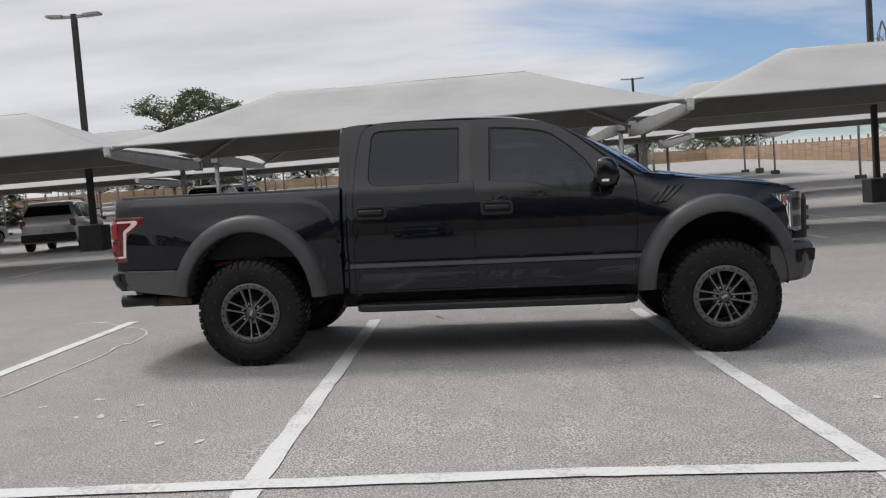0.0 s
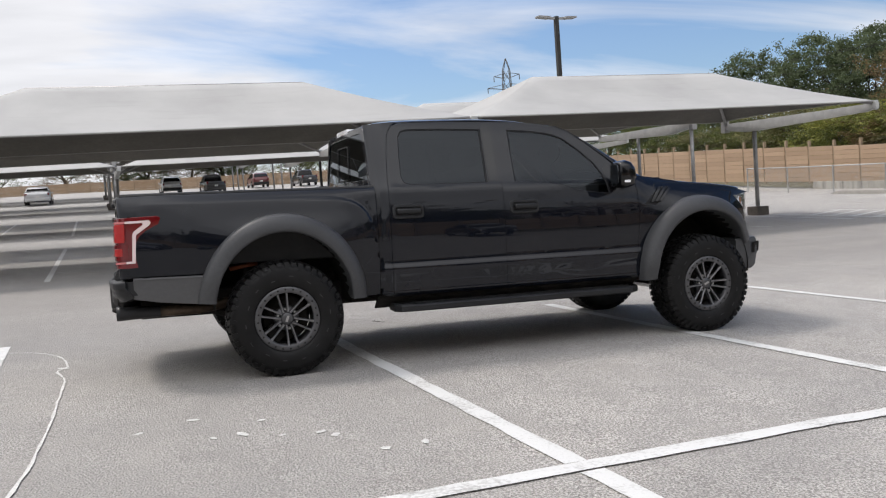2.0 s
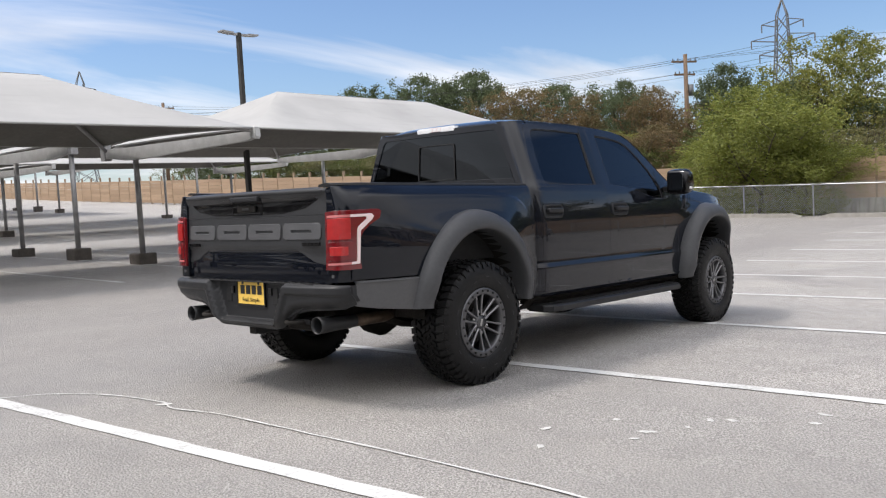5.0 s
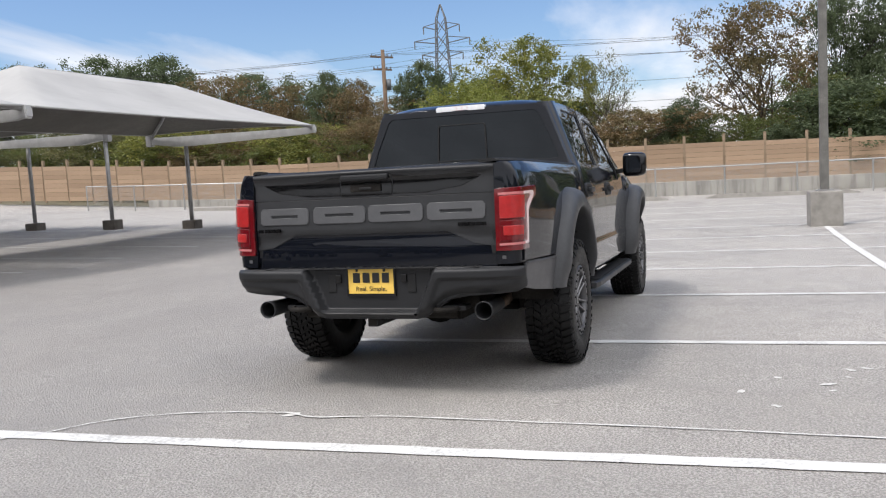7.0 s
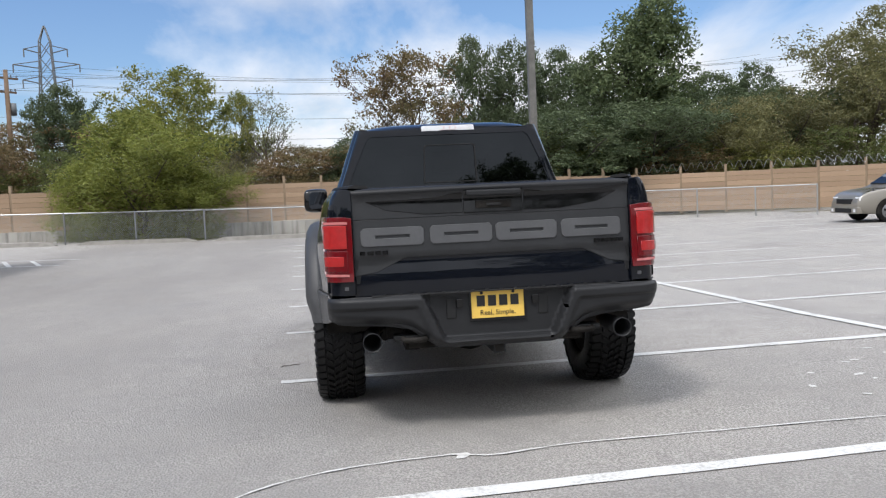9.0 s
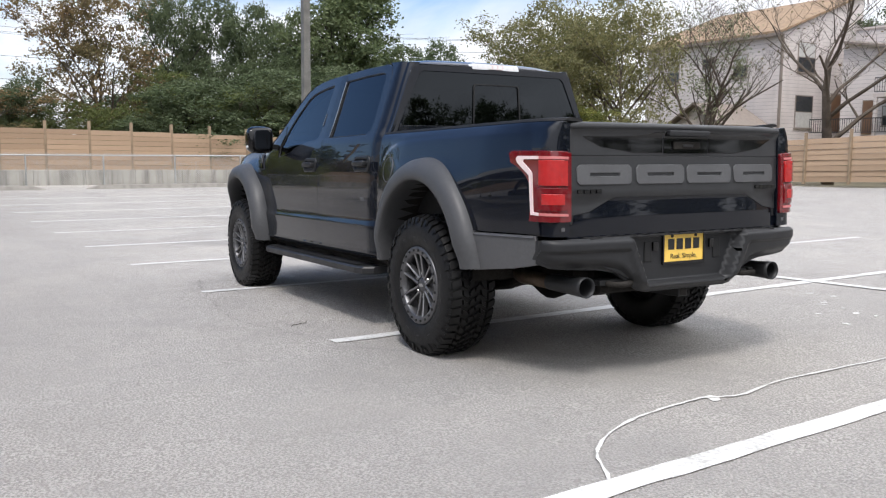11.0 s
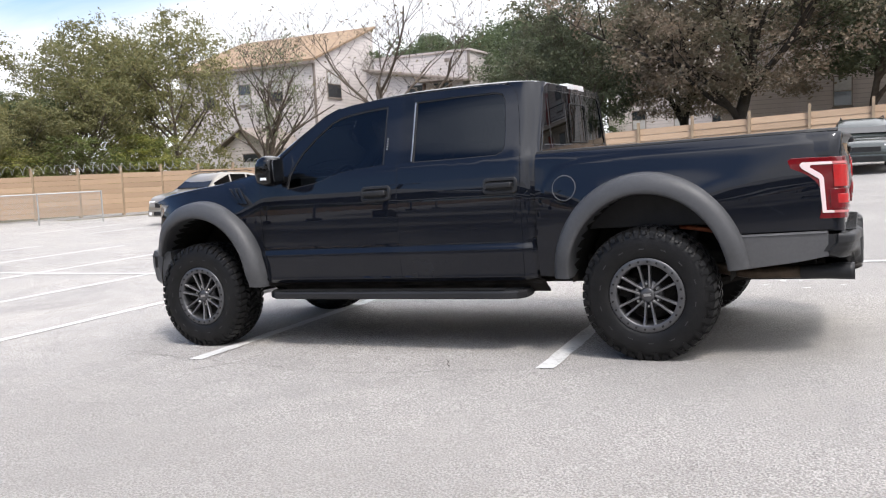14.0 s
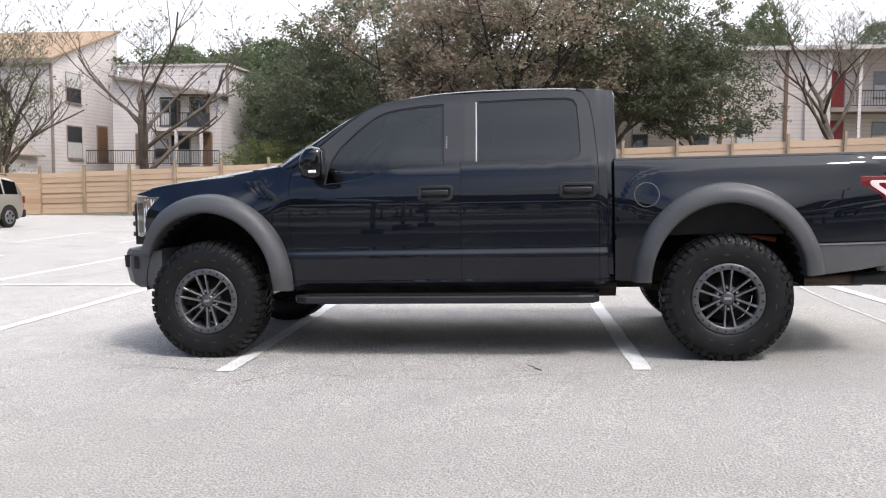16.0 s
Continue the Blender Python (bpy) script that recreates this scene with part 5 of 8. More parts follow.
# underside
part("chassis", box(-2.80, 2.30, -0.62, 0.62, 0.52, 0.66), M_DARK, truck, "dark underbody")
part("cab_floor", box(-1.10, 1.60, -0.90, 0.90, 0.50, 0.62), M_DARK, truck, "dark cab floor")
for s in (1, -1):
    part("frame_rail", box(-2.85, 2.35, s * 0.48 - 0.04, s * 0.48 + 0.04, 0.46, 0.60), M_DARK, truck, "dark frame rail")
    part("leaf_spring", tube([(-2.55, s * 0.60, 0.56), (-2.2, s * 0.60, 0.45), (-1.85, s * 0.60, 0.40), (-1.5, s * 0.60, 0.45), (-1.15, s * 0.60, 0.55)], 0.03, 6), M_DARK, truck, "dark leaf spring")
    part("shock_absorber", tube([(-1.75, s * 0.66, 0.42), (-1.95, s * 0.62, 0.95)], 0.04, 10), M_RUST, truck, "bronze shock absorber", True)
part("rear_axle", (lambda b: (add_tube(b, [(-AXLE, -0.80, 0.435), (-AXLE, -0.2, 0.435), (-AXLE, 0.2, 0.435), (-AXLE, 0.80, 0.435)], 0.055, 10), add_spin(b, [(0.0, -0.17), (0.12, -0.13), (0.165, 0), (0.12, 0.13), (0, 0.17)], 16, "x", (-AXLE, 0.0, 0.435)), b)[2])(bmesh.new()), M_DARK, truck, "dark rear axle with its housing", True)
part("front_axle", tube([(AXLE, -0.80, 0.43), (AXLE, 0.80, 0.43)], 0.05, 8), M_DARK, truck)
part("spare_tyre", (lambda b: (add_spin(b, [(0.20, -0.10), (0.36, -0.11), (0.39, -0.05), (0.39, 0.05), (0.36, 0.11), (0.20, 0.10)], 32, "z", (-2.50, 0.0, 0.66)), b)[1])(bmesh.new()), M_RUBBER, truck, "spare tyre slung under the bed", True)

# cabin
part("dashboard", box(0.95, 1.35, -0.76, 0.76, 1.05, 1.36, None, 0.05), M_CABIN, truck, "dark dashboard")
part("steering_wheel", (lambda b: (add_spin(b, [(0.19 + 0.016 * math.cos(t), 0.016 * math.sin(t)) for t in np.linspace(0, 2 * math.pi, 9)[:-1]], 28, "x", (0, 0, 0), True), bmesh.ops.transform(b, matrix=Matrix.Translation((0.82, 0.40, 1.26)) @ Matrix.Rotation(radians(-28), 4, "Y"), verts=b.verts[:]), b)[2])(bmesh.new()), M_CABIN, truck, "dark steering wheel", True)
for x, ys in ((0.25, (-0.42, 0.42)), (-0.58, (-0.45, 0.0, 0.45))):
    for y in ys:
        se = part("seat", box(x - 0.15, x + 0.38, y - 0.22, y + 0.22, 0.80, 0.98, None, 0.05), M_SEAT, truck, "black leather seat", True)
        part("seat_back", loft([[(x - 0.16 - 0.20 * k, y - w, 0.93 + 0.62 * k), (x - 0.03 - 0.20 * k, y - w * 0.8, 0.93 + 0.62 * k), (x - 0.03 - 0.20 * k, y + w * 0.8, 0.93 + 0.62 * k), (x - 0.16 - 0.20 * k, y + w, 0.93 + 0.62 * k)] for k, w in ((0, 0.2), (0.1, 0.23), (0.8, 0.21), (0.97, 0.18), (1.0, 0.14))]), M_SEAT, se, "", True)
        part("head_rest", box(x - 0.38, x - 0.27, y - 0.12, y + 0.12, 1.56, 1.72, None, 0.04), M_SEAT, se, "", True)
part("centre_console", box(-0.2, 0.95, -0.13, 0.13, 0.75, 1.08, None, 0.03), M_CABIN, truck)
part("headliner", box(-1.0, 0.45, -0.62, 0.62, 1.885, 1.895), M_CABIN, truck, "dark headliner")


# the tail overhangs the rear axle by 1.28 m, its bumper and plate by less
for ob in truck.children_recursive:
    if ob.type == "MESH":
        reach = 0.03 if max(v.co.z for v in ob.data.vertices) < 0.83 else 0.06
        for v in ob.data.vertices:
            v.co.x -= reach * smooth(-2.40, -2.85, v.co.x)


# wheels: tyre with its tread blocks and shoulder lugs, and a bolted rim with six pairs of spokes
def tyre_mesh():
    bm = bmesh.new()
    R, w = TYRE_R - 0.017, 0.158
    prof = [(0.225, -0.118), (0.232, -0.135), (0.262, -0.152), (0.315, -w), (0.365, -0.155), (0.405, -0.142), (R - 0.004, -0.120), (R, -0.09), (R, 0.09), (R - 0.004, 0.120), (0.405, 0.142), (0.365, 0.155), (0.315, w), (0.262, 0.152), (0.232, 0.135), (0.225, 0.118)]
    add_spin(bm, prof, 72)
    return bm


def tread_mesh():
    rnd = random.Random(4)
    bm = bmesh.new()
    R = TYRE_R - 0.017

    def block(t, dt, y0, y1, sk, h0, h1, r0=None):
        pts = []
        for hh, sq in ((-0.006, 1.0), (h1, 0.86)):
            for y, k in ((y0, 0), (y1, 1)):
                for d in (-dt, dt):
                    a = t + d * sq + sk * k
                    ym = (y0 + y1) / 2 + (y - (y0 + y1) / 2) * sq
                    fall = 0.012 * max(0.0, (abs(ym) - 0.09) / 0.05) ** 2
                    r = R + hh - fall
                    pts.append((r * math.cos(a), ym, r * math.sin(a)))
        v = [bm.verts.new(p) for p in pts]
        for q in ((4, 5, 7, 6), (0, 4, 6, 2), (1, 3, 7, 5), (0, 1, 5, 4), (2, 6, 7, 3)):
            bm.faces.new([v[i] for i in q])
    n = 48
    for i in range(n):
        t = 2 * math.pi * i / n
        for s in (-1, 1):
            j = rnd.uniform(-0.006, 0.006)
            block(t + (0.04 if s > 0 else 0.0) + j, 0.053, s * 0.088, s * 0.150, s * 0.03, 0, 0.016)
            block(t + 0.065 + (0.04 if s > 0 else 0.0), 0.036, s * 0.042, s * 0.081, s * -0.05, 0, 0.017)
            block(t + 0.02, 0.030, s * 0.004, s * 0.035, s * 0.05, 0, 0.017)
            # lug running down the shoulder
            a = t + (0.04 if s > 0 else 0.0) + s * 0.03 + j
            da = 0.036 if i % 2 else 0.026
            depth = 0.372 if i % 2 else 0.392
            ring = []
            for r, y in ((R - 0.005, 0.150), (0.405, 0.153), (depth, 0.1605), (depth, 0.150), (0.405, 0.138)):
                ring.append([(r * math.cos(a + d), s * y, r * math.sin(a + d)) for d in (-da, da)])
            vv = [[bm.verts.new(p) for p in e] for e in ring]
            for e0, e1 in zip(vv, vv[1:] + vv[:1]):
                bm.faces.new((e0[0], e0[1], e1[1], e1[0]))
            bm.faces.new([e[0] for e in vv])
            bm.faces.new([e[1] for e in vv][::-1])
    bmesh.ops.recalc_face_normals(bm, faces=bm.faces[:])
    return bm


def build_wheel():
    w = empty("wheel")
    tyre = part("tyre", tyre_mesh(), M_RUBBER, w, "black all-terrain tyre with chunky lugs", True)
    part("tread", tread_mesh(), M_RUBBER, tyre, "deep tread blocks")
    for k in range(14):
        a = 2 * math.pi * k / 14
        part("sidewall_mark", box(-0.016, 0.016, 0.1585, 0.1600, -0.003, 0.003, Matrix.Rotation(a, 4, "Y") @ Matrix.Translation((0, 0, 0.300 + 0.01 * (k % 3)))), M_TYRE_MARK, tyre)
    bm = bmesh.new()
    add_spin(bm, [(0.228, 0.118), (0.243, 0.133), (0.241, 0.145), (0.236, 0.149), (0.202, 0.149), (0.196, 0.145), (0.193, 0.110), (0.208, -0.11), (0.228, -0.12)], 60)
    rim = part("rim", bm, M_RIM_RING, w, "dark grey alloy rim with a bolted ring", True)
    for k in range(24):
        a = 2 * math.pi * (k + 0.5) / 24
        b = bmesh.new()
        add_spin(b, [(0.0080, 0.143), (0.0080, 0.156), (0.0, 0.157)], 6, "y", (0.222 * math.cos(a), 0, 0.219 * math.sin(a)))
        part("ring_bolt", b, M_TRIM, rim)
    for k in range(6):
        for d in (-1, 1):
            a = 2 * math.pi * k / 6 + math.pi / 6
            ax, cr = Vector((math.cos(a), 0, math.sin(a))), Vector((-math.sin(a), 0, math.cos(a)))
            pi_, po = ax * 0.046 + cr * (d * 0.017), ax * 0.202 + cr * (d * 0.036)
            di = (po - pi_).normalized()
            sd = Vector((-di.z, 0, di.x))
            rings = []
            for q, wd, yf, yb in ((0.0, 0.0095, 0.122, 0.085), (0.25, 0.0078, 0.124, 0.09), (0.7, 0.0078, 0.136, 0.105), (1.0, 0.0105, 0.147, 0.115)):
                c = pi_.lerp(po, q)
                rings.append([tuple(c - sd * wd + Vector((0, yb, 0))), tuple(c - sd * wd * 0.9 + Vector((0, yf - 0.004, 0))), tuple(c - sd * wd * 0.55 + Vector((0, yf, 0))), tuple(c + sd * wd * 0.55 + Vector((0, yf, 0))), tuple(c + sd * wd * 0.9 + Vector((0, yf - 0.004, 0))), tuple(c + sd * wd + Vector((0, yb, 0)))])
            part("spoke", loft(rings), M_RIM, rim)
        b = bmesh.new()
        a = 2 * math.pi * k / 6 + math.pi / 6
        add_spin(b, [(0.0115, 0.07), (0.0115, 0.112), (0.008, 0.117), (0.0, 0.118)], 6, "y", (0.074 * math.cos(a), 0, 0.074 * math.sin(a)))
        part("wheel_nut", b, M_STEEL, rim)
    b = bmesh.new()
    add_spin(b, [(0.094, 0.05), (0.092, 0.080), (0.080, 0.086), (0.052, 0.092), (0.046, 0.116), (0.036, 0.122), (0.0, 0.123)], 36)
    hub = part("hub", b, M_RIM_DARK, rim, "dark hub", True)
    part("cap_badge", box(-0.024, 0.024, 0.123, 0.1245, -0.009, 0.009), M_STEEL, hub, "pale bar on the cap")
    b = bmesh.new()
    add_spin(b, [(0.0, 0.03), (0.165, 0.03), (0.170, 0.02), (0.170, 0.0), (0.0, 0.0)], 40)
    part("brake_disc", b, M_DARK, w, "dull steel brake disc", True)
    part("brake_caliper", box(-0.07, 0.07, -0.02, 0.07, 0.10, 0.19, Matrix.Rotation(radians(70), 4, "Y"), 0.01), M_DARK, w, "dark brake caliper")
    b = bmesh.new()
    add_spin(b, [(0.205, -0.11), (0.12, -0.09), (0.0, -0.09)], 40)
    part("wheel_back", b, M_DARK, w)
    w.parent = truck
    return w


WHEEL_Y = 0.905
wheel0 = build_wheel()
wheel0.matrix_basis = pose(AXLE, WHEEL_Y, TYRE_R, 0, 11, 0)
for x, s, t in ((-AXLE, 1, 3), (AXLE, -1, 25), (-AXLE, -1, 70)):
    w = copy_thing(wheel0, pose(x, s * WHEEL_Y, TYRE_R, 0, t, 0) if s > 0 else pose(x, s * WHEEL_Y, TYRE_R, 0, 0, 180) @ pose(0, 0, 0, 0, t, 0))

# ================================================================ shade canopies
def fabric_material():
    k = Nodes("grey_white_shade_fabric")
    c = k.mix(k.ramp(k.noise(0.5, 5), 0.35, 0.7), (0.40, 0.395, 0.38), (0.325, 0.32, 0.31))
    c = k.mix(k.ramp(k.noise(0.9, 4, stretch=(1, 6, 1)), 0.55, 0.8, 0, 0.3), c, (0.26, 0.252, 0.24))
    k.put("Base Color", c)
    k.put("Roughness", 0.85)
    k.bump(k.noise(160, 2), 0.15, 0.003)
    return k.m


M_FABRIC = fabric_material()
# darker version of the fabric colour: shade under the canopies is put into it
M_UNDERSHADE = simple("shaded_fabric_underside", (0.165, 0.157, 0.14), 0.9, var=0.18, scale=0.8, bump=0.12, bump_scale=150)
M_POST = simple("weathered_steel_post", (0.32, 0.315, 0.31), 0.5, 0.3, var=0.25, scale=5, bump=0.1)
M_BEAM = simple("dull_white_steel_beam", (0.50, 0.50, 0.49), 0.5, 0.1, var=0.15, scale=4)
M_BLOCK = simple("grey_cast_concrete", (0.27, 0.255, 0.23), 0.9, var=0.25, scale=5, bump=0.5, bump_scale=40)
M_POLE = simple("weathered_grey_brown_pole", (0.15, 0.145, 0.132), 0.55, 0.2, var=0.3, scale=4, bump=0.1)
M_DARKBLOCK = simple("dark_painted_concrete", (0.035, 0.033, 0.03), 0.8, var=0.3, scale=5, bump=0.3)

M_FOOT = simple("dirty_brown_concrete", (0.105, 0.092, 0.08), 0.9, var=0.3, scale=6, bump=0.4)

EAVE, RISE, HIP = 2.91, 1.20, 2.95
BAY = 11.6
U_FRAMES = [5.6 + BAY * k for k in range(-5, 3)]


def eave_height(u, v):
    """The eaves climb with the lot, and a little along each row."""
    return EAVE + 0.005 * u + lot_rise(lot(0, v)[1]) - lot_rise(lot(0, 13.0)[1])


def canopy_mesh(length, depth):
    """Hipped fabric with scalloped edges, in its own frame: x along, y from front to back."""
    bm = bmesh.new()
    L, D = length, depth
    r0, r1 = Vector((HIP, D * 0.48, RISE)), Vector((L - HIP, D * 0.48, RISE))
    cs = [Vector((0.12, 0, 0)), Vector((L - 0.12, 0, 0)), Vector((L - 0.12, D, 0.06)), Vector((0.12, D, 0.06))]

    def patch(e0, e1, t0, t1, inward, n, m, arch_up=0.0):
        g = []
        for j in range(m + 1):
            k = j / m
            row = []
            for i in range(n + 1):
                s = i / n
                e = e0.lerp(e1, s) + inward * (4 * s * (1 - s)) + Vector((0, 0, arch_up * 4 * s * (1 - s)))
                p = e.lerp(t0.lerp(t1, s), k)
                p.z -= 0.10 * math.sin(math.pi * k) * (0.5 + 0.5 * (4 * s * (1 - s)))
                row.append(bm.verts.new(p))
            g.append(row)
        for j in range(m):
            for i in range(n):
                bm.faces.new((g[j][i], g[j][i + 1], g[j + 1][i + 1], g[j + 1][i]))
    patch(cs[0], cs[1], r0, r1, Vector((0, 0.22, 0)), 20, 8)
    patch(cs[2], cs[3], r1, r0, Vector((0, -0.22, 0)), 20, 8)
    patch(cs[1], cs[2], r1, r1, Vector((-0.20, 0, 0)), 12, 8, 0.06)
    patch(cs[3], cs[0], r0, r0, Vector((0.20, 0, 0)), 12, 8, 0.06)
    bmesh.ops.remove_doubles(bm, verts=bm.verts[:], dist=0.004)
    bmesh.ops.recalc_face_normals(bm, faces=bm.faces[:])
    if sum(f.normal.z for f in bm.faces) < 0:
        bmesh.ops.reverse_faces(bm, faces=bm.faces[:])
    return bm


def build_canopy():
    c = empty("shade_canopy")
    L, D = BAY, 5.8
    part("fabric", canopy_mesh(L, D), M_FABRIC, c, "pale grey stretched shade fabric", True)
    # second sheet just below the fabric, coloured for the shade on its underside
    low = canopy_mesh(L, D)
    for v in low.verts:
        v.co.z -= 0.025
    part("lining", low, M_UNDERSHADE, c, "darker sheet under the fabric with its shade put in the colour", True)
    for y0, z0, iw in ((0.0, 0.0, 0.22), (D, 0.06, -0.22)):
        pts = [(0.12 + (L - 0.24) * k / 20, y0 + iw * 4 * (k / 20) * (1 - k / 20), z0 - 0.015) for k in range(21)]
        part("edge_cable", tube(pts, 0.022, 6), M_FABRIC, c, "rolled fabric hem", True)
    for x in (0.16, L - 0.16):
        part("edge_cable", tube([(x + (0.20 if x < 1 else -0.20) * 4 * k / 10 * (1 - k / 10), D * k / 10, 0.006 * k + 0.06 * 4 * (k / 10) * (1 - k / 10) - 0.015) for k in range(11)], 0.022, 6), M_FABRIC, c, "rolled fabric hem", True)
    part("ridge_pipe", tube([(HIP, D * 0.48, RISE - 0.05), (L - HIP, D * 0.48, RISE - 0.05)], 0.05, 8), M_POST, c, "steel ridge pipe", True)
    for x, xr in ((0.05, HIP), (L - 0.05, L - HIP)):
        for y in (0.1, D - 0.1):
            part("hip_rafter", tube([(x, y, -0.06), ((x + xr) / 2, (y + D * 0.48) / 2, RISE * 0.5 - 0.20), (xr, D * 0.48, RISE - 0.08)], 0.045, 8), M_POST, c, "steel hip rafter", True)
    return c


def build_frame(flip):
    """A canopy frame: a tapered arm on one post, or on two in the rows that face away."""
    f = empty("canopy_frame")
    s = -1 if flip else 1
    for py in (-2.6, -5.7) if flip else (4.5,):
        part("post", tube([(0, py, 0.0), (0, py, 2.72)], 0.065, 12), M_POST, f, "round steel post", True)
        part("post_foot", box(-0.23, 0.23, py - 0.23, py + 0.23, -0.05, 0.26, None, 0.03), M_FOOT, f, "square dark concrete foot")
    arm = loft([[(-w, s * y, z0), (w, s * y, z0), (w, s * y, z1), (-w, s * y, z1)] for y, w, z0, z1 in ((-0.02, 0.06, 2.66, 2.80), (0.3, 0.06, 2.60, 2.79), (4.2, 0.085, 2.50, 2.80), (4.8, 0.085, 2.50, 2.80), (5.8, 0.07, 2.62, 2.82))])
    part("arm", arm, M_BEAM, f, "tapered pale steel arm")
    part("arm_plate", box(-0.07, 0.07, s * 0.03 - 0.02, s * 0.03 + 0.02, 2.62, 2.86, None, 0.01), M_BEAM, f, "pale end plate with cable fixings")
    part("knuckle", box(-0.10, 0.10, s * 5.8 - 0.10, s * 5.8 + 0.10, 2.55, 2.95, None, 0.02), M_POST, f)
    return f


CAN_LABEL = "pale grey hipped shade fabric stretched over parking stalls"
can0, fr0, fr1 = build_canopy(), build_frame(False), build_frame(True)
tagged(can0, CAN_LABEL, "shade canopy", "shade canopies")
tagged(fr0, "steel cantilever post and arm on a concrete foot", "canopy post", "canopy frames")
tagged(fr1, "steel cantilever post and arm on a concrete foot", "canopy post", "canopy frames")
used = {}


def place(proto, m):
    if proto.name not in used:
        used[proto.name] = 1
        proto.matrix_basis = m
        return proto
    return copy_thing(proto, m)


for v0, flip, shift, bays in ((13.0, False, 0.0, 7), (26.2, True, 0.0, 7), (31.5, False, -6.6, 8), (44.7, True, -6.6, 8), (50.0, False, -6.6, 8), (63.2, True, -6.6, 8), (70.0, False, -6.6, 7), (83.2, True, -6.6, 7), (89.0, False, -6.6, 5), (102.2, True, -6.6, 5)):
    for i, u in enumerate(u + shift for u in U_FRAMES[:bays]):
        x, y = lot(u, v0)
        top, end = eave_height(u, v0), eave_height(u + BAY, v0)
        tip = math.degrees((top - end) / BAY)
        if i < bays - 1:
            if flip:
                x1, y1 = lot(u + BAY, v0)
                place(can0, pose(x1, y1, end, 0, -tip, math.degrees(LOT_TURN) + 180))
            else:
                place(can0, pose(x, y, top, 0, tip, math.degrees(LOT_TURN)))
        g = height(*lot(u, v0 + (-4.5 if flip else 4.5)))
        f = place(fr1 if flip else fr0, pose(x, y, g, 0, 0, math.degrees(LOT_TURN)))
        f.scale = (1, 1, (top - 0.05 - g) / 2.80)


# ================================================================ light poles, wires, far pylon
def light_pole(u, v, tall, dark):
    x, y = lot(u, v)
    p = tagged(empty("light_pole", on_lot(u, v)), "tall square steel light pole on a %s" % ("dark concrete block" if dark else "weathered concrete block"), "light pole", "light poles")
    w, h = (0.36, 0.80) if dark else (0.33, 0.76)
    part("base_block", box(-w, w, -w, w, -0.05, h, None, 0.03), M_DARKBLOCK if dark else M_BLOCK, p, "dark painted block" if dark else "weathered concrete block")
    part("base_plate", box(-0.17, 0.17, -0.17, 0.17, h, h + 0.03), M_POST, p)
    part("pole", loft([[(-a, -a, z), (a, -a, z), (a, a, z), (-a, a, z)] for a, z in ((0.085, h), (0.075, tall))]), M_POLE if not dark else M_DARKBLOCK, p, "square steel pole")
    for s in (-1, 1):
        part("lamp_head", loft([[(s * xx, -b, z0), (s * xx, b, z0), (s * xx, b, z1), (s * xx, -b, z1)] for xx, b, z0, z1 in ((0.06, 0.05, tall - 0.12, tall - 0.04), (0.30, 0.08, tall - 0.10, tall - 0.03), (0.34, 0.17, tall - 0.09, tall - 0.02), (0.82, 0.17, tall - 0.06, tall), (0.86, 0.12, tall - 0.05, tall - 0.01))]), M_POST, p, "flat lamp head")
    return p


light_pole(13.57, -0.66, 9.2, False)
light_pole(15.12, 25.54, 7.7, True)
light_pole(-10.7, 22.7, 7.4, True)
light_pole(14.1, 60.0, 7.6, True)
M_WOODPOLE = simple("weathered_pole_wood", (0.17, 0.115, 0.075), 0.9, var=0.3, scale=6, bump=0.4)
M_WIRE = simple("dark_wire", (0.03, 0.03, 0.03), 0.6)
M_LATTICE = simple("galvanised_lattice_steel", (0.16, 0.17, 0.18), 0.6, 0.3, var=0.15)


def utility_pole(x, y, tall):
    z = height(x, y)
    p = tagged(empty("utility_pole", pose(x, y, z, 0, 0, -35)), "brown wooden utility pole with crossarms and wires", "utility pole")
    part("pole", tube([(0, 0, 0), (0, 0, tall)], [0.17, 0.12], 10), M_WOODPOLE, p, "", True)
    for zz, w in ((tall - 0.5, 0.85), (tall - 1.3, 0.7)):
        part("crossarm", box(-w, w, 0.10, 0.20, zz, zz + 0.11), M_WOODPOLE, p)
        for k in (-0.9, -0.5, 0.5, 0.9):
            part("insulator", tube([(k * w, 0.15, zz + 0.1), (k * w, 0.15, zz + 0.25)], 0.035, 6), M_LATTICE, p)
    part("transformer", tube([(0.28, -0.05, tall - 2.6), (0.28, -0.05, tall - 1.9)], 0.18, 10), M_LATTICE, p, "", True)


utility_pole(44.0, 19.75, 9.25)
utility_pole(30.5, 59.0, 8.2)


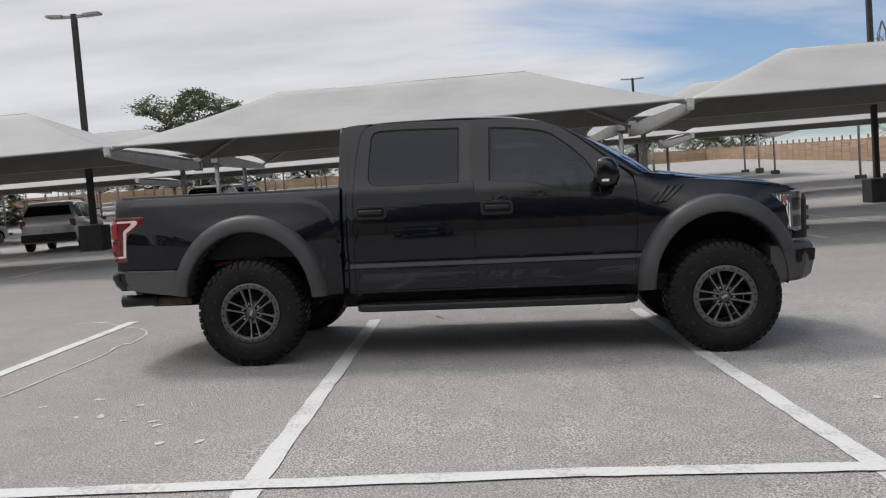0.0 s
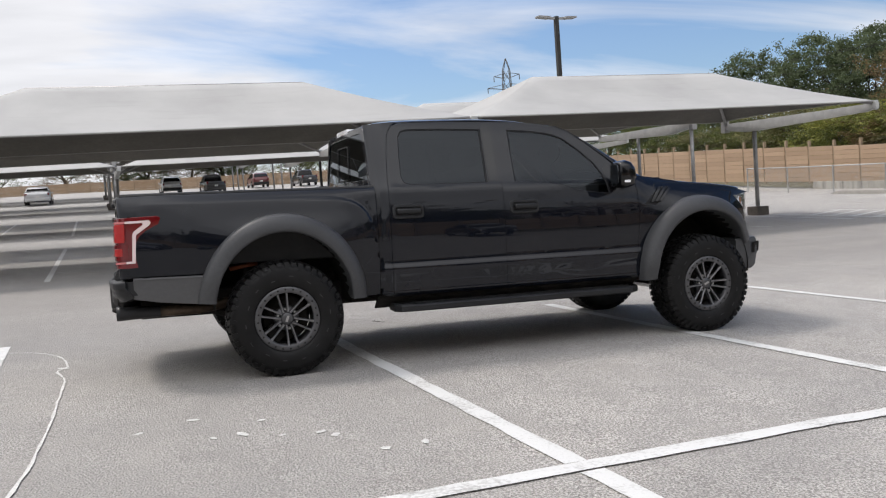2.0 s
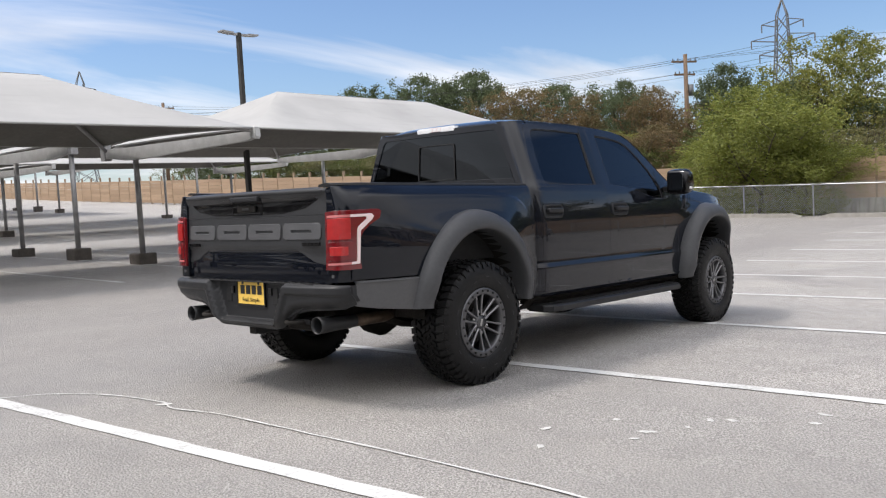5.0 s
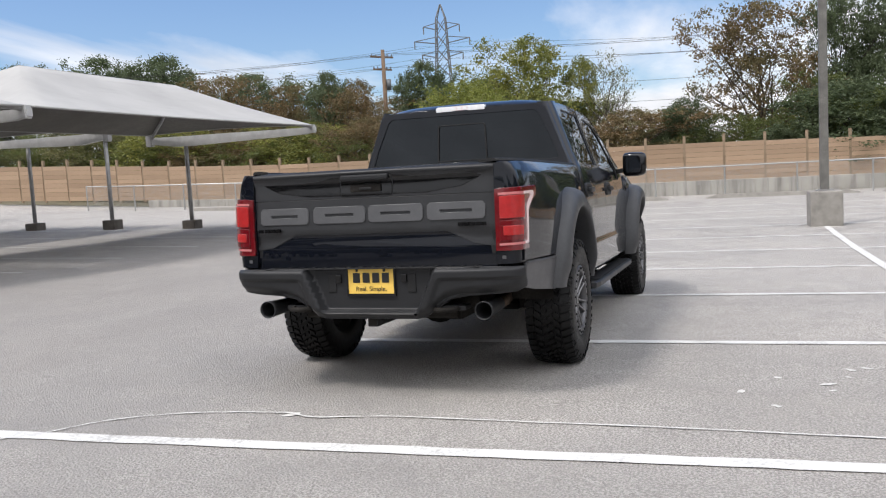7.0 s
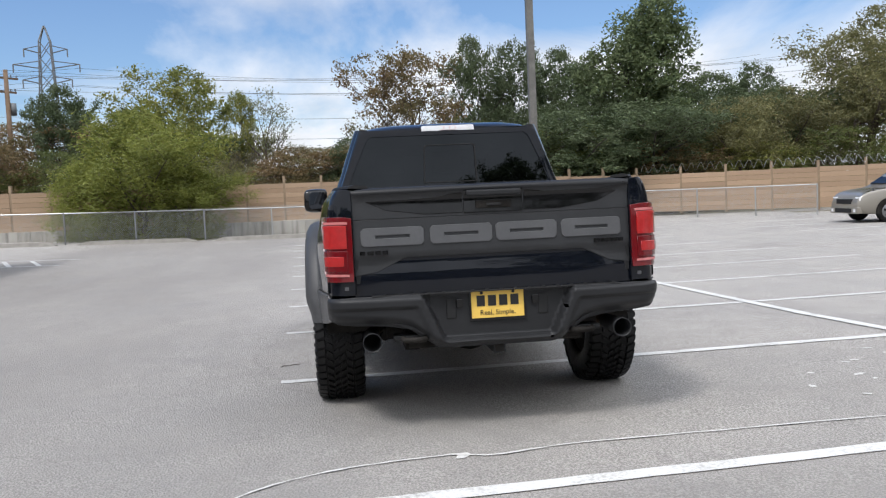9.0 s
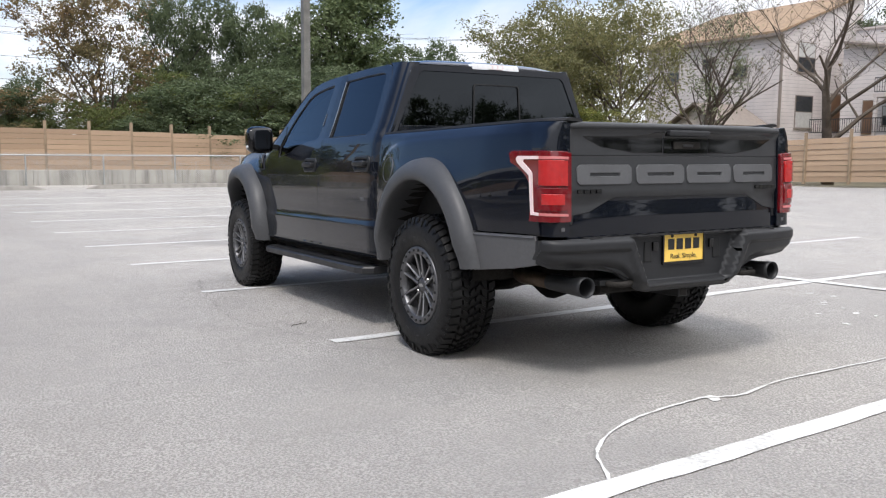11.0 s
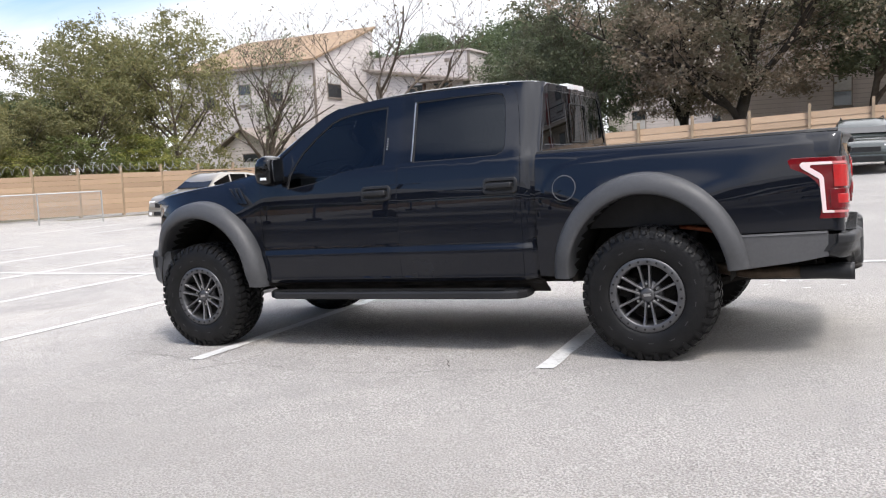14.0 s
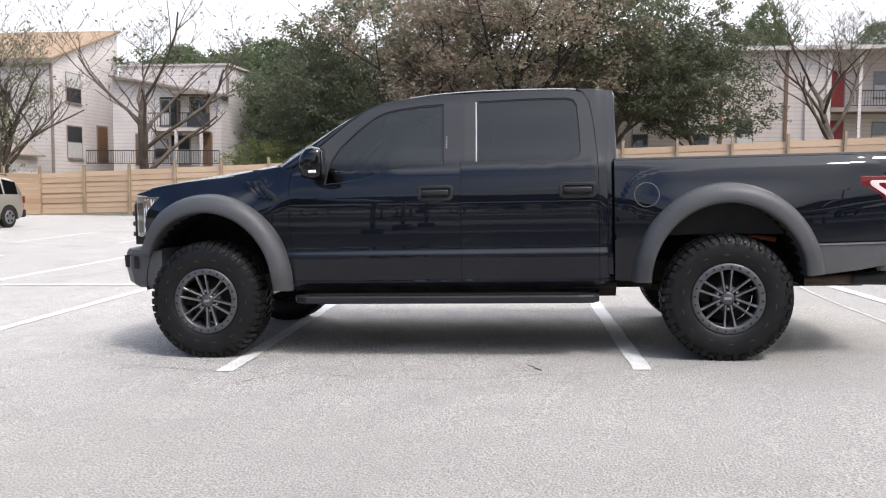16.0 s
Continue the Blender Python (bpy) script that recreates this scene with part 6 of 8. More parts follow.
def pylon(x, y, tall, turn=10):
    p = tagged(empty("pylon", pose(x, y, 0, 0, 0, turn)), "grey steel lattice power pylon far behind the trees", "pylon")
    bm = bmesh.new()
    n = 12
    wd = curve([(0, 3.2), (0.55, 1.3), (0.75, 0.95), (0.92, 0.75), (1.0, 0.05)])
    for k in range(n):
        z0, z1 = tall * k / n, tall * (k + 1) / n
        a, b = wd(k / n), wd((k + 1) / n)
        for i in range(4):
            c0, c1 = [(-1, -1), (1, -1), (1, 1), (-1, 1)][i], [(-1, -1), (1, -1), (1, 1), (-1, 1)][(i + 1) % 4]
            add_tube(bm, [(c0[0] * a, c0[1] * a, z0), (c0[0] * b, c0[1] * b, z1)], 0.11, 4, False)
            add_tube(bm, [(c0[0] * a, c0[1] * a, z0), (c1[0] * b, c1[1] * b, z1)], 0.06, 4, False)
            add_tube(bm, [(c1[0] * a, c1[1] * a, z0), (c0[0] * b, c0[1] * b, z1)], 0.06, 4, False)
    part("tower", bm, M_LATTICE, p, "lattice tower")
    for zz, w in ((0.72, 3.4), (0.80, 4.6), (0.88, 3.0)):
        for s in (-1, 1):
            bm = bmesh.new()
            add_tube(bm, [(0, s * 0.9, tall * zz - 0.6), (0, s * w, tall * zz)], 0.09, 4)
            add_tube(bm, [(0, s * 0.8, tall * zz + 0.5), (0, s * w, tall * zz)], 0.07, 4)
            arm = part("crossarm", bm, M_LATTICE, p, "lattice crossarm")
            part("insulator", tube([(0, s * w, tall * zz), (0, s * w, tall * zz - 1.2)], 0.10, 5), M_LATTICE, arm)


pylon(127.0, 44.2, 28.4)
pylon(78.5, 175.4, 31.9, 55)


def wire(a, b, sag, r=0.010):
    a, b = Vector(a), Vector(b)
    pts = []
    for k in range(25):
        s = k / 24
        q = a.lerp(b, s)
        q.z -= sag * 4 * s * (1 - s)
        pts.append(q)
    tagged(part("overhead_wire", tube(pts, r, 5), M_WIRE), "thin dark overhead wire strung between poles", "wire", "overhead wires")


for dz, dx in ((0.0, 0.0), (0.0, 0.7), (-0.85, 0.3), (-2.4, 0.0), (-3.6, 0.1)):
    wire((44.0 + dx, 19.75, 9.1 + dz), (46.0 + dx, -32.0, 9.2 + dz), 0.8)
    wire((44.0 + dx, 19.75, 9.1 + dz), (30.5 + dx, 59.0, 9.2 + dz), 0.6)
for dy, z in ((4.6, 22.0), (-4.6, 22.0), (3.2, 20.0), (-3.2, 19.6)):
    wire((127, 44.2 + dy, z), (160, -90 + dy, z + 4), 3.5, 0.022)
    wire((127, 44.2 + dy, z), (78.5 - dy * 0.8, 175.4 + dy * 0.55, z + 3.2), 4.5, 0.022)

# ================================================================ boundary walls and fences
def board_material():
    k = Nodes("warm_fence_boards")
    g = k.noise(3.0, 5, 0.6, stretch=(1, 1, 14))
    c = k.mix(k.ramp(g, 0.3, 0.7), (0.35, 0.24, 0.155), (0.50, 0.365, 0.25))
    c = k.mix(k.math("MULTIPLY", k.random(), 0.45), c, (0.20, 0.135, 0.085))
    c = k.mix(k.ramp(k.noise(1.1, 5), 0.55, 0.8, 0, 0.45), c, (0.21, 0.16, 0.115))
    k.put("Base Color", c)
    k.put("Roughness", 0.82)
    k.bump(g, 0.3, 0.006)
    return k.m


M_BOARD = board_material()
M_FPOST = simple("grey_weathered_post", (0.30, 0.225, 0.15), 0.85, var=0.25, scale=5, bump=0.3)
M_GALV = simple("galvanised_pipe", (0.42, 0.43, 0.43), 0.4, 0.7, var=0.12)


def wall_material():
    k = Nodes("stained_concrete_wall")
    c = k.mix(k.ramp(k.noise(1.2, 5), 0.3, 0.7), (0.30, 0.285, 0.25), (0.42, 0.40, 0.36))
    drip = k.ramp(k.noise(2.2, 6, 0.65, stretch=(1.6, 1.6, 0.14)), 0.46, 0.68)
    c = k.mix(k.math("MULTIPLY", drip, 0.75), c, (0.085, 0.078, 0.068))
    k.put("Base Color", c)
    k.put("Roughness", 0.92)
    k.bump(k.noise(35, 3), 0.4, 0.006)
    return k.m


M_WALL = wall_material()


def mesh_material():
    k = Nodes("chain_link_mesh")
    mp = k.n.new("ShaderNodeMapping")
    mp.inputs["Rotation"].default_value = (0, radians(45), 0)
    k.l.new(k.co.outputs["Object"], mp.inputs[0])
    sp = k.n.new("ShaderNodeSeparateXYZ")
    k.l.new(mp.outputs[0], sp.inputs[0])
    lines = None
    for ax in (0, 2):
        w = k.math("ABSOLUTE", k.math("SUBTRACT", k.math("FRACT", k.math("MULTIPLY", sp.outputs[ax], 17.0)), 0.5))
        w = k.math("LESS_THAN", w, 0.055)
        lines = w if lines is None else k.math("MAXIMUM", lines, w)
    k.put("Base Color", (0.40, 0.41, 0.41, 1))
    k.put("Metallic", 0.6)
    k.put("Roughness", 0.45)
    k.put("Alpha", lines)
    return k.m


M_MESH = mesh_material()


def timber_fence(name, p0, p1, bay, foot_at, top_at, label, wire_top=False):
    """Posts with horizontal boards between them; foot_at and top_at give heights along it, from 0 to 1."""
    (x0, y0), (x1, y1) = p0, p1
    length = math.hypot(x1 - x0, y1 - y0)
    n = round(length / bay)
    b = length / n
    ang = math.atan2(y1 - y0, x1 - x0)
    f = tagged(empty(name, pose(x0, y0, 0, 0, 0, math.degrees(ang))), label, "fence", kind="structure")
    rnd = random.Random(n)
    rows = 8
    bm = box(-b / 2 + 0.05, b / 2 - 0.05, -0.018, 0.018, 0, 1)
    board_me = bpy.data.meshes.new("board")
    bm.to_mesh(board_me)
    bm.free()
    board_me.materials.append(M_BOARD)
    bm = box(-0.055, 0.055, -0.06, 0.06, 0, 1, None, 0)
    post_me = bpy.data.meshes.new("post")
    bm.to_mesh(post_me)
    bm.free()
    post_me.materials.append(M_FPOST)
    for i in range(n + 1):
        s = i / n
        foot, top = foot_at(s), top_at(s)
        o = part_mesh("post", post_me, None, f)
        o.location, o.scale = (i * b, -0.03, foot - 0.1), (1, 1, top - foot + 0.42 + rnd.uniform(-0.03, 0.03))
        if i == n:
            break
        sm = (i + 0.5) / n
        foot, top = foot_at(sm), top_at(sm)
        lean = math.degrees(math.atan2(foot_at(s + 1 / n) - foot_at(s), b))
        bh = (top - foot) / rows
        for j in range(rows):
            o = part_mesh("board", board_me, None, f)
            o.location = ((i + 0.5) * b, 0.03 + 0.012 * (j % 2) + rnd.uniform(-0.004, 0.004), foot + j * bh)
            o.scale = (1, 1, bh * 1.02 - 0.016)
            o.rotation_euler = (radians(-7.0), radians(rnd.uniform(-0.25, 0.25) - lean), 0)
    if wire_top:
        # coiled wire along the top
        bm = bmesh.new()
        pts = []
        m = int(length * 14)
        for k in range(m):
            s = k / m
            a = 2 * math.pi * s * length / 0.42
            pts.append((s * length, 0.16 * math.cos(a * 0.97), top_at(s) + 0.28 + 0.19 * math.sin(a)))
        add_tube(bm, pts, 0.009, 4)
        part("coiled_wire", bm, M_GALV, f, "coiled security wire along the top")
    return f


def chain_link(pts, foot_lift, tall, label):
    f = tagged(empty("chain_link_fence"), label, "fence", kind="structure")
    k = 0
    for (x0, y0), (x1, y1) in zip(pts, pts[1:]):
        length = math.hypot(x1 - x0, y1 - y0)
        n = max(1, round(length / 2.7))
        top = []
        for i in range(n + 1):
            x, y = x0 + (x1 - x0) * i / n, y0 + (y1 - y0) * i / n
            z = height(x, y) + foot_lift
            part("pipe_post", tube([(x, y, z - 0.3), (x, y, z + tall + 0.03)], 0.03, 8), M_GALV, f)
            top.append((x, y, z + tall))
        part("top_rail", tube(top, 0.024, 8), M_GALV, f)
        ang = math.atan2(y1 - y0, x1 - x0)
        bm = bmesh.new()
        v = [bm.verts.new(p) for p in ((0, 0, 0), (length, 0, height(x1, y1) - height(x0, y0)), (length, 0, height(x1, y1) - height(x0, y0) + tall), (0, 0, tall))]
        bm.faces.new(v)
        o = part("mesh", bm, M_MESH, f, "thin wire mesh")
        o.matrix_basis = pose(x0, y0, height(x0, y0) + foot_lift, 0, 0, math.degrees(ang))
    return f


fence_foot = curve([(-10.5, 0.30), (3, 0.36), (20, 0.45), (37, 0.95), (52, 1.62), (70, 2.45), (112, 4.25)])
fence_top = curve([(-10.5, 1.68), (3, 1.98), (20, 2.10), (37, 2.85), (52, 3.45), (70, 4.15), (112, 5.95)])
LOT_END = 112.0


def ramp_line(a, b):
    return lambda s: a + (b - a) * s


# retaining wall under the timber fence, in cast panels
wall_e = tagged(empty("wall_east"), "low stained grey concrete wall under the board fence", "wall", kind="structure")
for k in range(21):
    v0, v1 = -10.4 + 1.9 * k, -10.4 + 1.9 * (k + 1) - 0.012
    ring = []
    for v in (v0, v1):
        f = (v + 10.5) / 82.5
        uu = 31.0 + 2.0 * f
        lo, hi = height(*lot(uu, v)) - 0.3, fence_foot(v) + 0.01
        ring.append([(*lot(uu - 0.16, v), lo), (*lot(uu - 0.14, v), hi - 0.015), (*lot(uu - 0.125, v), hi), (*lot(uu + 0.12, v), hi), (*lot(uu + 0.12, v), lo)])
    part("wall_panel", loft(ring), M_WALL, wall_e)
chain_link([lot(29.0, 31.0), lot(28.3, 14.0), lot(28.3, -9.6), lot(24.2, -15.2)], 0.03, 1.18, "galvanised chain-link fence along the kerb")
for a, b in ((-9.0, -4.6), (-3.8, 1.6), (3.0, 8.4), (9.0, 13.4), (14.2, 18.6), (19.4, 24.4)):     # pale kerb pieces before the fence
    rings = [[(*lot(27.55, v), height(*lot(27.55, v)) - 0.05), (*lot(27.60, v), height(*lot(27.6, v)) + h), (*lot(27.9, v), height(*lot(27.9, v)) + h), (*lot(27.95, v), height(*lot(27.95, v)) - 0.05)] for v, h in ((a, 0.03), (a + 0.4, 0.14), (b - 0.4, 0.14), (b, 0.03))]
    tagged(part("kerb", loft(rings), M_BLOCK), "short pale concrete kerb before the fence", "kerb", "kerbs", "structure")

timber_fence("timber_fence", lot(31.0, -10.5), lot(34.0, LOT_END), 1.62, lambda s: fence_foot(-10.5 + (LOT_END + 10.5) * s), lambda s: fence_top(-10.5 + (LOT_END + 10.5) * s), "warm brown horizontal board fence along the lot's edge")
timber_fence("timber_fence", (24.5, -31.5), lot(31.0, -10.5), 2.0, ramp_line(-0.25, -0.05), ramp_line(1.72, 1.65), "brown horizontal board fence with coiled wire on top", True)
timber_fence("timber_fence", (24.5, -31.5), (-22.0, -31.5), 2.32, ramp_line(-0.25, 1.35), ramp_line(1.72, 3.80), "brown horizontal board fence before the houses")
timber_fence("timber_fence", lot(34.0, LOT_END), lot(-62.0, LOT_END), 2.6, ramp_line(4.15, 4.45), ramp_line(5.95, 6.25), "brown horizontal board fence beyond the canopies")
strip("leaf_litter", [(24.3, -30.9), (0.0, -30.9), (-22.0, -30.9)], 1.1, M_SOIL, "brown fallen leaves along the foot of the fence", 0.012, 0.16)
strip("leaf_litter", [(24.2, -30.4), lot(27.3, -16.0)], 0.9, M_SOIL, "brown fallen leaves along the foot of the fence", 0.012, 0.16)

# ================================================================ houses behind the fence
def siding(name, col):
    k = Nodes(name)
    sp = k.n.new("ShaderNodeSeparateXYZ")
    k.l.new(k.co.outputs["Object"], sp.inputs[0])
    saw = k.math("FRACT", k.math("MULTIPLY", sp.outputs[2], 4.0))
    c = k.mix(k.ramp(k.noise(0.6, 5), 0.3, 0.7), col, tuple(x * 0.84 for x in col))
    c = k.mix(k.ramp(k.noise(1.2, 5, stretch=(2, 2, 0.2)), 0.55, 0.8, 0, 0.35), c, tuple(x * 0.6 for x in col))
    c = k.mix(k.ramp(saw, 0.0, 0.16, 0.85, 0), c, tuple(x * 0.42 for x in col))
    k.put("Base Color", c)
    k.put("Roughness", 0.75)
    k.bump(saw, 0.7, 0.03)
    return k.m


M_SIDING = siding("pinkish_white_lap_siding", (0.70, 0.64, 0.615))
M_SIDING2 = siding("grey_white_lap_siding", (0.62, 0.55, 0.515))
M_SHINGLE = simple("tan_roof_shingles", (0.31, 0.215, 0.135), 0.9, var=0.3, scale=2.5, bump=0.6, bump_scale=14)
M_FASCIA = simple("grey_brown_fascia", (0.24, 0.20, 0.17), 0.7, var=0.2)
M_HWIN = simple("dark_house_glass", (0.035, 0.04, 0.045), 0.12, var=0.3, scale=2, coat=0.8)
M_BLIND = simple("pale_window_blind", (0.50, 0.49, 0.47), 0.7, var=0.15)
M_DOORB = simple("brown_door_paint", (0.15, 0.085, 0.05), 0.5)
M_DOORR = simple("red_door_paint", (0.28, 0.025, 0.02), 0.5)
M_RAILD = simple("dark_balcony_rail", (0.03, 0.03, 0.032), 0.6)


def h_window(h, x, y, z, w, t, blind=False):
    """A window in a wall that faces +y."""
    fr = part("window", box(x - w / 2, x + w / 2, y - 0.05, y + 0.03, z, z + t, None, 0), M_FASCIA, h, "dark framed window")
    part("pane", box(x - w / 2 + 0.07, x + w / 2 - 0.07, y + 0.031, y + 0.04, z + 0.07, z + t * 0.5 - 0.03), M_BLIND if blind else M_HWIN, fr)
    part("pane", box(x - w / 2 + 0.07, x + w / 2 - 0.07, y + 0.031, y + 0.04, z + t * 0.5 + 0.03, z + t - 0.07), M_BLIND if not blind else M_HWIN, fr)
    part("sill", box(x - w / 2 - 0.05, x + w / 2 + 0.05, y, y + 0.09, z - 0.06, z), M_FASCIA, fr)


def side_window(h, x, y, z, w, t, blind=False):
    """A window in a wall that faces -x."""
    fr = part("window", box(x - 0.03, x + 0.05, y - w / 2, y + w / 2, z, z + t), M_FASCIA, h, "dark framed window")
    for a, b, m in ((0.07, t * 0.5 - 0.03, M_BLIND if blind else M_HWIN), (t * 0.5 + 0.03, t - 0.07, M_HWIN if blind else M_BLIND)):
        part("pane", box(x - 0.04, x - 0.031, y - w / 2 + 0.09, y + w / 2 - 0.09, z + a, z + b), m, fr)
    part("sill", box(x - 0.09, x, y - w / 2 - 0.05, y + w / 2 + 0.05, z - 0.06, z), M_FASCIA, fr)


def h_door(h, x, y, z, w, t, m):
    d = part("door", box(x - w / 2, x + w / 2, y - 0.05, y + 0.035, z, z + t), M_FASCIA, h, "panelled front door")
    part("door_leaf", box(x - w / 2 + 0.07, x + w / 2 - 0.07, y + 0.036, y + 0.055, z, z + t - 0.07), m, d)


def railing(h, x0, x1, y, z, t=1.0):
    r = part("railing", box(x0, x1, y - 0.03, y + 0.03, z + t - 0.06, z + t), M_RAILD, h, "dark metal balcony railing")
    part("bottom_rail", box(x0, x1, y - 0.02, y + 0.02, z + 0.08, z + 0.13), M_RAILD, r)
    n = int(abs(x1 - x0) / 0.16)
    for k in range(n + 1):
        x = x0 + (x1 - x0) * k / n
        part("baluster", box(x - 0.012, x + 0.012, y - 0.012, y + 0.012, z + 0.1, z + t - 0.05), M_RAILD, r)


def ext(x0, y0, x1, y1, z0, ztops, m, h, name="wall"):
    """A house volume with walls up to given heights at its four corners: (x0,y0) (x1,y0) (x1,y1) (x0,y1)."""
    bm = bmesh.new()
    c = [(x0, y0), (x1, y0), (x1, y1), (x0, y1)]
    lo = [bm.verts.new((x, y, z0)) for x, y in c]
    hi = [bm.verts.new((x, y, z)) for (x, y), z in zip(c, ztops)]
    bm.faces.new(lo[::-1])
    bm.faces.new(hi)
    for k in range(4):
        bm.faces.new((lo[k], lo[(k + 1) % 4], hi[(k + 1) % 4], hi[k]))
    bmesh.ops.recalc_face_normals(bm, faces=bm.faces[:])
    return part(name, bm, m, h)


def slab_roof(h, pts, t, m, name="roof"):
    bm = bmesh.new()
    lo = [bm.verts.new(p) for p in pts]
    hi = [bm.verts.new((x, y, z + t)) for x, y, z in pts]
    bm.faces.new(lo[::-1])
    bm.faces.new(hi)
    for k in range(len(pts)):
        bm.faces.new((lo[k], lo[(k + 1) % len(pts)], hi[(k + 1) % len(pts)], hi[k]))
    bmesh.ops.recalc_face_normals(bm, faces=bm.faces[:])
    return part(name, bm, m, h)


ha = tagged(empty("apartment_house"), "two-storey pale sided apartment house with balconies and a tan roof", "house")
GZ = 1.2
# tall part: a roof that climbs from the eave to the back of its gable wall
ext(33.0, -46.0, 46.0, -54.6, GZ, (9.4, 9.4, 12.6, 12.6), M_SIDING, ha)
slab_roof(ha, [(32.75, -45.6, 9.36), (46.6, -45.6, 9.36), (46.6, -54.8, 12.75), (32.75, -54.8, 12.75)], 0.16, M_SHINGLE)
part("corner_trim", box(32.93, 33.09, -46.06, -45.93, GZ, 9.3), M_FASCIA, ha, "grey corner trim")
part("fascia", box(32.7, 46.6, -45.62, -45.56, 9.16, 9.36), M_FASCIA, ha, "grey gutter board along the eave")
for z, t, blind in ((6.8, 2.1, False), (2.95, 2.3, True)):
    side_window(ha, 33.0, -48.55, z, 1.9, t, blind)
part("door", box(32.955, 33.02, -52.9, -51.4, 2.8, 5.5), M_FASCIA, ha, "panelled front door")
part("door_leaf", box(32.93, 32.954, -52.8, -51.5, 2.8, 5.4), M_DOORB, ha)
for x, z, b in ((36.5, 6.6, False), (39.5, 6.6, True), (43.0, 6.6, False), (36.8, 3.0, True), (41.5, 3.0, False)):
    h_window(ha, x, -46.0, z, 1.2, 1.6, b)
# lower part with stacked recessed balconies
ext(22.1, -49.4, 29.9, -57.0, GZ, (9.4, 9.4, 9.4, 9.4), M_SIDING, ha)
slab_roof(ha, [(21.95, -49.3, 9.4), (30.0, -49.3, 9.4), (30.0, -57.2, 9.4), (21.95, -57.2, 9.4)], 0.14, M_SIDING2, "parapet_cap")
part("corner_trim", box(22.04, 22.2, -49.46, -49.34, 7.2, 9.38), M_FASCIA, ha, "grey corner trim")
part("wall_vent", box(23.6, 24.0, -49.42, -49.36, 8.75, 9.0), M_FASCIA, ha, "small grey wall vent")
ext(22.1, -48.2, 29.9, -49.4, GZ, (7.2, 8.5, 8.5, 7.2), M_SIDING, ha)
slab_roof(ha, [(21.8, -47.7, 7.12), (29.9, -47.7, 8.47), (29.9, -49.4, 8.6), (21.8, -49.4, 7.25)], 0.14, M_FASCIA)
for x, w in ((25.8, 1.35), (23.7, 1.3)):
    # no hollow here: a dark panel on the wall stands for the balcony's shade
    part("recess", box(x - w / 2, x + w / 2, -48.3, -48.17, 5.15, 7.15), M_HWIN, ha, "flat dark panel drawn as the shade inside a balcony recess")
    part("recess_side", box(x - w / 2 - 0.12, x - w / 2, -48.2, -47.9, 5.15, 7.2), M_DOORB, ha, "brown screen beside the balcony")
    h_window(ha, x + 0.25, -48.16, 5.2, 0.7, 1.8, True)
    part("balcony_deck", box(x - w / 2 - 0.3, x + w / 2 + 0.3, -48.2, -46.9, 4.78, 5.0), M_SIDING2, ha, "balcony deck")
    railing(ha, x - w / 2 - 0.25, x + w / 2 + 0.25, -46.95, 5.0)
part("balcony_roof", box(22.9, 25.1, -48.2, -47.0, 7.22, 7.42), M_FASCIA, ha, "small flat roof over the balconies")
part("balcony_cover", box(22.35, 23.95, -46.9, -46.86, 5.05, 5.95), M_RAILD, ha, "dark cloth on the balcony rail")
for x in (23.0, 24.75, 26.6):
    part("balcony_post", box(x - 0.09, x + 0.09, -47.05, -46.87, GZ, 4.78), M_SIDING, ha, "pale balcony post")
for x in (27.8, 23.2):
    h_door(ha, x, -48.17, 2.5, 0.95, 2.2, M_DOORB)
h_window(ha, 25.0, -48.17, 2.6, 1.4, 2.0, True)
h_window(ha, 26.4, -48.17, 3.0, 1.0, 1.3)
railing(ha, 21.6, 31.0, -46.6, 2.5)

hs = tagged(empty("garden_shed"), "small white gabled outbuilding behind the fence", "shed")
ext(33.5, -41.0, 38.0, -45.0, 0.3, (3.0, 3.0, 3.0, 3.0), M_SIDING, hs)
slab_roof(hs, [(33.1, -40.6, 2.95), (35.75, -40.6, 4.5), (35.75, -45.3, 4.5), (33.1, -45.3, 2.95)], 0.12, M_FASCIA)
slab_roof(hs, [(35.75, -40.6, 4.5), (38.4, -40.6, 2.95), (38.4, -45.3, 2.95), (35.75, -45.3, 4.5)], 0.12, M_FASCIA)
part("gable", prism([(33.5, 2.98), (38.0, 2.98), (35.75, 4.4)], 0.1, Matrix.Translation((0, -41.1, 0))), M_SIDING, hs)
h_window(hs, 35.2, -41.0, 1.6, 1.5, 1.2, True)

hf = tagged(empty("far_house"), "pale sided house seen under the oak crowns", "house")
ext(5.0, -60.0, 15.0, -68.0, GZ, (7.6, 7.6, 7.6, 7.6), M_SIDING, hf)
slab_roof(hf, [(4.6, -59.5, 7.5), (15.4, -59.5, 7.5), (15.4, -64.0, 9.4), (4.6, -64.0, 9.4)], 0.16, M_FASCIA)
slab_roof(hf, [(4.6, -64.0, 9.4), (15.4, -64.0, 9.4), (15.4, -68.5, 7.5), (4.6, -68.5, 7.5)], 0.16, M_FASCIA)
for x in (6.6, 9.4, 12.6):
    h_window(hf, x, -60.0, 3.4, 1.1, 1.5, x > 9)

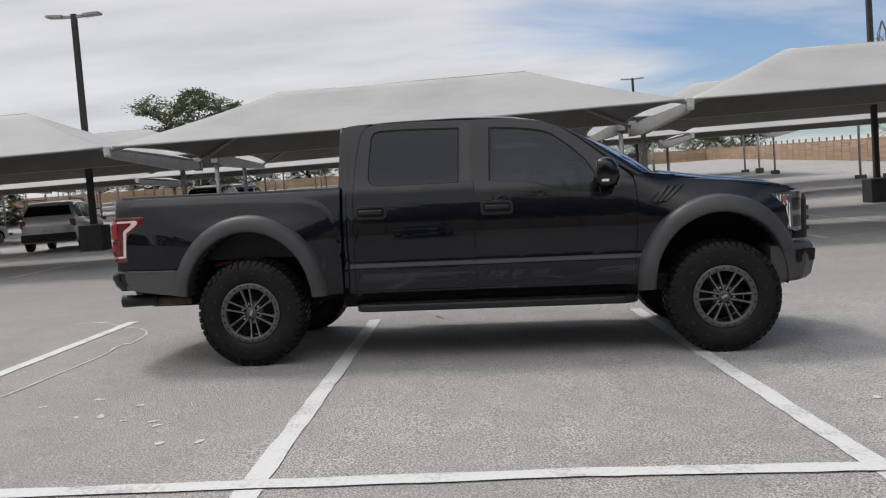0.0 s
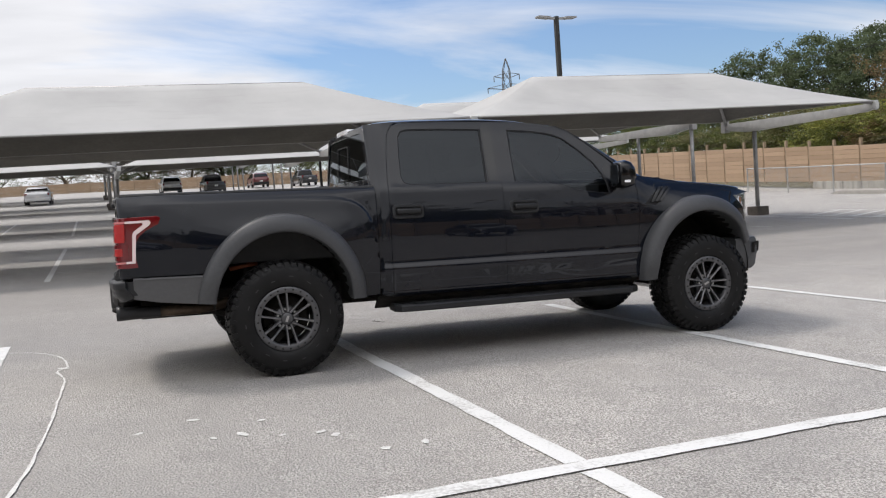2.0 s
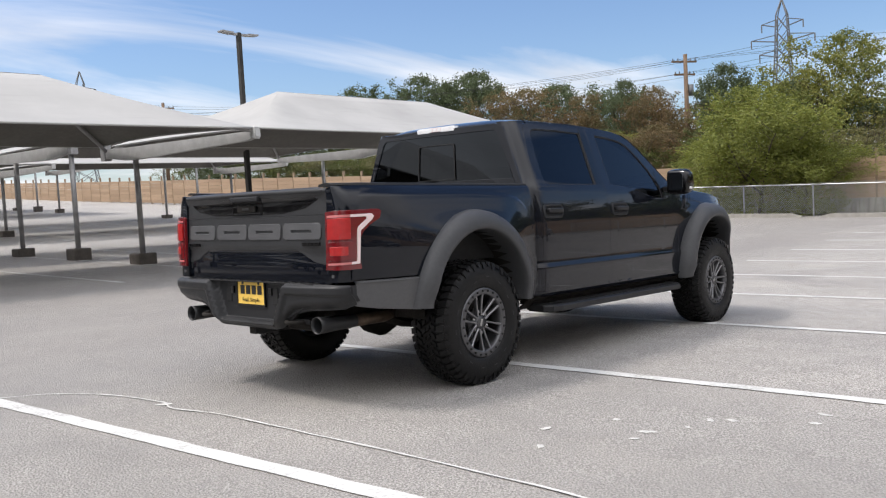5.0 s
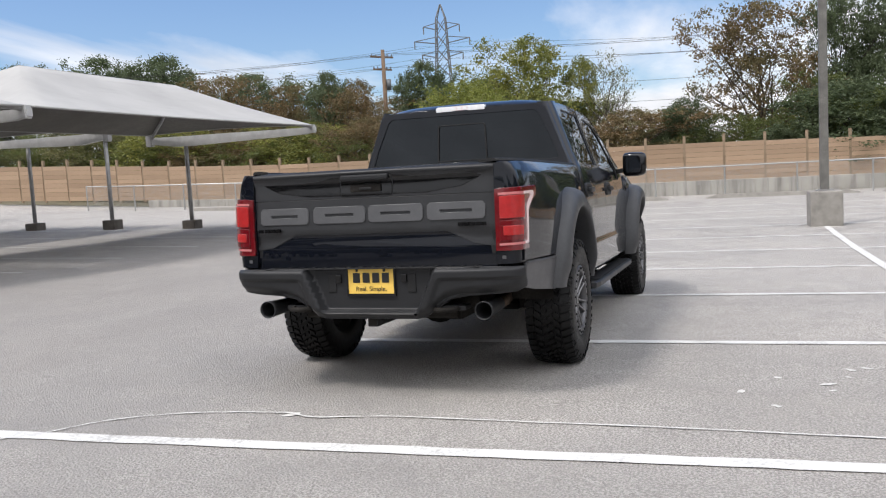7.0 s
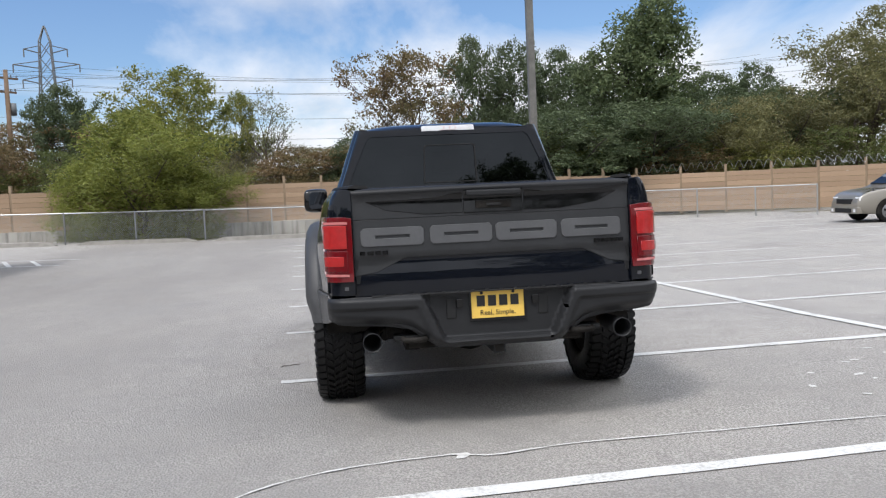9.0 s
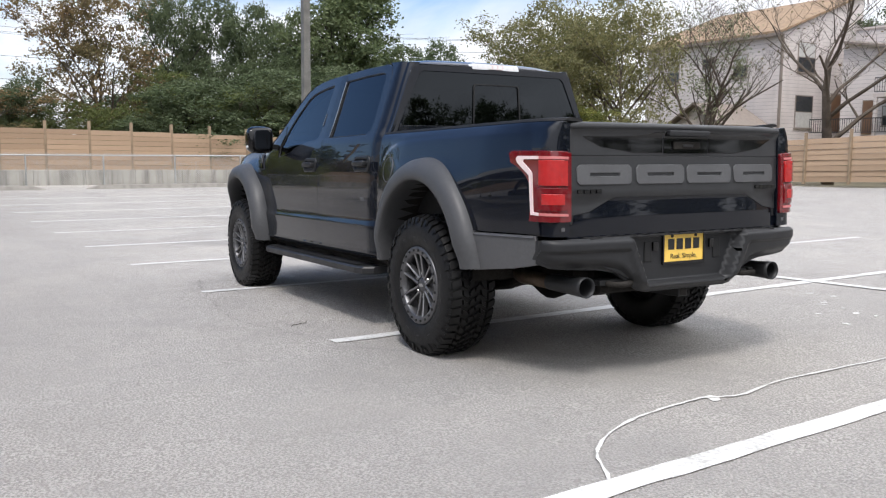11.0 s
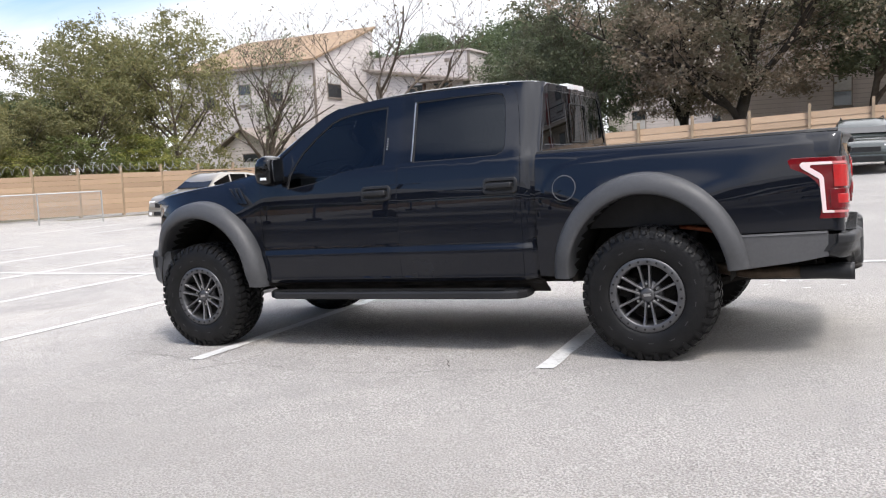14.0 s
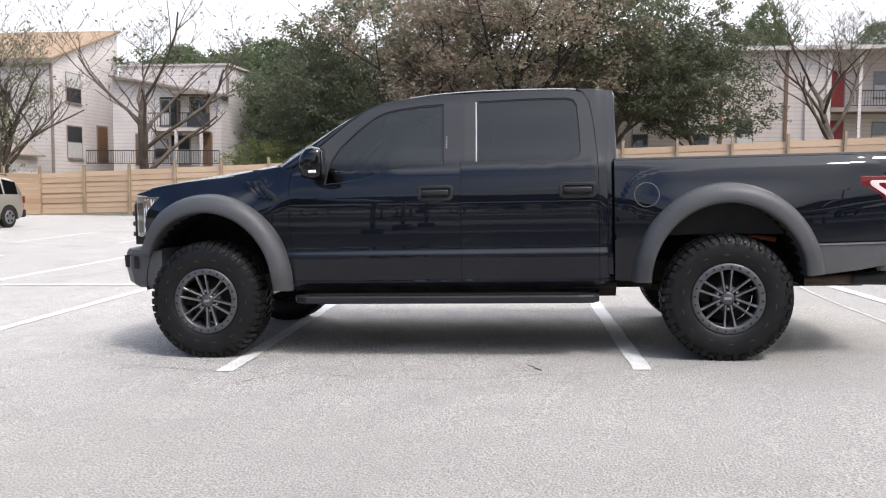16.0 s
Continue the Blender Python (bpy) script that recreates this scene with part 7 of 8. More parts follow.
hb = tagged(empty("apartment_house"), "two-storey beige sided apartment house with red doors", "house")
ext(-16.2, -46.0, 4.5, -56.0, GZ, (9.3, 9.3, 9.3, 9.3), M_SIDING2, hb)
slab_roof(hb, [(-27.5, -45.4, 9.3), (5.0, -45.4, 9.3), (5.0, -56.5, 9.3), (-27.5, -56.5, 9.3)], 0.24, M_SIDING)
ext(-27.0, -47.8, -16.2, -56.0, GZ, (9.3, 9.3, 9.3, 9.3), M_SIDING2, hb)
for x in (-2.0, -5.4, -9.0, -11.5):
    h_window(hb, x, -46.0, 3.6, 1.0, 1.7, x < -9)
for x in (-10.1, -13.8):
    part("corner_trim", box(x - 0.09, x + 0.09, -46.0, -45.92, GZ, 9.3), M_DOORB, hb, "brown trim board")
part("corner_trim", box(-16.3, -16.05, -46.0, -45.9, GZ, 9.3), M_SIDING, hb, "white corner board")
part("downpipe", tube([(-14.9, -45.9, GZ), (-14.9, -45.9, 9.2)], 0.05, 8), M_BLIND, hb, "pale downpipe", True)
for z in (3.1, 6.1):
    h_door(hb, -17.1, -47.8, z, 1.1, 2.3, M_DOORR)
    h_window(hb, -20.0, -47.8, z + 0.6, 1.5, 1.6, True)
    h_door(hb, -23.0, -47.8, z, 1.1, 2.3, M_DOORR)
part("balcony_deck", box(-26.8, -16.25, -47.8, -45.9, 5.75, 6.0), M_FASCIA, hb, "gallery deck")
railing(hb, -26.7, -17.4, -45.95, 6.0)
for x in (-17.9, -22.0, -26.6):
    part("gallery_post", box(x - 0.09, x + 0.09, -46.05, -45.87, GZ, 9.3), M_SIDING, hb, "pale gallery post")


# ================================================================ parked cars
def car(name, m, col, label, length=4.6, width=1.82, tall=1.69, kind="suv", group="parked cars"):
    """A small parked car: x forward. Body, glass, lamps, wheels."""
    c = tagged(empty(name, m), label, "car", group)
    L, W, H = length, width, tall
    pm = paint("%s_%s" % (name, "paint%d" % int(1000 * col[0] + 100 * col[2])), col, 0.3, 0.35)
    belt = H * 0.62
    if kind == "suv":
        top = [(-0.5, 0.52), (-0.495, 0.60), (-0.472, 0.66), (-0.425, 0.86), (-0.395, 0.925), (-0.34, 0.96), (-0.20, 0.992), (-0.07, 1.0), (0.02, 0.978), (0.09, 0.90), (0.205, 0.675), (0.245, 0.635), (0.36, 0.595), (0.44, 0.545), (0.482, 0.47), (0.50, 0.38)]
    elif kind == "pickup":
        top = [(-0.5, 0.55), (-0.495, 0.58), (-0.10, 0.58), (-0.095, 0.62), (-0.08, 0.95), (-0.05, 0.99), (0.05, 1.0), (0.12, 0.98), (0.16, 0.93), (0.25, 0.66), (0.30, 0.63), (0.42, 0.59), (0.48, 0.52), (0.50, 0.40)]
    else:
        top = [(-0.5, 0.55), (-0.49, 0.64), (-0.40, 0.68), (-0.34, 0.72), (-0.22, 0.94), (-0.15, 0.99), (-0.02, 1.0), (0.06, 0.965), (0.12, 0.90), (0.22, 0.68), (0.30, 0.63), (0.42, 0.56), (0.48, 0.46), (0.50, 0.36)]
    tz = curve([(a * L, b * H) for a, b in top])
    rings = []
    for k in range(61):
        x = -0.5 * L + L * k / 60
        zt = tz(x)
        e = abs(x) / (0.5 * L)
        half = W / 2 * (1 - 0.16 * max(0, (e - 0.72) / 0.28) ** 2)
        low = H * 0.16 + H * 0.05 * max(0, (e - 0.85) / 0.15)
        zb = min(zt, belt)
        green = max(0.0, zt - belt) / (H - belt)
        rings.append([(x, -half * 0.90, low), (x, -half * 0.985, low + 0.06), (x, -half, H * 0.34), (x, -half * 0.985, zb - 0.06), (x, -half * 0.95, zb), (x, -half * (0.95 - 0.17 * green), zb + (zt - zb) * 0.85), (x, -half * (0.88 - 0.20 * green), zt - 0.012), (x, -half * 0.35, zt),
                      (x, half * 0.35, zt), (x, half * (0.88 - 0.20 * green), zt - 0.012), (x, half * (0.95 - 0.17 * green), zb + (zt - zb) * 0.85), (x, half * 0.95, zb), (x, half * 0.985, zb - 0.06), (x, half, H * 0.34), (x, half * 0.985, low + 0.06), (x, half * 0.90, low)])
    body = part("body", loft(rings), pm, c, "", True)
    xf, xr = 0.285 * L, -0.29 * L
    if kind == "pickup":
        xr = -0.30 * L
    wr = H * 0.205
    # side glass, set in flush and proud of the skin
    for s in (-1, 1):
        spans = ((-0.405, -0.265), (-0.245, -0.07), (-0.05, 0.135)) if kind == "suv" else (((-0.07, 0.03), (0.045, 0.19)) if kind == "pickup" else ((-0.26, -0.06), (-0.045, 0.145)))
        for a, b in spans:
            g = []
            for x, f in ((a, 0.06), (b, 0.06), (b, 0.86), (a, 0.86)):
                xx = x * L
                zt = tz(xx)
                if zt < belt + 0.16:
                    xx = xx * 0.90
                    zt = max(tz(xx), belt + 0.16)
                zz = belt + (zt - belt) * f
                gr = (zt - belt) / (H - belt)
                e = W / 2 * (0.95 - 0.17 * gr * (zz - belt) / max(0.05, (zt - belt) * 0.85)) + 0.006
                g.append((xx, s * e, zz))
            part("side_window", loft([g, [(x, y - s * 0.012, z) for x, y, z in g]]), M_GLOSS, c, "dark side window")
        for x in (xf, xr):
            arch_pts = [(x + (wr + 0.06) * math.cos(radians(t)), wr + (wr + 0.06) * math.sin(radians(t))) for t in range(-10, 191, 10)]
            part("wheel_arch", prism(arch_pts, 0.02, Matrix.Translation((0, s * W / 2 - (0.006 if s > 0 else 0.014), 0))), M_DARK, c)
        part("headlight", box(0.455 * L, 0.485 * L, s * W * 0.36 - 0.14, s * W * 0.36 + 0.14, H * 0.40, H * 0.48, None, 0.02), M_CLEAR, c, "clear headlight")
        part("rear_lamp", box(-0.500 * L, -0.462 * L, s * W * 0.41 - 0.09, s * W * 0.41 + 0.07, H * 0.46, H * 0.60, None, 0.02), M_RED, c, "red rear lamp")
        part("door_mirror", box(0.13 * L, 0.17 * L, s * (W / 2 + 0.02) - 0.08, s * (W / 2 + 0.02) + 0.08, belt, belt + 0.13, None, 0.03), pm, c)
        if kind == "suv":
            part("roof_rail", tube([(-0.36 * L, s * W * 0.33, H + 0.0), (-0.3 * L, s * W * 0.33, H + 0.035), (0.0, s * W * 0.33, H + 0.035), (0.06 * L, s * W * 0.33, H - 0.02)], 0.018, 6), M_TRIM, c)
    # front and back glass
    ws0, ws1 = (0.20, 0.06) if kind == "suv" else ((0.245, 0.135) if kind == "pickup" else (0.215, 0.075))
    for a, b, d in ((ws0, ws1, 1), (-0.468, -0.412, -1)) if kind == "suv" else (((ws0, ws1, 1), (-0.0935, -0.083, -1)) if kind == "pickup" else ((ws0, ws1, 1), (-0.33, -0.19, -1))):
        p0, p1 = (a * L, tz(a * L)), (b * L, tz(b * L))
        o = 0.03 if d < 0 else 0.014
        part("windscreen" if d > 0 else "rear_window", loft([[(p0[0] + d * o, -W * 0.40, p0[1] + 0.04), (p0[0] + d * o, W * 0.40, p0[1] + 0.04), (p1[0] + d * o, W * 0.335, p1[1] - 0.02), (p1[0] + d * o, -W * 0.335, p1[1] - 0.02)],
                                                              [(p0[0] - d * 0.03, -W * 0.40, p0[1]), (p0[0] - d * 0.03, W * 0.40, p0[1]), (p1[0] - d * 0.03, W * 0.335, p1[1] - 0.06), (p1[0] - d * 0.03, -W * 0.335, p1[1] - 0.06)]]), M_GLOSS, c, "dark glass")
    part("grille", box(0.488 * L, 0.503 * L, -W * 0.24, W * 0.24, H * 0.35, H * 0.44, None, 0.01), M_TRIM, c, "black grille")
    part("lower_intake", box(0.490 * L, 0.5085 * L, -W * 0.27, W * 0.27, H * 0.19, H * 0.27, None, 0.012), M_TRIM, c, "dark lower air intake")
    for s in (-1, 1):
        part("fog_lamp", box(0.480 * L, 0.5085 * L, s * W * 0.36 - 0.06, s * W * 0.36 + 0.06, H * 0.20, H * 0.26, None, 0.01), M_CLEAR, c)
    part("front_bumper", box(0.455 * L, 0.507 * L, -W * 0.44, W * 0.44, H * 0.17, H * 0.30, None, 0.04), pm, c)
    part("rear_bumper", box(-0.508 * L, -0.455 * L, -W * 0.45, W * 0.45, H * 0.19, H * 0.34, None, 0.04), M_TRIM if kind == "suv" else pm, c)
    part("number_plate", box(-0.511 * L, -0.507 * L, -0.15, 0.15, H * 0.36, H * 0.44), M_BLIND, c, "plain pale plate")
    for x in (xf, xr):
        for s in (-1, 1):
            w = part("wheel", (lambda b: (add_spin(b, [(0.0, -0.10), (wr * 0.66, -0.10), (wr * 0.95, -0.095), (wr, -0.06), (wr, 0.06), (wr * 0.95, 0.095), (wr * 0.66, 0.10), (0.0, 0.10)], 28, "y", (x, s * (W / 2 - 0.09), wr)), b)[1])(bmesh.new()), M_RUBBER, c, "black tyre", True)
            part("wheel_cover", (lambda b: (add_spin(b, [(wr * 0.66, 0.0), (wr * 0.62, s * 0.012), (wr * 0.2, s * 0.016), (0.0, s * 0.016)], 20, "y", (x, s * (W / 2 + 0.012), wr)), b)[1])(bmesh.new()), M_RIM, w, "silver wheel cover", True)
            for k in range(5):
                a = 2 * math.pi * k / 5
                part("cover_slot", box(-wr * 0.10, wr * 0.10, s * (W / 2 + 0.024) - 0.004, s * (W / 2 + 0.024) + 0.004, wr * 0.28, wr * 0.52, Matrix.Translation((x, 0, wr)) @ Matrix.Rotation(a, 4, "Y")), M_DARK, w)
    return c


car("suv", on_ground(18.3, -17.6, 88), (0.25, 0.23, 0.195), "beige five-door suv parked facing the lot by the fence", 4.5, 1.80, 1.74)
car("suv", on_lot(-13.0, 25.6, 0, 102), (0.56, 0.55, 0.52), "white five-door suv parked under the shade canopy", 4.6, 1.85, 1.68)
car("sedan", on_ground(9.2, -25.3, 92), (0.035, 0.035, 0.036), "dark grey four-door sedan parked by the fence", 4.8, 1.85, 1.45, "sedan")
car("sedan", on_ground(-10.2, -23.4, 92), (0.02, 0.03, 0.085), "dark blue four-door sedan parked by the fence", 4.8, 1.84, 1.46, "sedan")
car("suv", on_ground(-3.0, -24.5, 92), (0.02, 0.028, 0.026), "dark suv parked by the fence", 4.6, 1.85, 1.66)
for u, v, col, kd, lb in ((-19.2, 22.6, (0.03, 0.03, 0.032), "sedan", "dark sedan parked in the shade of a canopy"), (-22.0, 34.5, (0.5, 0.5, 0.5), "sedan", "silver sedan parked in the shade of a far canopy"),
                          (5.0, 84.0, (0.50, 0.50, 0.49), "suv", "white suv parked beyond the far canopies"), (8.4, 79.0, (0.03, 0.03, 0.032), "pickup", "dark pickup parked beyond the far canopies"),
                          (15.5, 95.0, (0.10, 0.02, 0.02), "suv", "dark red suv parked beyond the far canopies"), (20.0, 91.0, (0.02, 0.02, 0.022), "pickup", "black pickup parked beyond the far canopies"), (-31.0, 34.0, (0.03, 0.04, 0.08), "sedan", "blue sedan parked in the shade of a far canopy"),
                          (-27.0, 22.0, (0.05, 0.05, 0.052), "suv", "dark grey suv parked in the shade of a canopy"),
                          (-14.0, 39.5, (0.016, 0.016, 0.02), "sedan", "black sedan parked beside a pale pickup under the canopies"), (-13.6, 53.5, (0.07, 0.10, 0.16), "sedan", "steel blue sedan parked under the far canopies"),
                          (-15.2, 58.5, (0.012, 0.013, 0.018), "suv", "black suv parked under the far canopies"), (-6.0, 70.5, (0.42, 0.42, 0.42), "sedan", "silver sedan parked under the far canopies")):
    car(kd, on_lot(u, v, 0, 90), col, lb, 5.6 if kd == "pickup" else 4.7, 1.9, 1.85 if kd == "pickup" else (1.46 if kd == "sedan" else 1.7), kd)

car("pickup", on_lot(-11.4, 39.0, 0, 90), (0.50, 0.495, 0.47), "pale silver pickup with a dark-windowed bed cap under the canopies", 5.6, 1.96, 1.88, "suv")

# ================================================================ trees
def leaf_material(name, a, b, c):
    k = Nodes(name)
    r = k.island()
    col = k.mix(r, a, b)
    col = k.mix(k.ramp(k.noise(0.35, 3), 0.45, 0.7), col, c)
    col = k.mix(k.math("MULTIPLY", k.random(), 0.25), col, tuple(x * 0.5 for x in a))
    k.put("Base Color", col)
    k.put("Roughness", 0.6)
    tl = k.n.new("ShaderNodeBsdfTranslucent")
    k.l.new(col, tl.inputs[0])
    mx = k.n.new("ShaderNodeMixShader")
    mx.inputs[0].default_value = 0.40
    k.l.new(k.bsdf.outputs[0], mx.inputs[1])
    k.l.new(tl.outputs[0], mx.inputs[2])
    k.l.new(mx.outputs[0], k.out.inputs[0])
    return k.m


M_BARK = simple("grey_brown_bark", (0.10, 0.078, 0.06), 0.95, var=0.35, scale=5, bump=0.7, bump_scale=22)
M_BARK_DARK = simple("dark_oak_bark", (0.045, 0.037, 0.03), 0.95, var=0.35, scale=5, bump=0.7, bump_scale=22)
LEAF = {
    "oak": leaf_material("dark_oak_leaves", (0.060, 0.090, 0.042), (0.160, 0.199, 0.094), (0.114, 0.141, 0.069)),
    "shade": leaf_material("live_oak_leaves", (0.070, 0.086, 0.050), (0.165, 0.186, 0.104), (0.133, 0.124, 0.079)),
    "tall": leaf_material("deep_green_leaves", (0.066, 0.101, 0.046), (0.192, 0.234, 0.098), (0.130, 0.159, 0.067)),
    "rust": leaf_material("turning_leaves", (0.147, 0.113, 0.051), (0.282, 0.180, 0.085), (0.147, 0.147, 0.062)),
    "olive": leaf_material("olive_leaves", (0.140, 0.149, 0.059), (0.281, 0.257, 0.103), (0.183, 0.174, 0.081)),
    "lime": leaf_material("yellow_green_leaves", (0.142, 0.172, 0.041), (0.353, 0.332, 0.077), (0.131, 0.162, 0.048)),
    "willow": leaf_material("bright_green_leaves", (0.148, 0.188, 0.034), (0.348, 0.355, 0.077), (0.208, 0.234, 0.051)),
    "sparse": leaf_material("grey_green_leaves", (0.163, 0.186, 0.104), (0.281, 0.295, 0.178), (0.222, 0.222, 0.133)),
    "brown": leaf_material("brown_and_green_leaves", (0.197, 0.169, 0.121), (0.420, 0.316, 0.232), (0.197, 0.213, 0.131)),
    "bush": leaf_material("hedge_leaves", (0.072, 0.102, 0.024), (0.203, 0.215, 0.054), (0.095, 0.120, 0.036)),
    "bare": leaf_material("last_dry_leaves", (0.120, 0.085, 0.045), (0.200, 0.150, 0.070), (0.140, 0.130, 0.050)),
}
# crown: width share of height, where it starts, leaves, leaf size, clump tightness, limbs
FORM = {
    "oak": (0.80, 0.04, 32000, 0.135, 0.66, 9), "tall": (0.66, 0.03, 34000, 0.13, 0.60, 11), "rust": (0.80, 0.05, 20000, 0.13, 0.64, 10), "olive": (0.80, 0.02, 22000, 0.11, 0.66, 11),
    "lime": (0.80, 0.05, 26000, 0.135, 0.64, 10), "willow": (0.9, 0.0, 34000, 0.12, 0.75, 9), "sparse": (0.65, 0.20, 3200, 0.13, 0.75, 11), "brown": (1.1, 0.26, 48000, 0.105, 0.66, 12), "shade": (0.95, 0.30, 36000, 0.115, 0.62, 12), "bush": (1.3, 0.0, 20000, 0.125, 0.66, 8), "bare": (0.8, 0.25, 170, 0.10, 0.9, 7),
}


def tree_meshes(kind, seed):
    """Trunk with limbs, and a crown of many single leaves, for a tree 10 m high."""
    rnd = random.Random(seed)
    wd, start, nleaf, size, clump, limbs = FORM[kind]
    H, R = 10.0, 10.0 * wd / 2
    bm = bmesh.new()
    tips = []

    def grow(p, d, length, r, depth):
        pts, rad = [p], [r]
        q, dd = Vector(p), Vector(d)
        n = 5 if depth < 2 else 4
        for k in range(n):
            dd = (dd + Vector((rnd.uniform(-1, 1), rnd.uniform(-1, 1), rnd.uniform(-0.5, 0.8))) * 0.20).normalized()
            q = q + dd * length / n
            pts.append(q.copy())
            rad.append(r * (1 - 0.62 * (k + 1) / n))
        add_tube(bm, pts, rad, 7 if depth == 0 else (5 if depth < 2 else 3), depth == 0)
        if depth >= 2:
            tips.append(pts[-1])
            tips.append(pts[-2])
        if depth < (5 if kind == "bare" else 3):
            kids = limbs if depth == 0 else rnd.choice((3, 4)) if depth < 3 else rnd.choice((2, 3))
            for j in range(kids):
                t = rnd.uniform(0.35, 1.0) if depth else 0.35 + 0.65 * (j + 0.5) / kids
                i = min(len(pts) - 2, int(t * (len(pts) - 1)))
                b = pts[i].lerp(pts[i + 1], t * (len(pts) - 1) - i) if i + 1 < len(pts) else pts[-1]
                a = rnd.uniform(0, 2 * math.pi) + j * 2.4
                up = rnd.uniform(0.25, 0.9) if depth == 0 else rnd.uniform(-0.05, 0.7)
                if kind == "bare":
                    up += 0.75
                nd = (dd * 0.5 + Vector((math.cos(a), math.sin(a), up))).normalized()
                grow(b, nd, length * (0.62 if depth else 0.72) * rnd.uniform(0.75, 1.1) * (R / 4.0 if depth == 0 else 1), max(0.007 if kind == "bare" else 0.014, rad[i] * (0.58 if kind == "bare" else 0.55)), depth + 1)
    trunk_len = H * (0.55 if kind != "bush" else 0.3)
    grow(Vector((0, 0, -0.4)), Vector((0, 0, 1)), trunk_len, 0.16 if kind == "bare" else 0.19 if kind not in ("oak", "brown", "tall") else 0.26, 0)
    zmax = max(v.co.z for v in bm.verts)
    rmax = sorted(math.hypot(v.co.x, v.co.y) for v in bm.verts)[int(len(bm.verts) * 0.97)]
    for v in bm.verts:
        fz = (v.co.z - 0) * (H * 0.97 / zmax) if v.co.z > 0 else v.co.z
        fr = min(1.25, R * 0.95 / rmax)
        v.co = Vector((v.co.x * fr, v.co.y * fr, fz))
    tips = [Vector((t.x * R * 0.95 / rmax, t.y * R * 0.95 / rmax, t.z * H * 0.97 / zmax)) for t in tips]
    wood = bpy.data.meshes.new("trunk")
    bm.normal_update()
    bm.to_mesh(wood)
    bm.free()
    wood.shade_smooth()
    # clumps about the twigs, inside an uneven crown
    nr = np.random.RandomState(seed + 5)
    cents = []
    for t in tips:
        if t.z > H * start:
            cents.append((t.x, t.y, t.z))
    want = int(len(cents) * (1.3 if kind not in ("bare", "sparse") else 0)) + 60
    tries = 0
    while want > 0 and kind != "bare" and tries < want:
        tries += 1
        a, zz = rnd.uniform(0, 2 * math.pi), start + (0.98 - start) * rnd.random() ** 1.25
        s = (zz - start) / (1 - start)
        prof = math.sin(math.pi * min(1, 0.12 + 0.88 * s)) ** 0.55 if kind not in ("tall",) else (1 - s) ** 0.5 * 0.95 + 0.08
        lump = 0.78 + 0.30 * noise.noise(Vector((math.cos(a) * 1.6 + seed, math.sin(a) * 1.6, zz * 4.0)))
        rr = R * prof * lump * rnd.uniform(0.45, 1.0)
        cents.append((rr * math.cos(a), rr * math.sin(a), zz * H))
    cents = np.array(cents)
    pick = nr.randint(0, len(cents), nleaf)
    rad = np.minimum(nr.gamma(2.0, 0.30, nleaf), nr.uniform(0.75, 1.15, nleaf)) * (0.90 if clump < 0.7 else 1.1)
    dirs = nr.normal(size=(nleaf, 3))
    dirs /= np.linalg.norm(dirs, axis=1)[:, None]
    dirs[:, 2] *= 0.7
    pos = cents[pick] + dirs * rad[:, None] * clump
    if kind == "willow":
        pos[:, 2] -= nr.rand(nleaf) * 0.9
    pos[:, 2] = np.maximum(pos[:, 2], 0.1)
    nrm = nr.normal(size=(nleaf, 3)) + dirs * 0.6
    nrm[:, 2] += 0.5
    nrm /= np.linalg.norm(nrm, axis=1)[:, None]
    tan = np.cross(nrm, nr.normal(size=(nleaf, 3)))
    tan /= np.linalg.norm(tan, axis=1)[:, None]
    bit = np.cross(nrm, tan)
    sz = size * nr.uniform(0.6, 1.35, nleaf)[:, None]
    lng = 1.7 if kind in ("willow", "olive") else 1.25
    quad = np.stack([pos - tan * sz * lng * 0.5, pos + bit * sz * 0.33, pos + tan * sz * lng * 0.5 - nrm * sz * 0.15, pos - bit * sz * 0.33], 1)
    me = bpy.data.meshes.new("crown")
    me.from_pydata(quad.reshape(-1, 3).tolist(), [], np.arange(nleaf * 4).reshape(-1, 4).tolist())
    return wood, me


TREE_LABEL = {"oak": "dense dark green oak behind the fence", "tall": "tall dark green tree with a ragged crown", "rust": "tree with thinning rust and green leaves", "olive": "olive green feathery tree behind the fence", "lime": "broad yellow-green tree behind the fence",
              "willow": "bright green drooping bush by the concrete wall", "sparse": "thin grey-green tree against the sky", "brown": "wide spreading oak with brown and green leaves", "shade": "spreading live oak with a bare lower trunk", "bush": "yellow-green hedge shrub above the fence", "bare": "leafless tree with grey branching limbs"}
PROTO = {}


def tree(kind, x, y, tall, wide, n, turn, foot=None):
    key = (kind, n % (3 if kind in ("oak", "bare") else 2))
    if key not in PROTO:
        wood, crown = tree_meshes(kind, 11 + 7 * key[1] + 31 * len(kind) + ord(kind[0]))
        wood.materials.append(M_BARK_DARK if kind in ("oak", "tall", "brown") else M_BARK)
        crown.materials.append(LEAF[kind])
        PROTO[key] = (wood, crown)
    wood, crown = PROTO[key]
    z = height(x, y) if foot is None else foot
    w = 10 * FORM[kind][0] * (0.82 if kind not in ("bare", "willow") else 1.0)
    t = tagged(empty("tree" if kind != "bush" else "shrub", pose(x, y, z - 0.1, 0, 0, turn)), TREE_LABEL[kind], "tree" if kind != "bush" else "shrub", "trees round the lot")
    t.scale = (wide / w, wide / w, tall / 10)
    part_mesh("trunk", wood, None, t)
    part_mesh("crown", crown, None, t)


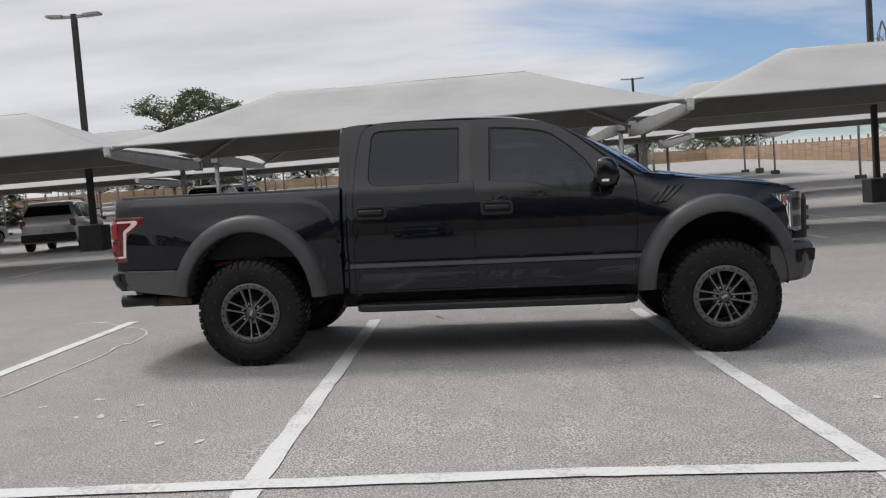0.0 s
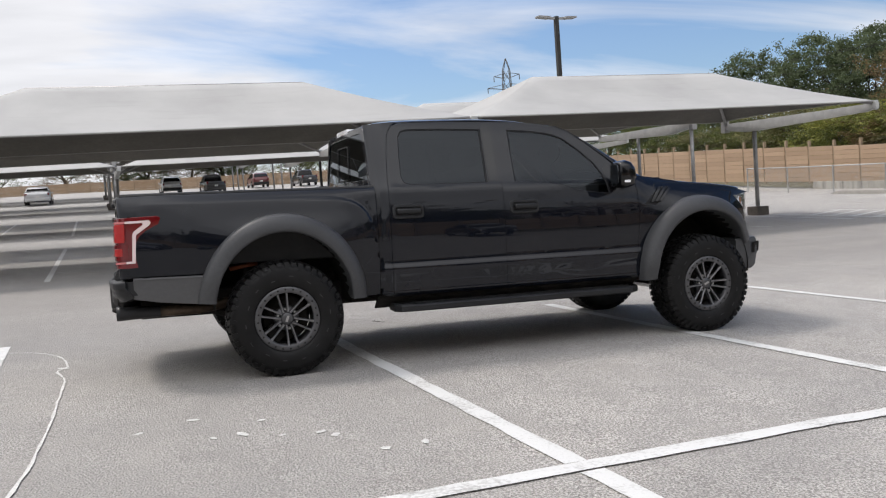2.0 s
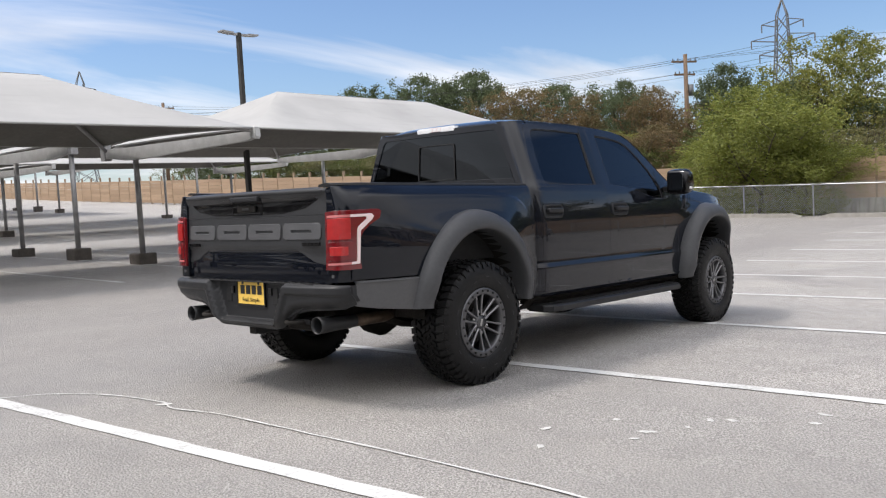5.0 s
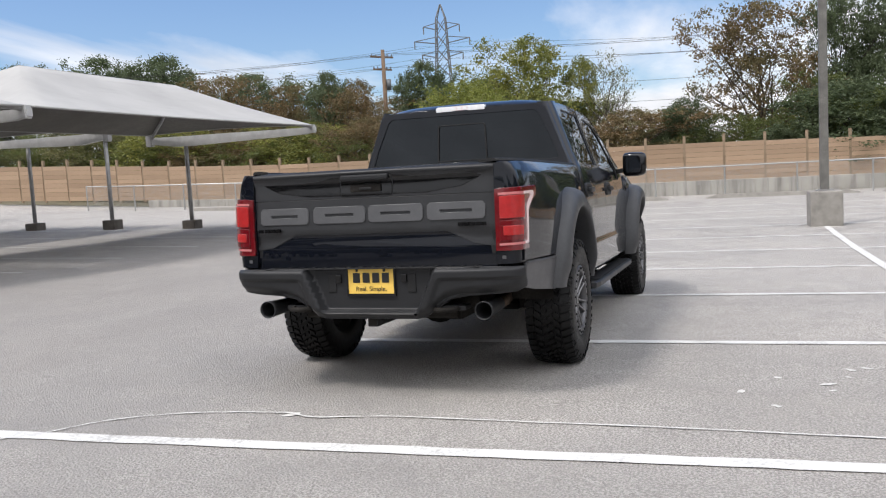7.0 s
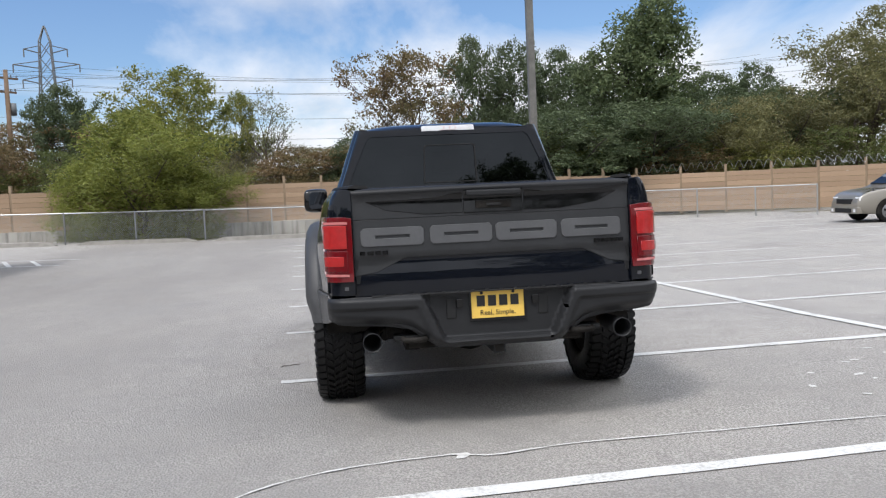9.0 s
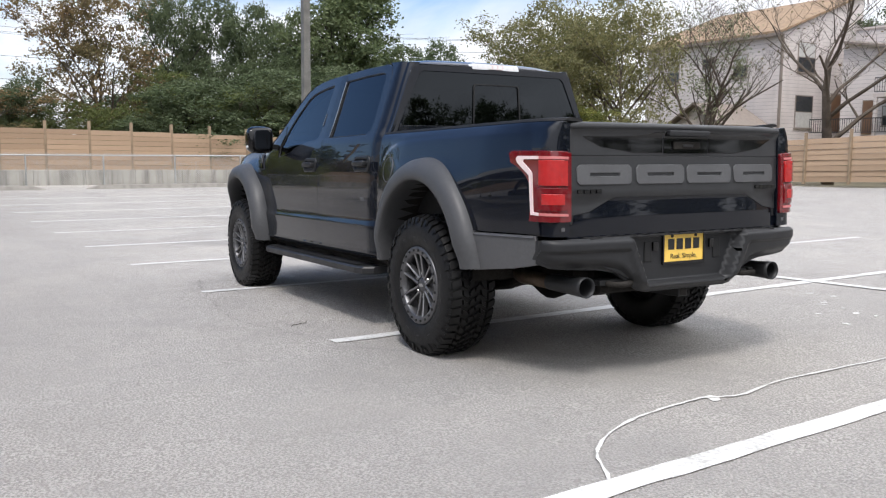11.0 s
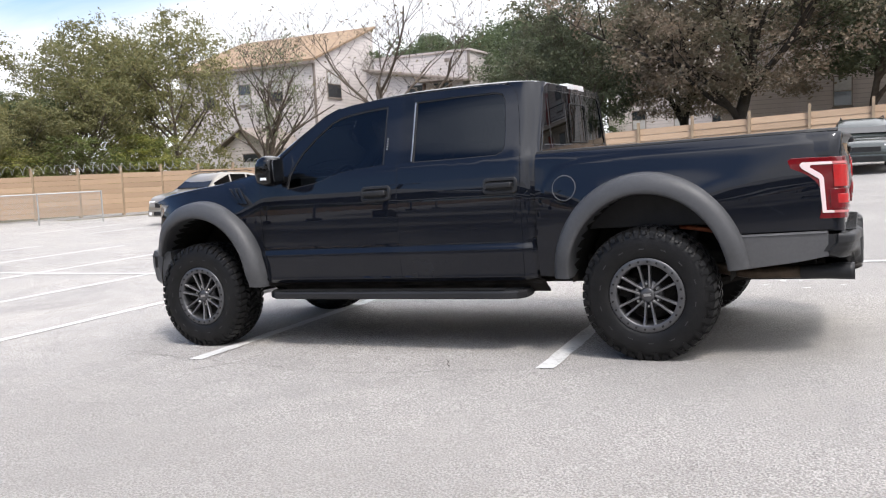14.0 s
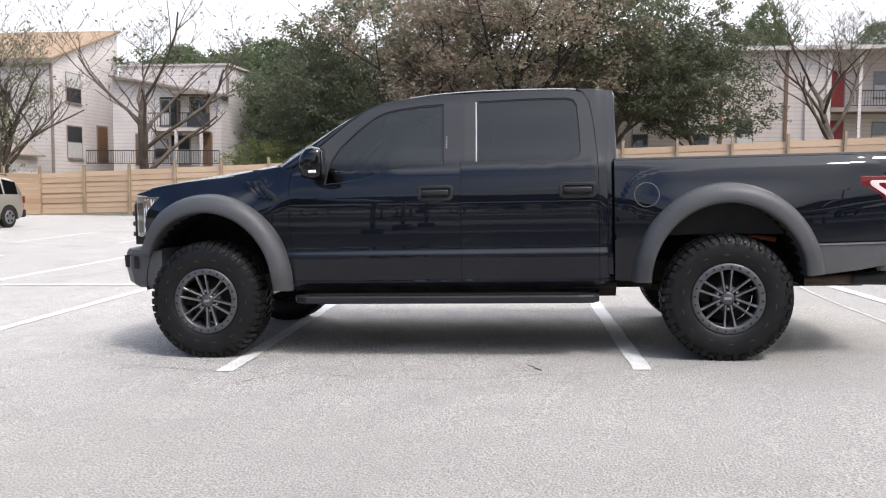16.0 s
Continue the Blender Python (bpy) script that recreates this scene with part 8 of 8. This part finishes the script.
TREES = [
    # along the timber fence beyond the nose
    ("oak", 44.0, 50.0, 9.9, 7.4), ("oak", 43.0, 41.6, 10.0, 7.0), ("oak", 44.0, 36.8, 10.0, 6.4), ("rust", 40.5, 29.4, 8.0, 6.6), ("rust", 41.5, 25.6, 7.4, 5.0), ("oak", 41.0, 22.4, 7.9, 3.4), ("rust", 40.0, 19.8, 7.2, 3.8), ("oak", 42.0, 16.2, 8.2, 4.2),
    ("oak", 43.0, 12.9, 7.0, 4.6), ("lime", 42.0, 9.4, 9.2, 6.2), ("lime", 42.5, 6.7, 7.9, 3.0), ("sparse", 42.0, 4.8, 8.0, 3.4), ("willow", 28.9, 9.3, 5.6, 7.4), ("willow", 28.7, 7.4, 3.4, 5.0), ("willow", 28.9, 11.2, 3.6, 5.0), ("oak", 36.0, 0.4, 4.7, 3.6), ("bare", 36.6, 5.7, 5.2, 4.6), ("bare", 34.5, 6.9, 4.6, 3.6), ("bare", 37.0, 2.6, 4.6, 4.4),
    ("rust", 39.0, -3.2, 9.4, 6.2), ("oak", 40.0, -6.5, 10.3, 3.4), ("oak", 41.0, -9.3, 10.2, 4.8), ("oak", 42.0, -12.2, 9.8, 4.8), ("tall", 36.0, -15.8, 11.5, 7.2), ("oak", 43.0, -25.0, 8.8, 5.0), ("olive", 33.5, -19.6, 5.8, 4.4), ("olive", 39.5, -30.8, 11.5, 8.6),
    ("olive", 36.0, -27.0, 9.4, 7.0), ("oak", 41.5, -21.4, 8.0, 6.6), ("oak", 39.0, -24.0, 6.8, 6.6), ("olive", 35.4, -22.6, 6.4, 5.4), ("oak", 40.5, -17.8, 7.0, 6.0), ("olive", 33.8, -33.0, 11.8, 7.4), ("sparse", 28.3, -33.5, 10.3, 4.4), ("oak", 37.5, -13.0, 7.0, 5.0), ("oak", 33.6, -10.0, 5.4, 7.4), ("oak", 33.6, -6.4, 4.8, 6.8), ("oak", 33.8, -13.8, 5.8, 7.4), ("olive", 40.0, -36.0, 11.0, 8.0),
    ("oak", 38.6, 54.0, 7.2, 7.0), ("rust", 47.0, 24.5, 7.6, 7.0), ("oak", 49.0, 33.0, 9.0, 8.0), ("oak", 52.0, -21.0, 8.5, 7.0), ("bush", 36.0, 15.0, 4.2, 6.5), ("rust", 35.6, 17.6, 4.6, 4.6), ("bush", 35.6, 30.5, 4.2, 5.2), ("bush", 35.8, 47.0, 4.0, 7.0), ("bush", 35.8, 41.0, 4.3, 7.0), ("bush", 35.6, 35.5, 4.0, 7.0),
    ("bush", 36.0, 24.0, 3.9, 7.0), ("bush", 35.2, -3.0, 3.4, 5.6), ("bush", 35.2, -17.5, 3.4, 6.0), ("bush", 35.6, 53.0, 5.0, 7.0), ("oak", 35.8, 59.0, 6.0, 7.0), ("bush", 36.0, 65.0, 5.0, 7.0),
    # round the houses
    ("oak", 41.3, -62.0, 14.0, 10), ("oak", 32.0, -63.0, 13.5, 9), ("oak", 24.9, -62.0, 13.4, 9), ("oak", 18.3, -52.0, 11.5, 8.0), ("shade", 11.0, -42.0, 12.4, 9.6), ("shade", 15.2, -46.5, 10.4, 8.0), ("olive", 12.8, -40.0, 3.8, 4.4), ("bush", 17.0, -41.0, 4.2, 6.0), ("brown", 2.6, -38.5, 13.2, 14.6), ("shade", -3.2, -40.5, 12.4, 10.5), ("shade", -8.4, -41.2, 8.8, 8.6), ("brown", 6.0, -42.5, 11.0, 9.0),
    ("bare", 20.2, -33.8, 12.8, 15.0), ("bare", 28.5, -34.0, 11.8, 12.5), ("bare", -14.8, -38.5, 11.4, 11.0), ("oak", -15.8, -60.0, 13.4, 5.4), ("oak", -24.0, -61.0, 12.0, 8.0), ("oak", -6.0, -62.0, 12.0, 9.0),
    # out of view past the houses, mirrored in the rear window
    ("oak", -31.0, -54.0, 7.5, 8.0), ("oak", -38.0, -50.0, 8.5, 9.0), ("oak", -46.0, -46.0, 7.5, 8.0), ("oak", -39.0, -62.0, 9.0, 8.0),
    # beyond the canopies
    ("oak", -47.5, 122.0, 16.2, 16.0), ("oak", 33.0, 117.0, 9.0, 8.0), ("bush", 27.0, 117.0, 5.2, 8.0), ("bush", 18.0, 117.0, 5.0, 8.0), ("oak", -36.0, 50.0, 5.2, 5.0), ("oak", -3.0, 117.0, 5.6, 9.0), ("oak", 8.0, 117.5, 5.8, 9.0),
]
# undergrowth along the back of the fences
under = random.Random(8)
for k in range(17):
    TREES.append((under.choice(("bush", "lime", "olive", "rust", "bush", "oak")), 36.0 + under.uniform(-1.0, 1.5) - (2.0 if k < 5 else 0), -29.0 + 4.6 * k, under.uniform(3.6, 5.4), under.uniform(6.0, 7.5)))
for k in range(10):
    TREES.append((under.choice(("oak", "rust", "olive", "oak")), 44.5 + under.uniform(-1.0, 3.0), -30.0 + 8.0 * k, under.uniform(5.6, 6.8) if k not in (3, 4) else 4.6, under.uniform(7.0, 9.0)))
# unseen trees past the tail; the low ones are added to darken tailgate reflections
for k in range(13):
    TREES.append(("oak" if k % 3 else "tall", -58.0 + under.uniform(-4, 4), -54.0 + 9.5 * k, under.uniform(9.5, 12.5) if k < 5 else under.uniform(4.4, 5.2), under.uniform(10.0, 12.5)))
# second unseen row, added to close gaps in that mirrored dark band
for k in range(9):
    TREES.append(("oak", -62.0, -10.0 + 9.0 * k, under.uniform(4.6, 5.4), 13.0))
for k in range(12):
    TREES.append((under.choice(("oak", "bush", "rust")), -62.0 + 8.2 * k, 117.0 + under.uniform(-1, 1), under.uniform(4.6, 6.0), 9.5))
for x in (18.0, 22.0, 26.0, 30.0):
    TREES.append(("oak", x, -59.0, 12.0 + under.uniform(-1, 1.5), 9.5))
for n, (kind, x, y, tall, wide) in enumerate(TREES):
    tree(kind, x, y, tall, wide, n, (n * 67) % 360)
